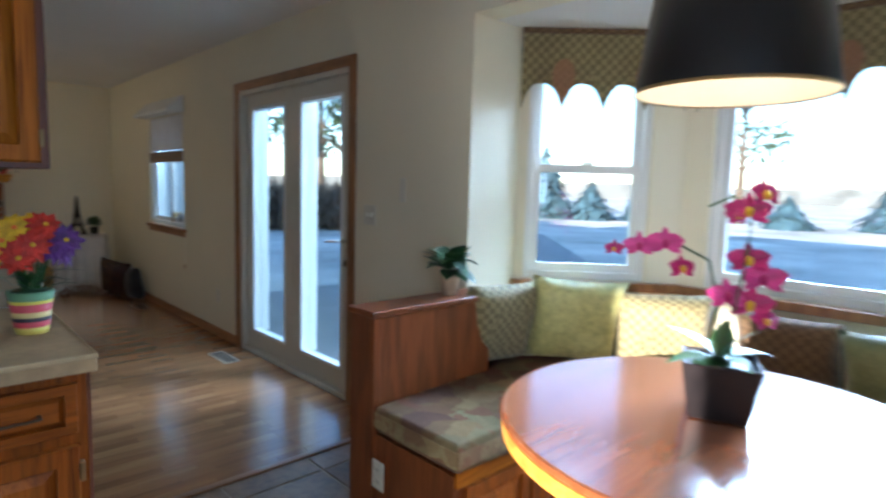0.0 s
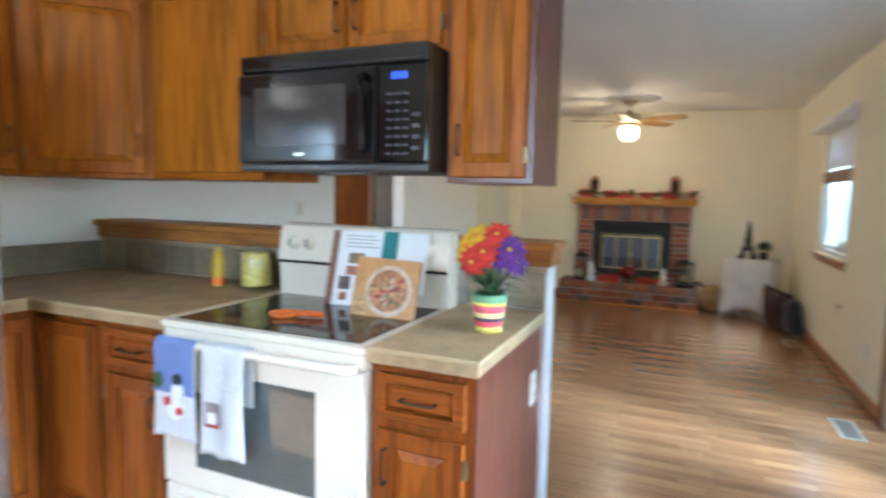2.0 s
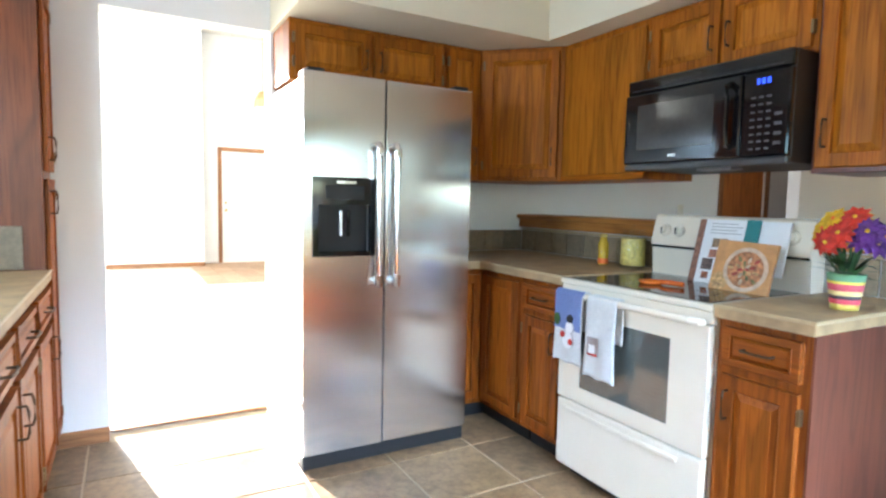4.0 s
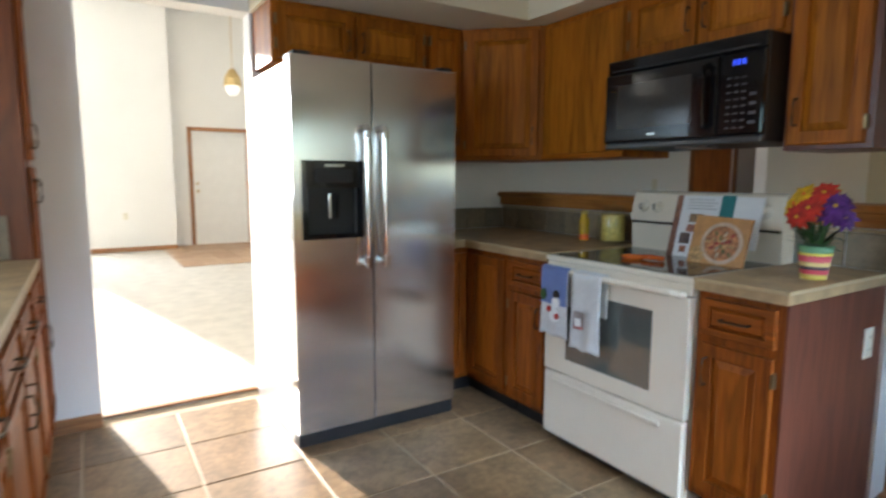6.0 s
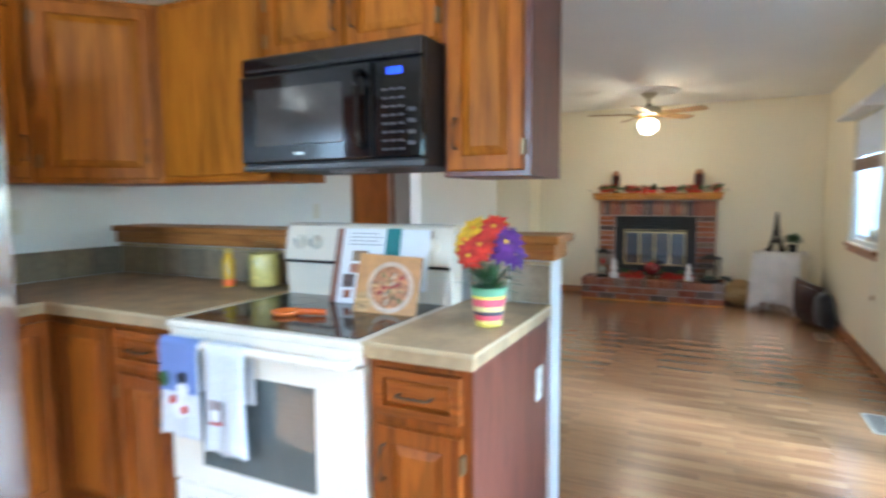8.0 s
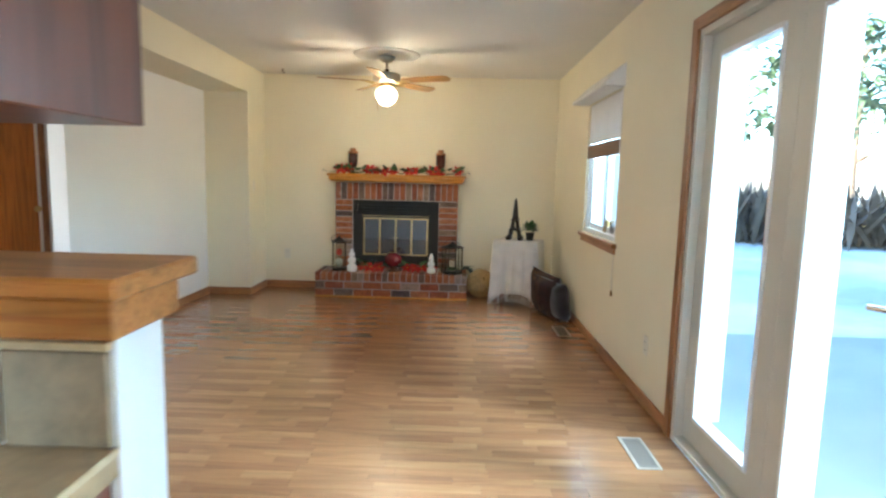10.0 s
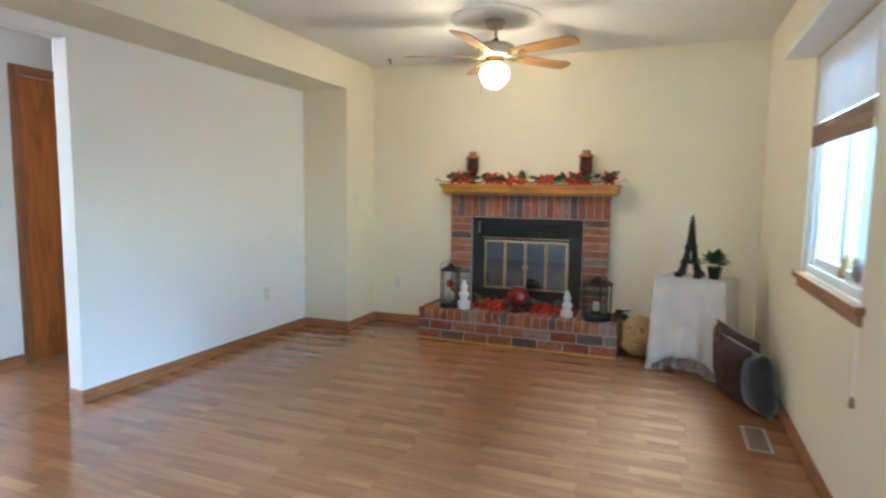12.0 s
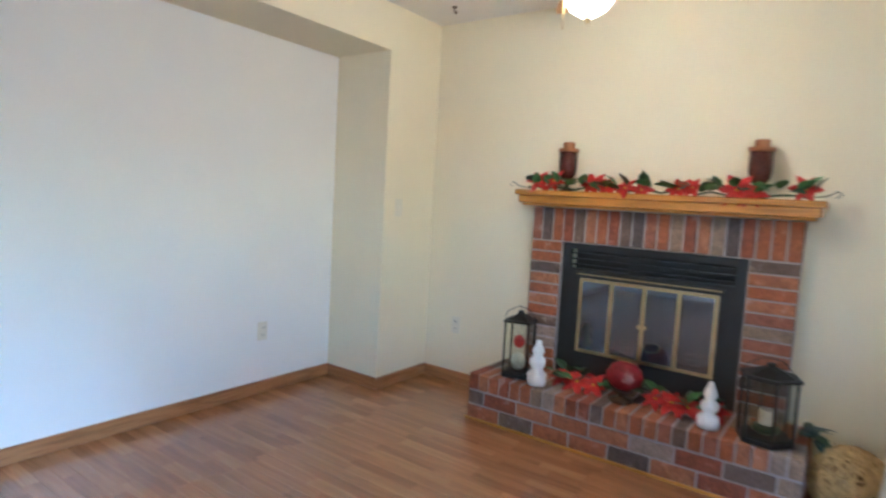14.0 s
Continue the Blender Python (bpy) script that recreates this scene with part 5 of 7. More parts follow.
throw_pillow(pose(2.02, 2.03, 0.50, 14, 0, -8), 0.46, 0.43, 0.16, CHECK_GREEN, "green-gold checked square pillow in the bench corner", 1)
throw_pillow(pose(2.37, 1.81, 0.50, 14, 3, -46), 0.46, 0.45, 0.18, LIME, "shiny lime green pillow on the bench", 2)
throw_pillow(pose(2.63, 1.46, 0.50, 14, -2, -56), 0.46, 0.40, 0.15, CHECK_GREEN, "green-gold checked pillow under the bay window", 3)
throw_pillow(pose(2.74, 0.93, 0.50, 15, 0, -90), 0.42, 0.37, 0.15, CHECK_BROWN, "brown checked pillow under the wide window", 4)
throw_pillow(pose(2.70, 0.50, 0.50, 18, -4, -90), 0.42, 0.38, 0.17, GREEN_SATIN, "olive green satin pillow under the wide window", 5)
throw_pillow(pose(2.74, 0.05, 0.50, 15, 3, -90), 0.42, 0.38, 0.15, CHECK_GREEN, "green-gold checked pillow at the bench end", 6)

sill_board = thing("trim_bay_sill", pose(0, 0, 0), "oak sill board under the bay windows", "sill", kind="structure")
part("board", prism([(2.27, 2.107), (2.857, 1.499), (2.857, 0.0), (2.80, 0.02), (2.80, 1.475), (2.25, 2.05), (2.25, 2.107)], 0.845, 0.888, bevel=0.003), TRIM_Z, sill_board)

# valances
def valance(m, w, label, points):
    v = thing("valance", m, label, "valance", "window valances")
    def cloth(u, k):
        tip = abs(((u * points) % 1) - 0.5) * 2
        low = 1.755 + 0.125 * (1 - tip ** 3.0)
        z = 2.145 - (2.145 - low) * k
        return (u * w, -0.035 - 0.012 * math.sin(u * points * 2 * math.pi) * k, z)
    part("cloth", sheet(points * 14, 5, cloth, 0.006), CHECK_GREEN, v)
    part("rod", box(0.0, w, -0.045, -0.005, 2.12, 2.148, 0.002), CHECK_BROWN, v)
    for i in range(1, points, 2):
        c = i * w / points
        half = [(0.030, 1.83), (0.054, 1.89), (0.056, 1.93), (0.042, 1.97), (0.018, 1.995)]
        tri = prism([(c, 1.775)] + [(c + a, b) for a, b in half] + [(c - a, b) for a, b in reversed(half)], 0.0, 0.006, m=Matrix(((1, 0, 0, 0), (0, 0, 1, -0.058), (0, 1, 0, 0), (0, 0, 0, 1))))
        part("applique", tri, PEACH, v, "peach cloth point")
    return v


valance(along(BAY[1], BAY[2]), SIDE - 0.03, "green-gold checked valance with pointed peach edge", 4)
valance(slid(along(BAY[2], BAY[3]), 0.05), 1.42, "wide green-gold checked valance with pointed edge", 7)
valance(along(BAY[3], BAY[4]), SIDE - 0.03, "green-gold checked valance with pointed peach edge", 4)

# round table
TX, TY = 1.535, 0.765
table = thing("dining_table", pose(TX, TY, 0), "round polished wooden pedestal table in the nook", "table")
part("tabletop", lathe([(0, 0.722), (0.565, 0.722), (0.590, 0.730), (0.596, 0.740), (0.590, 0.748), (0.58, 0.750), (0, 0.750)], 96), TABLETOP, table, smooth=False)
part("apron", lathe([(0.50, 0.66), (0.52, 0.66), (0.52, 0.722), (0.50, 0.722), (0.50, 0.66)], 64), OAK_H, table, "lighter oak apron")
part("edge_band", lathe([(0.572, 0.690), (0.590, 0.690), (0.592, 0.7295), (0.572, 0.7295), (0.572, 0.690)], 96), MANTEL, table, "golden oak edge")
part("pedestal", lathe([(0, 0.08), (0.11, 0.08), (0.12, 0.12), (0.07, 0.18), (0.06, 0.30), (0.085, 0.42), (0.06, 0.52), (0.10, 0.62), (0.16, 0.66), (0, 0.66)], 32), OAK_BENCH, table, smooth=True)
for k in range(4):
    a = math.pi / 4 + k * math.pi / 2
    part("foot", tube([(0.05 * math.cos(a), 0.05 * math.sin(a), 0.16), (0.22 * math.cos(a), 0.22 * math.sin(a), 0.10), (0.40 * math.cos(a), 0.40 * math.sin(a), 0.03)], 0.036, 8, taper=0.75), OAK_BENCH, table)

# orchid
ORCHID = colour("magenta_petal", (0.55, 0.012, 0.16), 0.5, vary=0.35)
ORCHID_LIGHT = colour("pink_petal", (0.68, 0.06, 0.28), 0.5, vary=0.3)
orchid = thing("orchid", pose(1.575, 0.80, 0.751, 0, 0, 24), "magenta artificial orchid in a dark square pot", "potted plant")
bm = bmesh.new()
lo = [bm.verts.new((sx * 0.074, sy * 0.074, 0)) for sx, sy in ((-1, -1), (1, -1), (1, 1), (-1, 1))]
hi = [bm.verts.new((sx * 0.098, sy * 0.098, 0.155)) for sx, sy in ((-1, -1), (1, -1), (1, 1), (-1, 1))]
ins = [bm.verts.new((sx * 0.089, sy * 0.089, 0.155)) for sx, sy in ((-1, -1), (1, -1), (1, 1), (-1, 1))]
dn = [bm.verts.new((sx * 0.087, sy * 0.087, 0.135)) for sx, sy in ((-1, -1), (1, -1), (1, 1), (-1, 1))]
bm.faces.new(lo[::-1])
for a_, b_ in ((lo, hi), (hi, ins), (ins, dn)):
    for i in range(4):
        bm.faces.new((a_[i], a_[(i + 1) % 4], b_[(i + 1) % 4], b_[i]))
bm.faces.new(dn)
bmesh.ops.bevel(bm, geom=bm.edges[:], offset=0.004, segments=1, affect="EDGES")
part("pot", bm, colour("dark_pot", (0.012, 0.007, 0.007), 0.4, vary=0.4), orchid, "dark brown tapered pot")
part("moss", ball(0.075, (0, 0, 0.135), (1, 1, 0.35)), DARK_GREEN, orchid)
for a, l, lift in ((10, 0.17, 12), (75, 0.15, 35), (130, 0.17, 10), (200, 0.16, 15), (250, 0.13, 55), (310, 0.18, 8), (350, 0.12, 60)):
    part("leaf", leaf(l, 0.075, 0.45, 0.2), GREEN if a % 3 else DARK_GREEN, orchid, at=pose(0, 0, 0.15) @ Matrix.Rotation(radians(a), 4, "Z") @ Matrix.Rotation(radians(-lift - 15), 4, "Y"), smooth=True)
# the sprays lie in the plane across the view: s to the right, z up, from the pot's top
ACROSS = Matrix.Rotation(radians(-78), 4, "Z")


def spray(points):
    part("stem", tube([ACROSS @ Vector((s, d, z)) for s, d, z in points], 0.0035, 6), GREEN, orchid)


spray([(0.0, 0.0, 0.14), (0.02, -0.02, 0.30), (0.04, -0.02, 0.45), (0.05, 0.0, 0.56), (0.0, 0.0, 0.60), (-0.06, 0.0, 0.57)])
spray([(0.0, 0.02, 0.14), (-0.01, 0.03, 0.30), (-0.04, 0.03, 0.42), (-0.12, 0.02, 0.46), (-0.22, 0.0, 0.455), (-0.30, 0.0, 0.45)])


def orchid_flower(s, d, z, yaw, size, material):
    f = part("flower", bmesh_petals(size), material, orchid, at=ACROSS @ pose(s, d, z, 72, 0, yaw))
    part("lip", ball(size * 0.22, (0, -size * 0.05, size * 0.15), (0.8, 1.2, 1)), YELLOW if material is ORCHID else ORCHID, f)


def bmesh_petals(size):
    bm = bmesh.new()
    for a, k, w in ((90, 1.0, 0.62), (210, 0.95, 0.6), (330, 0.95, 0.6), (15, 1.05, 1.15), (165, 1.05, 1.15)):
        merge(bm, leaf(size * k, size * w * 0.95, random.uniform(-0.25, 0.2), 0.2), Matrix.Rotation(radians(a), 4, "Z"))
    return bm


for s, d, z, yaw, size, mt in ((-0.30, 0.0, 0.445, -20, 0.028, ORCHID), (-0.235, 0.0, 0.455, 10, 0.045, ORCHID_LIGHT), (-0.165, 0.01, 0.465, 0, 0.052, ORCHID_LIGHT), (-0.12, 0.0, 0.40, 20, 0.042, ORCHID),
                               (0.035, 0.0, 0.56, -10, 0.058, ORCHID), (0.075, 0.01, 0.605, 25, 0.052, ORCHID), (0.01, 0.01, 0.545, 30, 0.04, ORCHID), (0.045, 0.0, 0.43, 0, 0.055, ORCHID), (0.09, 0.01, 0.38, -15, 0.058, ORCHID_LIGHT), (0.0, 0.0, 0.33, 10, 0.055, ORCHID_LIGHT), (0.06, 0.0, 0.31, -20, 0.06, ORCHID), (0.10, 0.0, 0.27, 25, 0.045, ORCHID)):
    orchid_flower(s, -0.015 + d, z, yaw, size, mt)

# small plant on the end cabinet
def bushy(parent, n, r, z, size, mats, lift=(-70, 10)):
    for i in range(n):
        a = i * 2.39996 + random.uniform(-0.3, 0.3)
        el = random.uniform(*lift)
        part("leaf", leaf(size * random.uniform(0.7, 1.1), size * 0.78, 0.3, 0.2), mats[i % len(mats)], parent, at=Matrix.Translation((r * math.cos(a) * 0.4, r * math.sin(a) * 0.4, z + random.uniform(0, 0.5) * size)) @ Matrix.Rotation(a, 4, "Z") @ Matrix.Rotation(radians(el), 4, "Y"), smooth=True)


ivy = thing("potted_ivy", pose(1.73, 2.03, 0.873), "small green ivy in a beige pot on the end cabinet", "potted plant")
part("pot", lathe([(0, 0), (0.034, 0), (0.044, 0.075), (0.047, 0.078), (0.047, 0.09), (0.041, 0.09), (0.038, 0.07), (0, 0.07)], 22), colour("beige_pot", (0.58, 0.45, 0.30), 0.6), ivy, smooth=True)
bushy(ivy, 38, 0.06, 0.11, 0.115, (GREEN, DARK_GREEN))

# pendant lamp
pend = thing("pendant_lamp", pose(1.50, 0.80, 0), "black pendant lamp shade with a cream inside", "lamp")
SHADE_IN = plain("cream_shade_lining", (0.85, 0.80, 0.66), 0.7, vary=0.04)
SHADE_OUT = plain("black_shade", (0.008, 0.008, 0.010), 0.3, vary=0.2, relief=0.02)
sh = part("shade", lathe([(0.234, 1.605), (0.178, 2.0), (0.175, 2.0), (0.231, 1.605), (0.234, 1.605)], 64), SHADE_OUT, pend, "glossy black conical shade", smooth=True)
part("lining", lathe([(0.2305, 1.607), (0.1745, 1.998)], 64), SHADE_IN, sh, "cream lining", smooth=True)
part("rim", lathe([(0.2345, 1.603), (0.2365, 1.606), (0.2335, 1.612), (0.230, 1.606), (0.2345, 1.603)], 64), BRASS, sh)
part("bulb", ball(0.032, (0, 0, 1.80), (1, 1, 1.3)), plain("warm_bulb", (1.0, 0.72, 0.38), 0.4, vary=0.0, relief=0, emit=1.6), pend, "lit bulb")
part("socket", lathe([(0, 1.84), (0.022, 1.84), (0.022, 1.93), (0, 1.93)], 16), BRASS, pend)
for a in (0.4, 2.5, 4.6):
    part("spider", tube([(0.02 * math.cos(a), 0.02 * math.sin(a), 1.92), (0.176 * math.cos(a), 0.176 * math.sin(a), 1.97)], 0.003, 6), BRASS, pend)
part("cord", tube([(0, 0, 1.93), (0, 0, 2.2), (0, 0, 2.43)], 0.004, 6), BLACK_MATT, pend)
part("canopy", lathe([(0, H - 0.001), (0.06, H - 0.001), (0.05, H - 0.025), (0, H - 0.03)], 24), BLACK_MATT, pend)

# ---- family room: fireplace ----
fire = thing("fireplace", pose(0, 0, 0), "red brick fireplace with a raised hearth and black insert", "fireplace", kind="structure")
FL, FR, FF = -0.60, 0.815, 8.315
part("mortar_back", pierced("x", FF + 0.006, NY, FL + 0.004, FR - 0.004, 0.272, 1.252, [(-0.398, 0.592, 0.20, 1.052)]), MORTAR, fire)


def brick(x0, x1, y0, y1, z0, z1, j=0.005):
    part("brick", box(x0 + j, x1 - j, y0, y1, z0 + j, z1 - j, 0.003), BRICK, fire)


n = 21
step = (FR - FL) / n
for i in range(n):
    brick(FL + i * step, FL + (i + 1) * step, FF + random.uniform(-0.002, 0.002), NY - 0.002, 1.052, 1.254)
rows = 12
step = (1.052 - 0.272) / rows
for i in range(rows):
    z = 0.272 + i * step
    brick(FL, -0.398, FF + random.uniform(-0.002, 0.002), NY - 0.002, z, z + step)
    brick(0.592, FR, FF + random.uniform(-0.002, 0.002), NY - 0.002, z, z + step)
# hearth: two stretcher courses and a rowlock cap
HL, HR, HF = -0.741, 0.932, 7.92
part("hearth_core", box(HL + 0.006, HR - 0.006, HF + 0.006, NY - 0.002, 0.0, 0.264), MORTAR, fire)
for c in range(2):
    z0, z1 = 0.004 + c * 0.082, 0.004 + (c + 1) * 0.082
    x = HL - (0.105 if c else 0.0)
    while x < HR - 0.01:
        x0, x1 = max(x, HL), min(x + 0.21, HR)
        if x1 - x0 > 0.02:
            brick(x0, x1, HF + random.uniform(-0.002, 0.001), HF + 0.09, z0, z1)
        x += 0.21
    for k in range(2):
        part("brick", box(HL, HL + 0.09, HF + 0.094 + 0.2 * k, HF + 0.286 + 0.19 * k, z0 + 0.004, z1 - 0.004, 0.003), BRICK, fire)
        part("brick", box(HR - 0.09, HR, HF + 0.094 + 0.2 * k, HF + 0.286 + 0.19 * k, z0 + 0.004, z1 - 0.004, 0.003), BRICK, fire)
n = 25
step = (HR - HL) / n
for i in range(n):
    x = HL + i * step
    brick(x, x + step, HF - 0.006 + random.uniform(-0.003, 0.002), HF + 0.195, 0.172, 0.272 + random.uniform(-0.002, 0.002))
    brick(x, x + step, HF + 0.203, FF + 0.06, 0.176, 0.272 + random.uniform(-0.002, 0.001))
part("shoe_strip", box(HL - 0.004, HR + 0.004, HF - 0.02, HF - 0.008, 0.0, 0.014, 0.003), MANTEL, fire)
# insert
part("insert_back", box(-0.36, 0.555, NY + 0.06, NY + 0.13, 0.30, 1.02), SOOT, fire)
for x0, x1 in ((-0.396, -0.362), (0.557, 0.590)):
    part("insert_side", box(x0, x1, FF + 0.051, NY + 0.06, 0.28, 1.046), SOOT, fire)
part("insert_face", pierced("x", FF + 0.028, FF + 0.05, -0.394, 0.588, 0.274, 1.048, [(-0.345, 0.535, 0.905, 1.015), (-0.27, 0.47, 0.42, 0.845)]), SOOT, fire)
for k in range(3):
    part("louver", box(-0.345, 0.535, FF + 0.05, FF + 0.075, 0.918 + 0.034 * k, 0.926 + 0.034 * k), SOOT, fire)
part("hood_strip", box(-0.31, 0.505, FF + 0.015, FF + 0.028, 0.868, 0.886, 0.003), SOOT, fire)
part("hood_line", box(-0.29, 0.485, FF + 0.012, FF + 0.015, 0.870, 0.876), BRASS, fire)
# blue-grey in the base colour stands for the patio door's reflection
FIRE_GLASS = plain("smoked_glass_painted_reflection", (0.03, 0.036, 0.048), 0.05, vary=0.2, relief=0, Coat_Weight=1.0, Coat_IOR=2.2)
screen = part("door_set", pierced("x", FF + 0.016, FF + 0.028, -0.275, 0.475, 0.415, 0.85, [(-0.258 + 0.184 * k, -0.258 + 0.184 * k + 0.162, 0.432, 0.833) for k in range(4)]), BRASS, fire, "aged brass frames of the glass doors")
for k in range(4):
    part("pane", box(-0.258 + 0.184 * k, -0.096 + 0.184 * k, FF + 0.02, FF + 0.024, 0.432, 0.833), FIRE_GLASS, screen, "smoked glass pane with painted bluish reflection")
for x in (0.085, 0.118):
    part("knob", ball(0.011, (x, FF + 0.006, 0.62), sub=2), BRASS, screen)

mantel = thing("mantel_shelf", pose(0, 0, 0), "golden oak mantel shelf on the fireplace", "mantel")
MY = 8.195
part("shelf", box(-0.672, 0.888, MY, NY - 0.001, 1.318, 1.348, 0.004), MANTEL, mantel)
part("fascia", box(-0.655, 0.870, MY + 0.02, NY - 0.001, 1.272, 1.317, 0.004), MANTEL, mantel)
part("moulding", box(-0.640, 0.855, MY + 0.045, NY - 0.001, 1.256, 1.271, 0.003), MANTEL, mantel)

# ---- on the mantel ----
COPPER = plain("copper_rim", (0.50, 0.22, 0.10), 0.35, 0.9, vary=0.2)
MOSAIC = picked("mosaic_glass", [(0.0, (0.06, 0.012, 0.01)), (1.0, (0.12, 0.03, 0.02))], 0.12, 60, 0.5, 0.3, spots=(0.22, 0.10, 0.06))
cup = thing("candle_holder", pose(-0.395, 8.31, 1.349), "dark mosaic glass candle holder with copper rim", "candle holder", "candle holders")
part("stand", lathe([(0, 0), (0.040, 0), (0.042, 0.006), (0.014, 0.016), (0.011, 0.045), (0.02, 0.07), (0, 0.07)], 20), BRONZE, cup, smooth=True)
part("bowl", lathe([(0, 0.062), (0.026, 0.066), (0.048, 0.095), (0.054, 0.14), (0.052, 0.235), (0.048, 0.235), (0.046, 0.14), (0, 0.085)], 22), MOSAIC, cup, smooth=True)
part("rim", lathe([(0.053, 0.226), (0.059, 0.232), (0.059, 0.246), (0.050, 0.246), (0.050, 0.226), (0.053, 0.226)], 22), COPPER, cup)
part("candle", lathe([(0, 0.13), (0.034, 0.13), (0.034, 0.280), (0.028, 0.284), (0, 0.276)], 20), COPPER, cup, "copper-coloured candle")
copy_thing(cup, pose(0.60, 8.31, 1.349, 0, 0, 40))

POINS = colour("poinsettia_red", (0.58, 0.022, 0.015), 0.6, vary=0.4)
garland = thing("garland", pose(0, 8.262, 1.349), "poinsettia garland with green leaves on the mantel", "garland")
part("vine", tube([(-0.62 + 0.06 * i, 0.01 * math.sin(i * 1.7), 0.016 + 0.008 * math.sin(i * 2.3)) for i in range(25)], 0.006, 6), DARK_GREEN, garland)


def poinsettia(parent, m, size, material):
    bm = bmesh.new()
    for ring, (n, k, el) in enumerate(((6, 1.0, 10), (5, 0.65, 35))):
        for i in range(n):
            a = 360 / n * i + 30 * ring + random.uniform(-8, 8)
            merge(bm, leaf(size * k, size * 0.56 * k, 0.25, 0.2), Matrix.Rotation(radians(a), 4, "Z") @ Matrix.Rotation(radians(-el), 4, "Y"))
    f = part("flower", bm, material, parent, at=m)
    part("flower_centre", ball(size * 0.09, (0, 0, size * 0.06), sub=1), YELLOW, f)


for x, z, s in ((-0.53, 0.05, 0.085), (-0.44, 0.055, 0.08), (-0.20, 0.045, 0.085), (-0.13, 0.03, 0.075), (-0.02, 0.025, 0.085), (0.07, 0.02, 0.07), (0.25, 0.03, 0.075), (0.32, 0.04, 0.06), (0.52, 0.035, 0.095), (0.58, 0.02, 0.085), (0.80, 0.05, 0.075)):
    poinsettia(garland, pose(x, -0.03 + random.uniform(-0.01, 0.01), z, random.uniform(45, 75), 0, random.uniform(-25, 25)), s, POINS)
GARLAND_LEAF = colour("garland_leaf", (0.055, 0.15, 0.04), 0.5, vary=0.4)
for i in range(46):
    x = -0.58 + 1.40 * i / 45 + random.uniform(-0.02, 0.02)
    part("leaf", leaf(random.uniform(0.07, 0.105), 0.066, 0.35, 0.2), GARLAND_LEAF if i % 3 else DARK_GREEN, garland, at=pose(x, -0.045, 0.02 + random.uniform(0, 0.03), 0, 0, random.uniform(150, 390)) @ Matrix.Rotation(radians(random.uniform(-75, -10)), 4, "Y") @ Matrix.Rotation(radians(random.uniform(-60, 60)), 4, "X"))
for x, s in ((-0.63, -1), (0.83, 1)):
    part("tendril", tube([(x, 0, 0.015), (x + 0.05 * s, 0, 0.02), (x + 0.09 * s, -0.005, 0.045), (x + 0.11 * s, -0.01, 0.03), (x + 0.09 * s, -0.01, 0.015)], 0.003, 6), DARK_GREEN, garland)

# ---- on the hearth ----
HT = 0.274
CAST = plain("black_lantern_metal", (0.02, 0.021, 0.02), 0.45, 0.6, vary=0.3)
CANDLE = plain("cream_candle", (0.72, 0.62, 0.44), 0.5, vary=0.05, relief=0)


def lantern(m, sides, r, h, label):
    l = thing("lantern", m, label, "lantern", "hearth lanterns")
    ring = lambda k, rr, a0=0.0: [(rr * math.cos(2 * math.pi * i / sides + a0), rr * math.sin(2 * math.pi * i / sides + a0)) for i in range(sides)]
    a0 = math.pi / sides
    part("base", prism(ring(0, r, a0), 0, 0.022, bevel=0.003), CAST, l)
    part("floor_plate", prism(ring(0, r * 0.9, a0), 0.022, 0.032), CAST, l)
    for x, y in ring(0, r * 0.93, a0):
        part("post", tube([(x, y, 0.02), (x, y, h)], 0.006, 6), CAST, l)
    pts = ring(0, r * 0.9, a0)
    for i in range(sides):
        (xa, ya), (xb, yb) = pts[i], pts[(i + 1) % sides]
        def wall(u, v):
            return (xa + (xb - xa) * u, ya + (yb - ya) * u, 0.033 + (h - 0.037) * v)
        part("pane", sheet(1, 1, wall, 0.002), GLASS, l).visible_shadow = False
    part("top", prism(ring(0, r * 1.08, a0), h, h + 0.014, bevel=0.003), CAST, l)
    part("hood", lathe([(r * 0.85, h + 0.014), (r * 0.4, h + 0.04), (0.02, h + 0.05), (0.018, h + 0.065), (0, h + 0.068)], sides, m=Matrix.Rotation(a0, 4, "Z")), CAST, l)
    part("bail", tube([(-r * 0.9, 0, h + 0.012), (-r * 0.8, 0.01, h + 0.05), (-r * 0.2, 0.02, h + 0.085), (r * 0.4, 0.02, h + 0.075), (r * 0.9, 0.0, h + 0.012)], 0.0025, 6), CAST, l)
    return l


l1 = lantern(pose(-0.50, 8.055, HT, 0, 0, 12), 4, 0.104, 0.315, "black square lantern with red flowers inside on the hearth")
part("inner_flower", ball(0.032, (0, 0, 0.20), (1.1, 0.8, 1.2)), POINS, l1, "red flower inside")
part("inner_snow", ball(0.044, (0, 0, 0.085), (1, 1, 1.2)), colour("snowy_moss", (0.55, 0.60, 0.50), 0.8, vary=0.4), l1, "pale moss inside")
l2 = lantern(pose(0.76, 8.03, HT, 0, 0, 20), 6, 0.120, 0.285, "black six-sided glass lantern with a candle on the hearth")
part("candle", lathe([(0, 0.033), (0.030, 0.033), (0.030, 0.14), (0.012, 0.138), (0, 0.136)], 20), CANDLE, l2, "cream pillar candle")
part("inner_leaves", ball(0.055, (0, 0.0, 0.055), (1.1, 1.1, 0.45)), DARK_GREEN, l2)


def bumpy(profile, amp, seed, seg=20):
    bm = lathe(profile, seg)
    for v in bm.verts:
        k = noise.noise(v.co * 45 + Vector((seed, 0, 0)))
        v.co.x *= 1 + amp * k
        v.co.y *= 1 + amp * k
    return bm


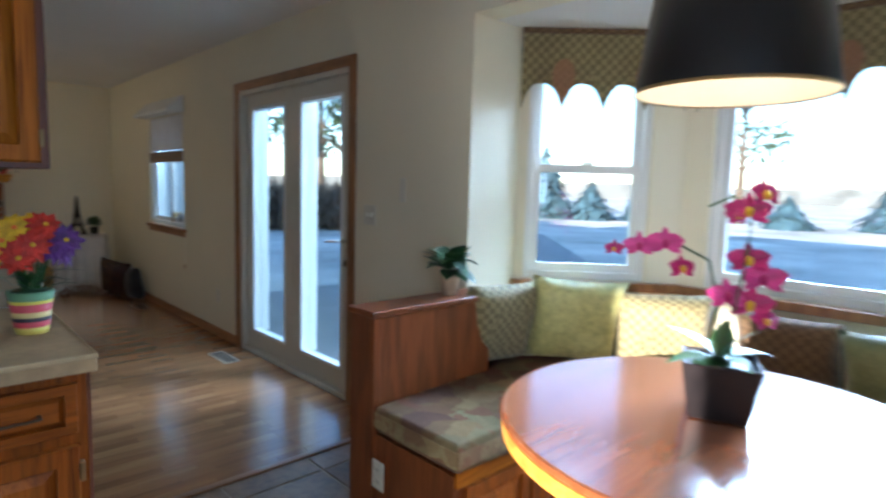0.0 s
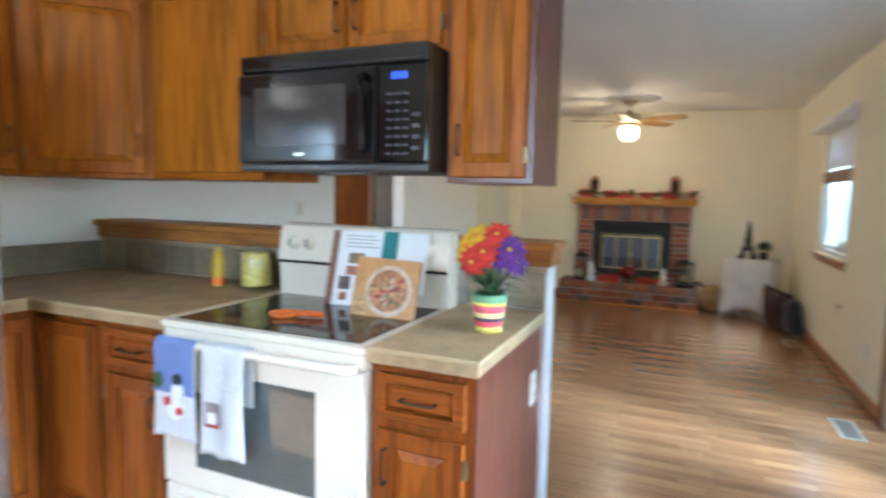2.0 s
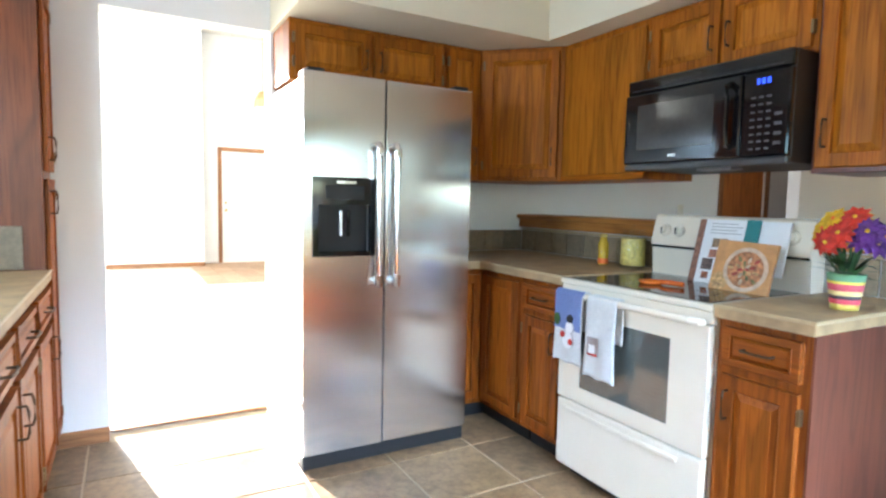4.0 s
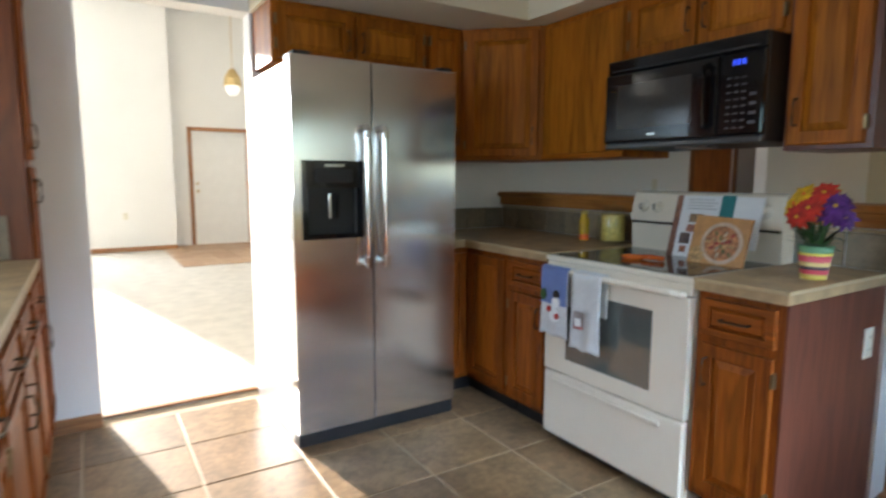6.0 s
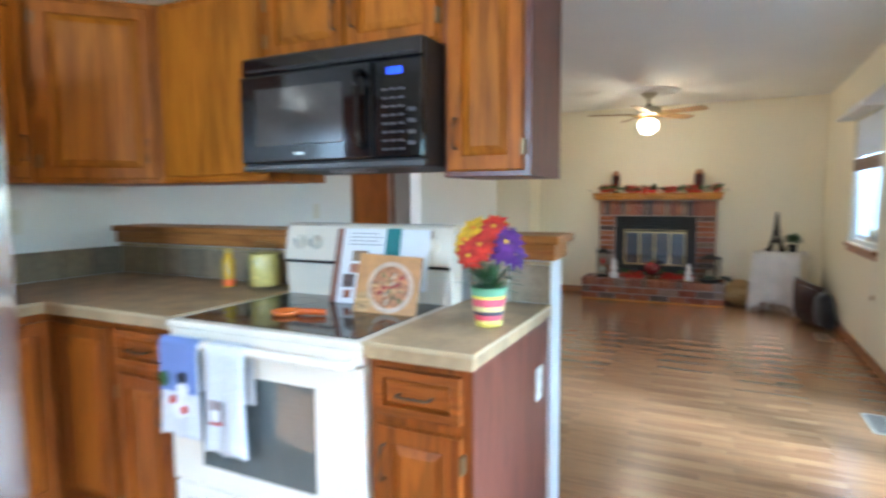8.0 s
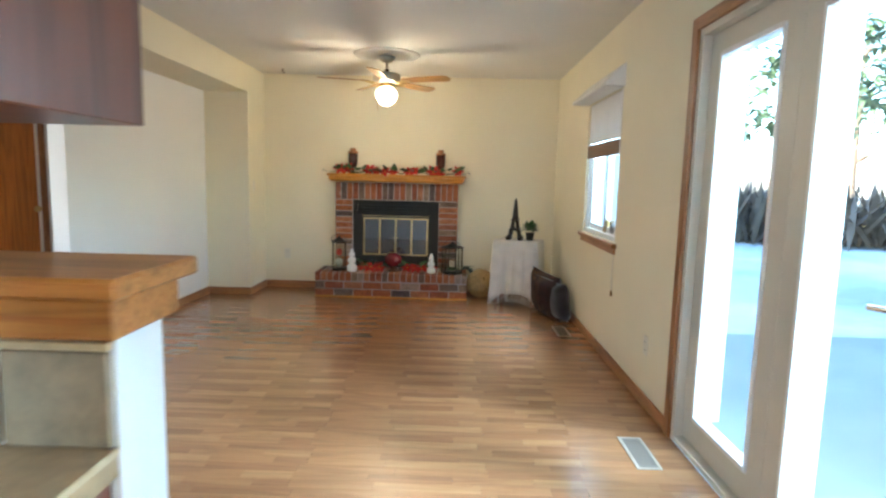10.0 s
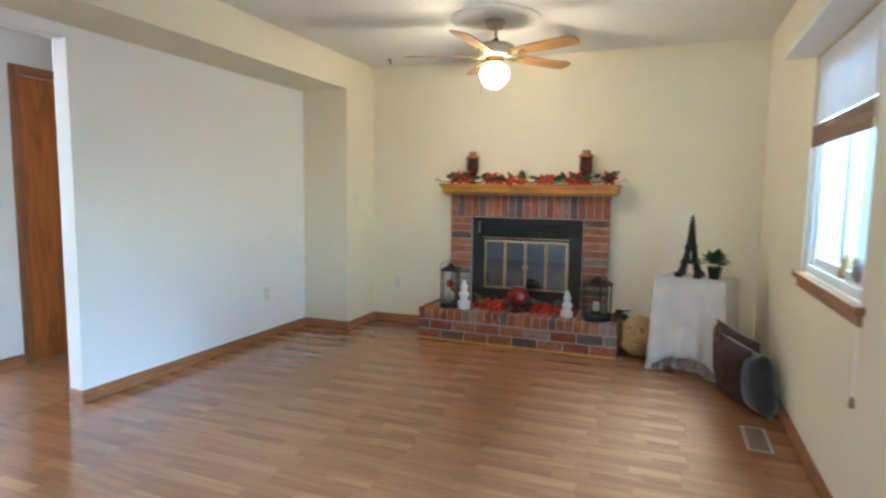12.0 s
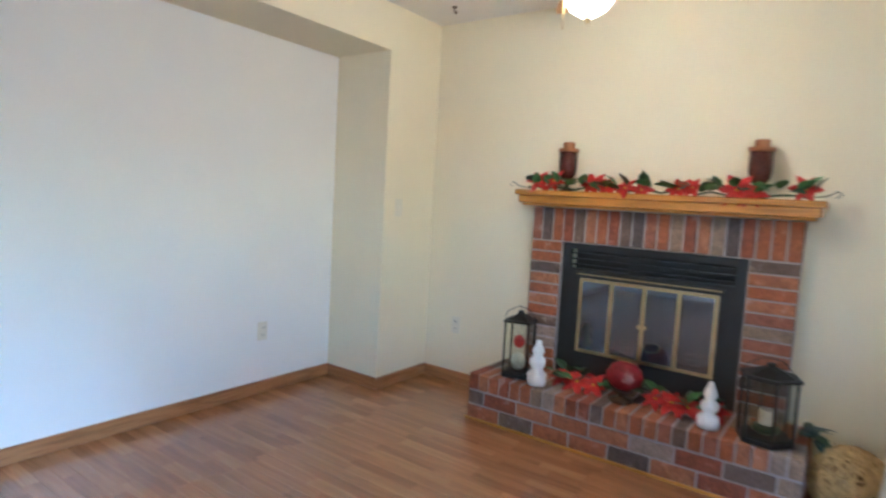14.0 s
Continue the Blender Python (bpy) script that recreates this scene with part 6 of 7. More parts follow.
PORC = plain("white_porcelain", (0.78, 0.77, 0.74), 0.25, vary=0.08, scale=40, relief=0)
fig = bumpy([(0, 0), (0.05, 0), (0.053, 0.02), (0.054, 0.06), (0.030, 0.088), (0.044, 0.115), (0.044, 0.14), (0.024, 0.162), (0.034, 0.185), (0.030, 0.205), (0.018, 0.22), (0.016, 0.245), (0, 0.25)], 0.16, 2)
solid("snowman_figurine", fig, PORC, "white porcelain snowman figurine on the hearth", "figurine", "figurines", m=pose(-0.345, 7.99, HT), smooth=True)
fig = bumpy([(0, 0), (0.046, 0), (0.05, 0.02), (0.05, 0.05), (0.026, 0.07), (0.041, 0.09), (0.040, 0.115), (0.020, 0.133), (0.032, 0.152), (0.026, 0.175), (0.018, 0.19), (0.010, 0.215), (0, 0.22)], 0.10, 5)
solid("snowman_figurine", fig, PORC, "white stacked snowman figurine with pale trim", "figurine", "figurines", m=pose(0.53, 8.01, HT), smooth=True)

RED_GLAZE = picked("red_mosaic_glaze", [(0.0, (0.22, 0.012, 0.02)), (1.0, (0.30, 0.02, 0.025))], 0.12, 30, 0.5, 0.2, spots=(0.55, 0.35, 0.30))
vase = thing("round_vase", pose(0.10, 8.07, HT, 0, 0, 30), "round red glazed vase tilted on a dark stand", "vase")
part("stand", lathe([(0, 0), (0.06, 0), (0.06, 0.01), (0.02, 0.02), (0.018, 0.035), (0.05, 0.055), (0.045, 0.06), (0, 0.05)], 20), BRONZE, vase, smooth=True)
part("body", lathe([(0, 0.0), (0.05, 0.005), (0.092, 0.045), (0.10, 0.08), (0.085, 0.125), (0.05, 0.15), (0.045, 0.152), (0.08, 0.12), (0.092, 0.08), (0, 0.02)], 28, m=pose(0, 0, 0.05, -18, 12, 0)), RED_GLAZE, vase, smooth=True)
part("mouth", lathe([(0.05, 0.146), (0.053, 0.152), (0.047, 0.158), (0.042, 0.152), (0.05, 0.146)], 24, m=pose(0, 0, 0.05, -18, 12, 0)), BRASS, vase)
spread = thing("poinsettia_sprays", pose(0.1, 8.16, HT), "red poinsettia sprays with leaves lying on the hearth", "artificial flowers")
for x, y, s in ((-0.33, -0.05, 0.09), (-0.25, -0.07, 0.10), (-0.16, -0.06, 0.09), (0.16, -0.04, 0.08), (0.24, -0.05, 0.10), (0.32, -0.06, 0.10), (0.38, 0.0, 0.08), (0.44, -0.02, 0.07)):
    poinsettia(spread, pose(x, y, 0.035, random.uniform(15, 50), 0, random.uniform(-30, 30)), s, POINS)
for i in range(34):
    part("leaf", leaf(random.uniform(0.08, 0.12), 0.07, 0.3, 0.2), GARLAND_LEAF if i % 2 else DARK_GREEN, spread, at=pose(-0.40 + 0.026 * i, random.uniform(-0.09, 0.05), 0.05, 0, 0, random.uniform(150, 390)) @ Matrix.Rotation(radians(random.uniform(-60, -5)), 4, "Y") @ Matrix.Rotation(radians(random.uniform(-50, 50)), 4, "X"))

BLUE_LEAF = colour("blue_leaf", (0.03, 0.075, 0.07), 0.5, vary=0.3)
side_green = thing("evergreen_spray", pose(0.90, 8.16, HT), "dark evergreen spray at the hearth end", "artificial plant")
for i in range(18):
    part("leaf", leaf(random.uniform(0.08, 0.13), 0.05, 0.5, 0.2), BLUE_LEAF if i % 2 else DARK_GREEN, side_green, at=pose(random.uniform(-0.02, 0.05), random.uniform(-0.06, 0.06), 0.03, 0, 0, random.uniform(-110, 110)) @ Matrix.Rotation(radians(random.uniform(-50, 0)), 4, "Y"))

# woven ball
WICKER = colour("wicker", (0.52, 0.34, 0.13), 0.7, vary=0.35, scale=40)
wb = thing("wicker_ball", pose(1.085, 8.07, 0.165), "large tan woven wicker ball on the floor", "wicker ball")
# dark core added, its colour stands for shade between the strands
part("inner", ball(0.142, sub=3), colour("wicker_shade", (0.16, 0.09, 0.035), 0.9), wb, smooth=True)
for i in range(70):
    m = Euler((random.uniform(0, 6.28), random.uniform(0, 6.28), random.uniform(0, 6.28))).to_matrix()
    r = random.uniform(0.148, 0.16)
    q3 = random.uniform(-0.06, 0.06)
    part("strand", tube([m @ Vector((math.sqrt(r * r - q3 * q3) * math.cos(a * 0.3927), math.sqrt(r * r - q3 * q3) * math.sin(a * 0.3927), q3)) for a in range(17)], 0.0045, 4), WICKER, wb)

# draped side table
LINEN = weave("cream_linen", (0.84, 0.77, 0.66), (0.81, 0.74, 0.63), 0.004, block=0.008, relief=0.4)
tab = thing("side_table", pose(1.47, 7.86, 0, 0, 0, -20), "small side table in the corner", "table")
part("tabletop", box(-0.228, 0.228, -0.155, 0.155, 0.655, 0.677, 0.004), OAK_BENCH, tab)
for x in (-0.20, 0.20):
    for y in (-0.125, 0.125):
        part("leg", box(x - 0.018, x + 0.018, y - 0.018, y + 0.018, 0, 0.655), OAK_BENCH, tab)
drape = thing("table_cloth", pose(1.47, 7.86, 0, 0, 0, -20), "cream fringed throw draped over the side table", "table cloth")


def edge_at(t):
    """Walks round the tabletop; t from 0 to 1."""
    w, d = 0.232, 0.160
    per = 4 * (w + d)
    s = (t % 1) * per
    for x0, y0, x1, y1 in ((-w, -d, w, -d), (w, -d, w, d), (w, d, -w, d), (-w, d, -w, -d)):
        l = abs(x1 - x0) + abs(y1 - y0)
        if s <= l:
            return Vector((x0 + (x1 - x0) * s / l, y0 + (y1 - y0) * s / l))
        s -= l
    return Vector((-w, -d))


def drop_low(t):
    corner = min(abs(t - c) for c in (0.0, 0.296, 0.5, 0.796, 1.0))
    return 0.13 - 0.115 * math.exp(-(corner / 0.055) ** 2)


def skirt(u, v):
    p = edge_at(u)
    out = p.normalized()
    fold = math.sin(u * 2 * math.pi * 17) * 0.016 + math.sin(u * 2 * math.pi * 7 + 1) * 0.012
    k = (0.008 + 0.03 * v + fold * 0.8 * v)
    z = 0.682 - (0.682 - drop_low(u)) * v
    if v == 0:
        k = 0
    return (p.x + out.x * k, p.y + out.y * k, z)


part("skirt", sheet(150, 14, skirt, 0.004), LINEN, drape, smooth=True)
part("top", box(-0.234, 0.234, -0.162, 0.162, 0.679, 0.686, 0.003), LINEN, drape)
for i in range(110):
    u = i / 110
    x, y, z = skirt(u, 1.0)
    part("fringe", tube([(x, y, z + 0.004), (x + random.uniform(-0.006, 0.006), y + random.uniform(-0.006, 0.006), z - 0.04), (x + random.uniform(-0.008, 0.008), y + random.uniform(-0.008, 0.008), max(0.004, z - 0.085))], 0.0034, 4), LINEN, drape)

TOP = 0.687
IRON = plain("dark_bronze_cast", (0.03, 0.02, 0.016), 0.4, 0.5, vary=0.4, scale=30, fine=120, relief=0.4)
tower = thing("tower_model", pose(1.42, 7.84, TOP, 0, 0, -12), "dark metal lattice tower ornament on the side table", "ornament")
for sx in (-1, 1):
    for sy in (-1, 1):
        pts = [(sx * 0.064, sy * 0.064, 0.0), (sx * 0.050, sy * 0.050, 0.045), (sx * 0.036, sy * 0.036, 0.10), (sx * 0.024, sy * 0.024, 0.16), (sx * 0.016, sy * 0.016, 0.23), (sx * 0.010, sy * 0.010, 0.30), (sx * 0.006, sy * 0.006, 0.36)]
        part("leg", tube(pts, 0.021, 6, taper=0.6), IRON, tower)
        part("foot", box(sx * 0.062 - 0.026, sx * 0.062 + 0.026, sy * 0.062 - 0.026, sy * 0.062 + 0.026, 0, 0.038, 0.006), IRON, tower)
for z, r in ((0.098, 0.060), (0.112, 0.052), (0.20, 0.036), (0.212, 0.040), (0.30, 0.024), (0.36, 0.020)):
    part("deck", box(-r, r, -r, r, z, z + 0.014, 0.003), IRON, tower)
part("shaft", lathe([(0, 0.225), (0.026, 0.225), (0.021, 0.27), (0.026, 0.285), (0.019, 0.30), (0.017, 0.34), (0.023, 0.35), (0, 0.355)], 8), IRON, tower)
part("spire", lathe([(0, 0.36), (0.019, 0.37), (0.013, 0.385), (0.02, 0.395), (0.010, 0.41), (0.013, 0.42), (0, 0.445)], 12), IRON, tower)
for k in range(5):
    z = 0.12 + 0.045 * k
    r = 0.038 - 0.006 * k
    for a, b in (((-r, -r), (r, r)), ((-r, r), (r, -r))):
        part("brace", tube([(a[0], a[1], z), (b[0] * 0.85, b[1] * 0.85, z + 0.04)], 0.004, 5), IRON, tower)
pp = thing("potted_plant", pose(1.575, 7.79, TOP), "small green plant in a black pot on the side table", "potted plant")
part("pot", lathe([(0, 0), (0.034, 0), (0.046, 0.08), (0.048, 0.085), (0.042, 0.085), (0, 0.075)], 20), BLACK_MATT, pp, smooth=True)
bushy(pp, 60, 0.06, 0.10, 0.085, (GREEN, DARK_GREEN, GREEN), (-85, 0))

# floor pillows
TAPESTRY = tapestry("tapestry_cloth", [(0.0, (0.075, 0.022, 0.016)), (0.35, (0.035, 0.020, 0.018)), (0.6, (0.11, 0.045, 0.022)), (0.8, (0.05, 0.032, 0.030)), (1.0, (0.15, 0.075, 0.032))], 16)
VELVET = plain("grey_velvet", (0.032, 0.032, 0.037), 0.85, vary=0.4, scale=10, fine=80, Sheen_Weight=0.5)
def two_sided(m, size, deep, seed, label):
    """A pillow with a tapestry front and a velvet back."""
    p = thing("floor_pillow", m, label, "pillow", "floor pillows")
    for name, cloth, front, note in (("cover", TAPESTRY, True, "brown tapestry front"), ("back", VELVET, False, "grey velvet back")):
        bm = pillow_mesh(size, size, deep, 1, seed)
        bmesh.ops.delete(bm, geom=[f for f in bm.faces if (f.calc_center_median().y < 0) != front], context="FACES")
        part(name, bm, cloth, p, note, smooth=True)


two_sided(pose(1.735, 7.50, 0.0, 10, 8, -60), 0.43, 0.18, 11, "brown tapestry pillow with grey velvet back leaning by the table")
two_sided(pose(1.715, 7.30, 0.0, 10, 4, -66), 0.40, 0.17, 12, "brown tapestry pillow with grey velvet back on the floor")
grey = thing("floor_pillow", pose(1.80, 7.15, 0.0, 8, -3, -72), "grey velvet pillow leaning against the wall", "pillow", "floor pillows")
part("cover", pillow_mesh(0.36, 0.37, 0.16, 1, 13), VELVET, grey, smooth=True)


# floor vents
VENT_SLAT = colour("vent_slat_brown", (0.17, 0.125, 0.085), 0.5)


def floor_vent(m, label):
    v = thing("floor_vent", m, label, "floor vent", "floor vents")
    part("frame", box(-0.06, 0.06, -0.165, 0.165, 0.0005, 0.004, 0.001), colour("vent_tan", (0.42, 0.33, 0.24), 0.5), v)
    for k in range(18):
        part("slat", box(-0.045, 0.045, -0.148 + 0.0165 * k, -0.140 + 0.0165 * k, 0.004, 0.0065), VENT_SLAT, v)


floor_vent(pose(1.70, 4.45, 0.0), "tan metal floor register by the patio door")
floor_vent(pose(1.74, 6.70, 0.0), "tan metal floor register by the wall")

# ---- ceiling fan ----
fan = thing("ceiling_fan", pose(0.10, 7.28, 0), "brushed brass ceiling fan with five oak blades and light", "ceiling fan")
SATIN = plain("satin_nickel_brass", (0.55, 0.50, 0.40), 0.3, 1.0, vary=0.06, relief=0)
BLADE = wood("fan_blade_oak", (0.50, 0.27, 0.085), (0.5, 0.3, 0.16), 0)
part("medallion", lathe([(0, H - 0.001), (0.31, H - 0.001), (0.30, H - 0.012), (0.22, H - 0.018), (0, H - 0.02)], 48), TRIM_WHITE, fan, "white ceiling medallion", smooth=True)
part("canopy", lathe([(0, H - 0.02), (0.075, H - 0.02), (0.072, H - 0.04), (0.045, H - 0.07), (0.02, H - 0.078), (0, H - 0.078)], 28), SATIN, fan, smooth=True)
part("downrod", lathe([(0, 2.30), (0.012, 2.30), (0.012, 2.38), (0, 2.38)], 12), SATIN, fan)
part("coupling", lathe([(0, 2.285), (0.022, 2.285), (0.022, 2.315), (0, 2.32)], 14), BRONZE, fan)
part("motor", lathe([(0, 2.285), (0.10, 2.28), (0.125, 2.268), (0.13, 2.25), (0.13, 2.215), (0.118, 2.20), (0.07, 2.19), (0, 2.19)], 36), SATIN, fan, smooth=True)
for k in range(5):
    a = radians(-22 + 72 * k)
    arm = part("blade_bracket", tube([(0.09, 0, 2.20), (0.13, 0, 2.188), (0.17, 0, 2.196), (0.20, 0.0, 2.199)], 0.013, 8), BRASS, fan, "polished brass bracket", at=Matrix.Rotation(a, 4, "Z"))
    outline = [(0.17, -0.048), (0.30, -0.056), (0.58, -0.066), (0.625, -0.055), (0.64, -0.02), (0.64, 0.02), (0.625, 0.055), (0.58, 0.066), (0.30, 0.056), (0.17, 0.048)]
    part("blade", prism(outline, -0.003, 0.003, m=pose(0, 0, 2.207, -12)), BLADE, fan, "oak blade", at=Matrix.Rotation(a, 4, "Z"))
    part("scroll", prism([(0.16, -0.03), (0.23, -0.022), (0.25, 0.0), (0.23, 0.022), (0.16, 0.03)], -0.009, -0.003, m=pose(0, 0, 2.205, -12)), BRASS, arm)
part("light_kit", lathe([(0, 2.19), (0.06, 2.19), (0.065, 2.16), (0.05, 2.14), (0, 2.14)], 28), BRASS, fan, smooth=True)
GLOBE = plain("lit_frosted_globe", (1.0, 0.86, 0.62), 0.5, vary=0.0, relief=0, emit=1.1)
gl = part("globe", lathe([(0.06, 2.145), (0.088, 2.125), (0.102, 2.09), (0.096, 2.05), (0.068, 2.01), (0.03, 1.985), (0, 1.98)], 32), GLOBE, fan, "lit frosted glass globe", smooth=True)
gl.visible_shadow = False
part("finial", lathe([(0, 1.985), (0.012, 1.98), (0.010, 1.965), (0, 1.955)], 12), BRASS, fan)
part("pull_chain", tube([(-0.07, -0.06, 2.15), (-0.075, -0.06, 2.0), (-0.075, -0.06, 1.93)], 0.003, 5), BRASS, fan)
hook = thing("ceiling_hook", pose(-1.13, 8.11, 0), "small dark hook in the ceiling corner", "hook")
part("hook", tube([(0, 0, H), (0, 0, H - 0.03), (0.012, 0, H - 0.045), (0.02, 0, H - 0.03)], 0.005, 6), BRONZE, hook)
part("plate", lathe([(0, H - 0.001), (0.016, H - 0.001), (0.014, H - 0.008), (0, H - 0.008)], 14), BRONZE, hook)

# ---- window blind ----
blind = thing("window_blind", EAST(6.87), "white cellular blind with tan woven bottom under a white valance box", "blind")
part("headbox", prism([(-0.145, 0.0), (-0.145, 0.02), (0.0, 0.16), (0.0, 0.0)], -0.03, 1.04, m=Matrix(((0, 0, 1, 0), (1, 0, 0, 0), (0, 1, 0, 1.975), (0, 0, 0, 1)))), TRIM_WHITE, blind, "white valance box")
CELL = plain("white_pleated_cloth", (0.70, 0.69, 0.68), 0.8, vary=0.06)
for k in range(16):
    part("pleat", prism([(0.012, 0.0), (0.026, 0.010), (0.012, 0.020)], 0.02, 0.99, m=Matrix(((0, 0, 1, 0), (1, 0, 0, 0), (0, 1, 0, 1.635 + 0.0205 * k), (0, 0, 0, 1)))), CELL, blind)
BAMBOO = weave("tan_bamboo", (0.36, 0.21, 0.09), (0.30, 0.165, 0.065), 0.006, block=0.012)
for k in range(3):
    part("woven_fold", box(0.012, 0.998, 0.002, 0.012 + 0.006 * k, 1.515 + 0.036 * k, 1.551 + 0.036 * k, 0.003), BAMBOO, blind)
part("cord", tube([(1.035, -0.02, 1.99), (1.035, -0.012, 1.4), (1.035, -0.012, 0.54)], 0.002, 5), PAPER, blind)
part("tassel", lathe([(0, 0.50), (0.010, 0.505), (0.007, 0.54), (0, 0.545)], 10, m=Matrix.Translation((1.035, -0.012, 0))), WICKER, blind)
bird = thing("sill_ornament", EAST(6.10, 0.921), "small grey ornament on the window sill", "ornament")
part("body", ball(0.045, (0, 0.06, 0.045), (1.3, 0.8, 1.0)), colour("grey_stone", (0.28, 0.26, 0.24), 0.7, vary=0.3), bird, smooth=True)
part("head", ball(0.026, (-0.045, 0.06, 0.085)), colour("tan_stone", (0.45, 0.33, 0.2), 0.7, vary=0.3), bird, smooth=True)
orn = thing("sill_ornament", EAST(6.30, 0.921), "small tan ornament on the window sill", "ornament")
part("body", lathe([(0, 0), (0.03, 0), (0.035, 0.02), (0.02, 0.06), (0.026, 0.075), (0.012, 0.10), (0, 0.105)], 16, m=Matrix.Translation((0, 0.06, 0))), WICKER, orn, smooth=True)

# ---- living room lamp ----
ent = thing("entry_pendant", pose(-8.5, 2.10, 0), "brass and glass pendant lamp at the entry", "lamp")
part("rod", tube([(0, 0, 2.95), (0, 0, 3.6), (0, 0, 4.19)], 0.006, 6), BRASS, ent)
part("frame", lathe([(0, 2.98), (0.05, 2.96), (0.13, 2.82), (0.145, 2.70), (0.14, 2.70), (0.12, 2.82), (0, 2.95)], 8), BRASS, ent)
part("globe", ball(0.11, (0, 0, 2.68), (1, 1, 1.2)), plain("opal_glass", (0.85, 0.8, 0.7), 0.3, vary=0.02, relief=0, emit=0.15), ent)

# ---- outside ----
GRASS = plain("winter_grass", (0.68, 0.64, 0.56), 0.95, vary=0.4, scale=0.35, fine=9, relief=0.8, dist=0.03)
SLAB = plain("patio_concrete", (0.27, 0.265, 0.26), 0.9, vary=0.15, scale=1.5, fine=40)
ground = bmesh.new()
bmesh.ops.create_grid(ground, x_segments=8, y_segments=8, size=900)
solid("ground", ground, GRASS, "pale dry winter lawn", "ground", kind="structure", m=pose(0, 0, -0.22))
solid("pavement_patio", box(2.2, 6.2, 2.2, 7.2, -0.30, -0.10, 0.01), SLAB, "grey concrete patio outside the glass doors", "patio", kind="structure")
solid("pavement_path", prism([(6.2, 4.2), (11, 7.2), (16, 12), (15.2, 12.8), (10.4, 8.2), (6.2, 5.3)], -0.30, -0.17), SLAB, "pale concrete garden path", "path", kind="structure")
solid("kerb", prism([(6.6, 9.0), (14, 13.2), (13.9, 13.4), (6.5, 9.2)], -0.3, -0.08), SLAB, "pale stone garden edging", "edging", kind="structure")
mat_ = thing("door_mat", pose(2.62, 3.6, -0.10), "pale door mat outside the patio door", "door mat")
part("mat", box(-0.3, 0.3, -0.45, 0.45, 0, 0.015, 0.004), colour("pale_mat", (0.55, 0.58, 0.50), 0.9), mat_)

NEEDLE = plain("spruce_needles", (0.07, 0.135, 0.165), 0.8, vary=0.4, scale=2.0, fine=20)
PINE = plain("pine_needles", (0.05, 0.09, 0.04), 0.8, vary=0.4, scale=2.0, fine=20)
BARK = plain("bark", (0.12, 0.085, 0.06), 0.95, vary=0.3, fine=30, relief=0.8)
BRUSH = plain("dry_brush", (0.17, 0.12, 0.085), 0.95, vary=0.4, scale=3.0, fine=25)


class Foliage:
    """Many small leaves gathered into one mesh."""

    def __init__(self):
        self.verts, self.faces = [], []

    def add(self, length, width, bend, m):
        at = len(self.verts)
        for u, w in ((0.0, 0.05), (0.35, 1.0), (0.75, 0.75), (1.0, 0.05)):
            for side in (-0.5, 0.5):
                self.verts.append(m @ Vector((length * u, side * width * w, -bend * length * u * u + 0.15 * width * w)))
        self.faces += [(at + 2 * k, at + 2 * k + 1, at + 2 * k + 3, at + 2 * k + 2) for k in range(3)]

    def mesh(self, name, material):
        me = bpy.data.meshes.new(name)
        me.from_pydata(self.verts, [], self.faces)
        me.materials.append(material)
        return me


def conifer(m, h, r, needles, label, seed):
    rnd = random.Random(seed)
    t = thing("spruce_tree", m, label, "tree", "garden conifers")
    part("trunk", lathe([(0.035 * h, 0), (0.02 * h, h * 0.4), (0.004 * h, h), (0, h)], 10), BARK, t)
    crown = Foliage()
    tiers = 15
    for k in range(tiers):
        z = h * (0.06 + 0.92 * k / tiers)
        rr = r * (1 - k / tiers) ** 0.85 + 0.04 * h * 0.3
        n = max(6, int(15 * (1 - k / tiers)) + 5)
        for i in range(n):
            a = 2 * math.pi * (i + rnd.random() * 0.8) / n
            l = rr * rnd.uniform(0.75, 1.12)
            for q4 in range(4):
                off = rnd.uniform(-0.28, 0.28)
                crown.add(l * rnd.uniform(0.5, 1.0), l * 0.26, rnd.uniform(0.1, 0.4), Matrix.Translation((0, 0, z + rnd.uniform(-0.03, 0.05) * h)) @ Matrix.Rotation(a + off, 4, "Z") @ Matrix.Rotation(radians(rnd.uniform(-5, 22)), 4, "Y"))
    new("crown", crown.mesh("crown", needles)).parent = t
    return t


def broad(m, h, label, seed):
    rnd = random.Random(seed)
    t = thing("pine_tree", m, label, "tree", "garden trees")
    part("trunk", lathe([(0.03 * h, 0), (0.018 * h, h * 0.5), (0.006 * h, h * 0.95), (0, h)], 10), BARK, t)
    crown = Foliage()
    for k in range(16):
        a, z = rnd.uniform(0, 6.28), h * rnd.uniform(0.35, 0.98)
        l = h * 0.30 * (1.15 - z / h) + 0.3
        tip = Vector((l * math.cos(a), l * math.sin(a), z + 0.1 * h))
        part("limb", tube([(0, 0, z - 0.05 * h), tuple(tip * 0.5 + Vector((0, 0, z * 0.5))), tuple(tip)], 0.008 * h, 6, taper=0.3), BARK, t)
        for q4 in range(42):
            p = tip + Vector((rnd.gauss(0, 0.07 * h), rnd.gauss(0, 0.07 * h), rnd.gauss(0, 0.035 * h)))
            crown.add(0.07 * h, 0.026 * h, 0.2, Matrix.Translation(p) @ Euler((rnd.uniform(-0.5, 0.5), rnd.uniform(-0.7, 0.7), rnd.uniform(0, 6.28))).to_matrix().to_4x4())
    new("crown", crown.mesh("crown", PINE)).parent = t
    return t


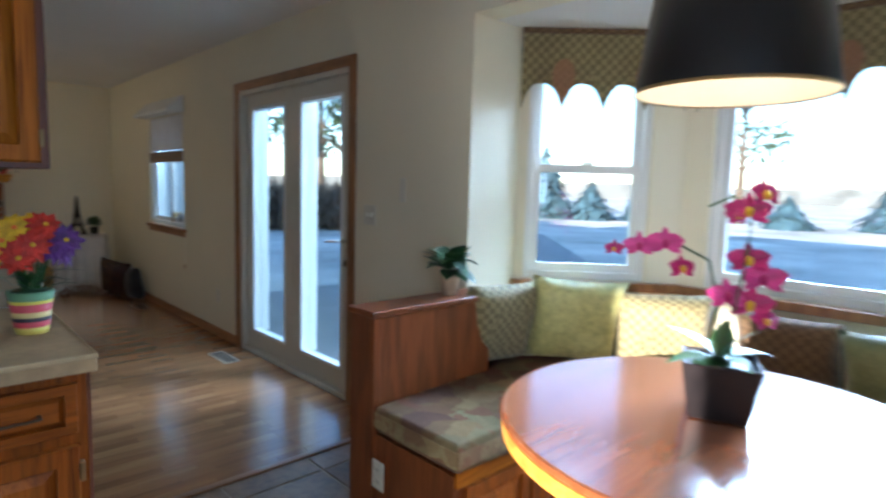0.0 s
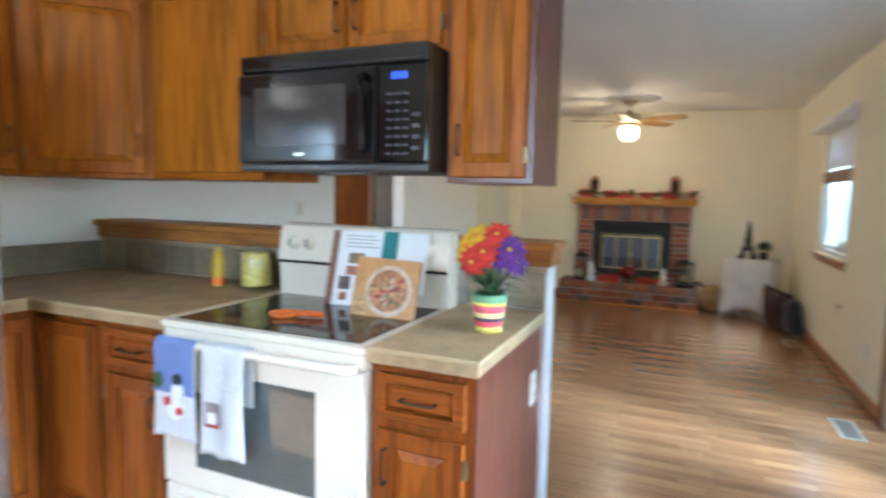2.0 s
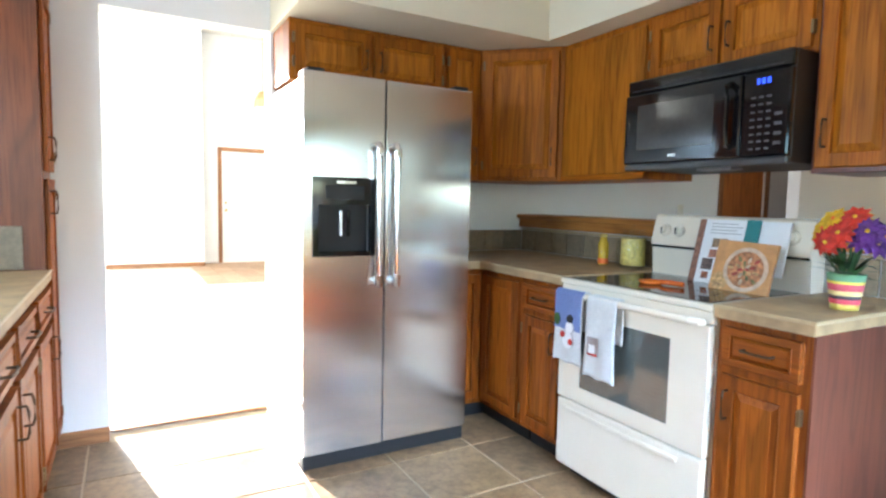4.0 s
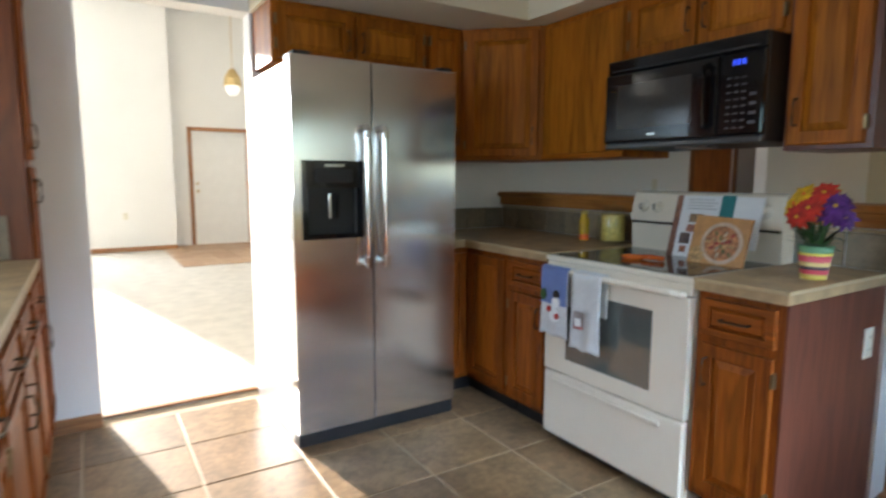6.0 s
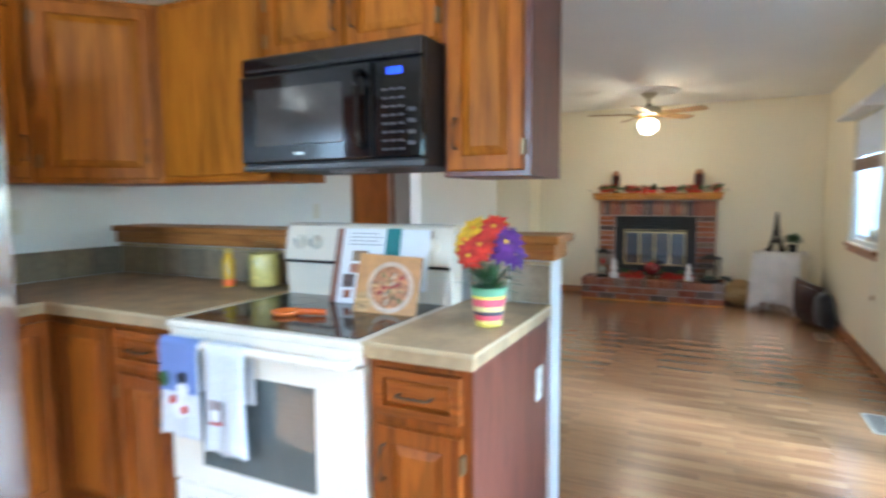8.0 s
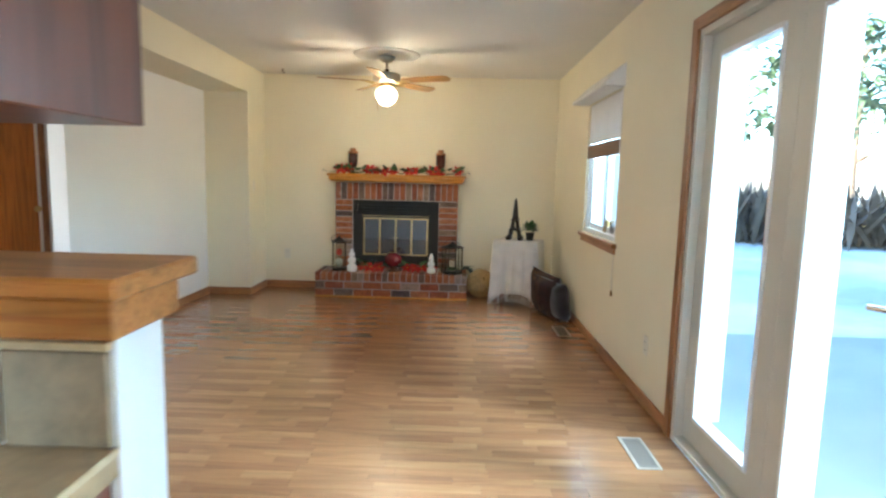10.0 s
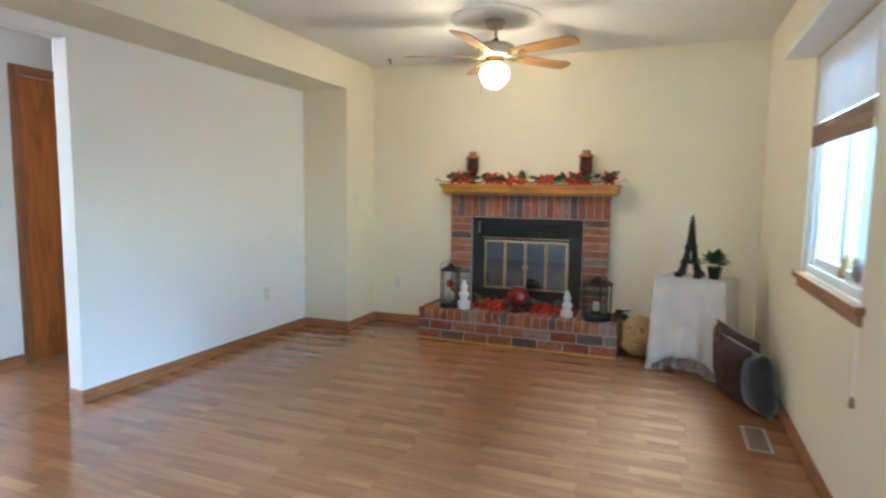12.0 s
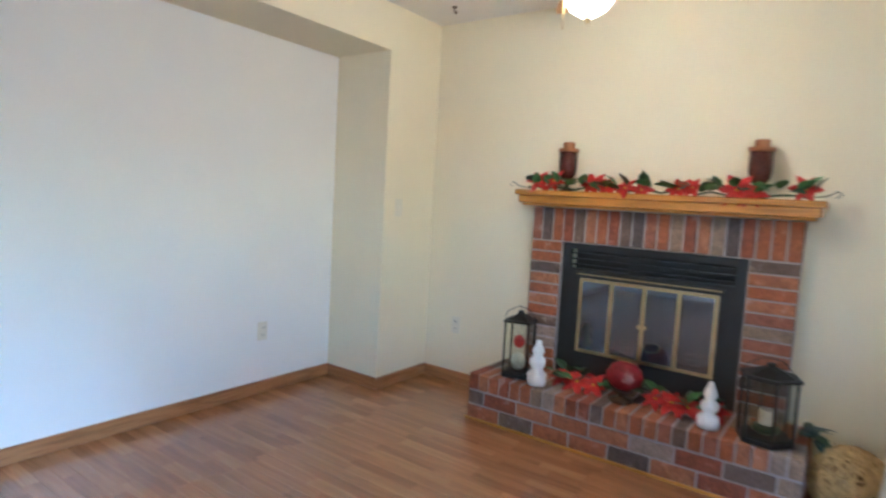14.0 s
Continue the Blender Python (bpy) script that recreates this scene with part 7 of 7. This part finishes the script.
conifer(pose(26.5, 19.8, -0.22), 4.3, 2.7, NEEDLE, "blue spruce on the lawn", 1)
conifer(pose(27.5, 17.4, -0.22), 2.3, 2.2, NEEDLE, "low blue spruce on the lawn", 2)
conifer(pose(31.0, 8.7, -0.22), 1.7, 2.0, NEEDLE, "low blue spruce on the lawn", 3)
conifer(pose(34.0, 5.0, -0.22), 2.8, 2.3, NEEDLE, "blue spruce beyond the lawn", 4)
conifer(pose(30.0, 15.5, -0.22), 3.4, 1.9, NEEDLE, "blue spruce beyond the lawn", 5)
broad(pose(14.5, 24.0, -0.22), 7.5, "green pine behind the patio", 6)
broad(pose(20.0, 30.0, -0.22), 8.5, "green pine behind the brush", 7)
broad(pose(10.0, 22.5, -0.22), 7.0, "green pine behind the patio", 9)
broad(pose(34.0, 12.0, -0.22), 8.0, "pine beyond the lawn", 8)

brush = Foliage()
rnd = random.Random(5)
for i in range(2600):
    u = rnd.uniform(-0.3, 0.95)
    x, y = 8.0 + 10.0 * u + rnd.gauss(0, 0.7), 19.0 - 3.0 * u + rnd.gauss(0, 0.7)
    hgt = rnd.uniform(0.7, 1.9)
    brush.add(hgt, 0.18, rnd.uniform(-0.1, 0.3), Matrix.Translation((x, y, -0.25)) @ Matrix.Rotation(rnd.uniform(0, 6.28), 4, "Z") @ Matrix.Rotation(radians(rnd.uniform(-85, -45)), 4, "Y"))
tagged(new("brush_thicket", brush.mesh("brush_thicket", BRUSH)), "brown leafless brush behind the patio", "shrubs", kind="stuff")
hill = bmesh.new()
pts = [(40 + 30 * math.cos(a) * 3, 10 + 120 * math.sin(a)) for a in [math.pi * (k / 40 - 0.5) for k in range(41)]]
lo = [hill.verts.new((x, y, -0.3)) for x, y in pts]
hi = [hill.verts.new((x, y, 3.0 + 1.5 * noise.noise(Vector((x * 0.03, y * 0.05, 0))))) for x, y in pts]
for i in range(40):
    hill.faces.new((lo[i], lo[i + 1], hi[i + 1], hi[i]))
solid("backdrop", hill, plain("far_trees", (0.16, 0.16, 0.15), 0.95, vary=0.4, scale=0.3, fine=2.0), "hazy far tree line", "far trees", kind="structure")
SIDING = plain("grey_siding_paint", (0.42, 0.45, 0.50), 0.6, vary=0.06)
wing = thing("siding_wing", pose(2.07, 7.35, 0), "pale clapboard wing of the house outside the window", "house wall", kind="structure")
part("wall", box(0, 0.8, 0, 0.15, -0.22, 3.0), SIDING, wing)
for k in range(14):
    part("board", prism([(0.0, 0.0), (-0.022, 0.0), (-0.006, 0.2)], 0.0, 0.8, m=Matrix(((0, 0, 1, 0), (1, 0, 0, 0), (0, 1, 0, -0.2 + 0.2 * k), (0, 0, 0, 1)))), SIDING, wing)

# unseen block added north of the family room to shade the patio
north_block = thing("house_wing", pose(0, 0, 0), "unseen clapboard block added to shade the patio", "house", kind="structure")
part("wall", box(-6.0, 2.5, 8.9, 19.0, -0.22, 3.6), SIDING, north_block)
part("roof", prism([(-6.4, 3.6), (2.9, 3.6), (-1.75, 5.2)], 8.7, 19.2, m=Matrix(((1, 0, 0, 0), (0, 0, 1, 0), (0, 1, 0, 0), (0, 0, 0, 1)))), plain("grey_shingles", (0.10, 0.10, 0.10), 0.9, vary=0.3, scale=2, fine=12, relief=0.6), north_block)

# ---- floors piece by piece ----
tiles = thing("floor_kitchen", pose(0, 0, 0), "brown slate-look kitchen floor tiles with tan grout", "floor", kind="structure")
part("bed", box(WX - 0.11, 1.92, SY, 2.62, -0.15, -0.004), GROUT, tiles)
PITCH = 0.425
tile_mesh = link_mesh("tile", box(0.004, PITCH - 0.004, 0.004, PITCH - 0.004, -0.02, 0.0, 0.003), FLOOR_TILE)
for i in range(-3, 8):
    for k in range(-6, 3):
        x, y = -1.20 + PITCH * i, 1.61 + PITCH * k
        x1, y1 = min(x + PITCH, 1.92), min(y + PITCH, 2.615)
        if x < WX - 0.12:
            continue
        if y1 <= SY or x1 - x < 0.05 or y1 - y < 0.03:
            continue
        if x1 < x + PITCH - 0.001 or y1 < y + PITCH - 0.001:
            t = part("tile", box(0.004, x1 - x - 0.004, 0.004, y1 - y - 0.004, -0.02, 0.0, 0.003), FLOOR_TILE, tiles)
        else:
            t = new("tile", tile_mesh)
            t.parent = tiles
        t.location = (x, y, random.uniform(-0.0006, 0.0006))

lam = thing("floor_family_room", pose(0, 0, 0), "brown three-strip laminate floor with a satin sheen", "floor", kind="structure")
part("bed", box(WX, 1.92, 2.655, NY, -0.15, -0.008), BLACK_MATT, lam)
# planks 1.275 m long, three strips wide, all printed alike
PL, SW = 1.275, 0.0655
PRINT = [[(0.0, 0.36, 1), (0.36, 0.82, 0), (0.82, 1.12, 1), (1.12, 1.275, 2)], [(0.0, 0.33, 1), (0.33, 0.70, 2), (0.70, 1.05, 1), (1.05, 1.275, 0)], [(0.0, 0.44, 1), (0.44, 0.86, 1), (0.86, 1.275, 2)]]
TONES, REST_TONES = (LAM_LIGHT, LAM_MID, LAM_DARK), (LAM_LIGHT_REST, LAM_MID_REST, LAM_DARK_REST)
shared = {}
joined = [([], []) for _ in TONES]
row, y = 0, 2.657
while y < NY - 0.001:
    x = 0.12 - 2 * PL - (0.03 if row // 3 % 2 else 0.0)
    y1 = min(y + SW, NY)
    while x < 1.92:
        for a, b, tone in PRINT[row % 3]:
            x0, x1 = max(x + a, WX), min(x + b, 1.92)
            if x1 - x0 < 0.02:
                continue
            whole = x0 == x + a and x1 == x + b and y1 == y + SW
            if 5.3 < y < 7.6 and -1.3 < x0 and whole:
                key = (round(b - a, 3), tone)
                if key not in shared:
                    shared[key] = link_mesh("strip", box(0.0004, b - a - 0.0004, 0.0004, SW - 0.0004, -0.01, 0.0, 0.0006), TONES[tone])
                s = new("strip", shared[key])
                s.parent, s.location = lam, (x0, y, 0)
            else:
                verts, faces = joined[tone]
                n = len(verts)
                g = 0.0004
                verts += [(px, py, pz) for pz in (-0.01, 0.0) for px, py in ((x0 + g, y + g), (x1 - g, y + g), (x1 - g, y1 - g), (x0 + g, y1 - g))]
                faces += [(n + 4, n + 5, n + 6, n + 7)] + [(n + k, n + (k + 1) % 4, n + 4 + (k + 1) % 4, n + 4 + k) for k in range(4)]
        x += PL
    row, y = row + 1, y + SW
for (verts, faces), material in zip(joined, REST_TONES):
    me = bpy.data.meshes.new("strips")
    me.from_pydata(verts, [], faces)
    me.materials.append(material)
    ob = new("strips", me)
    ob.parent = lam
    tagged(ob, kind="stuff")
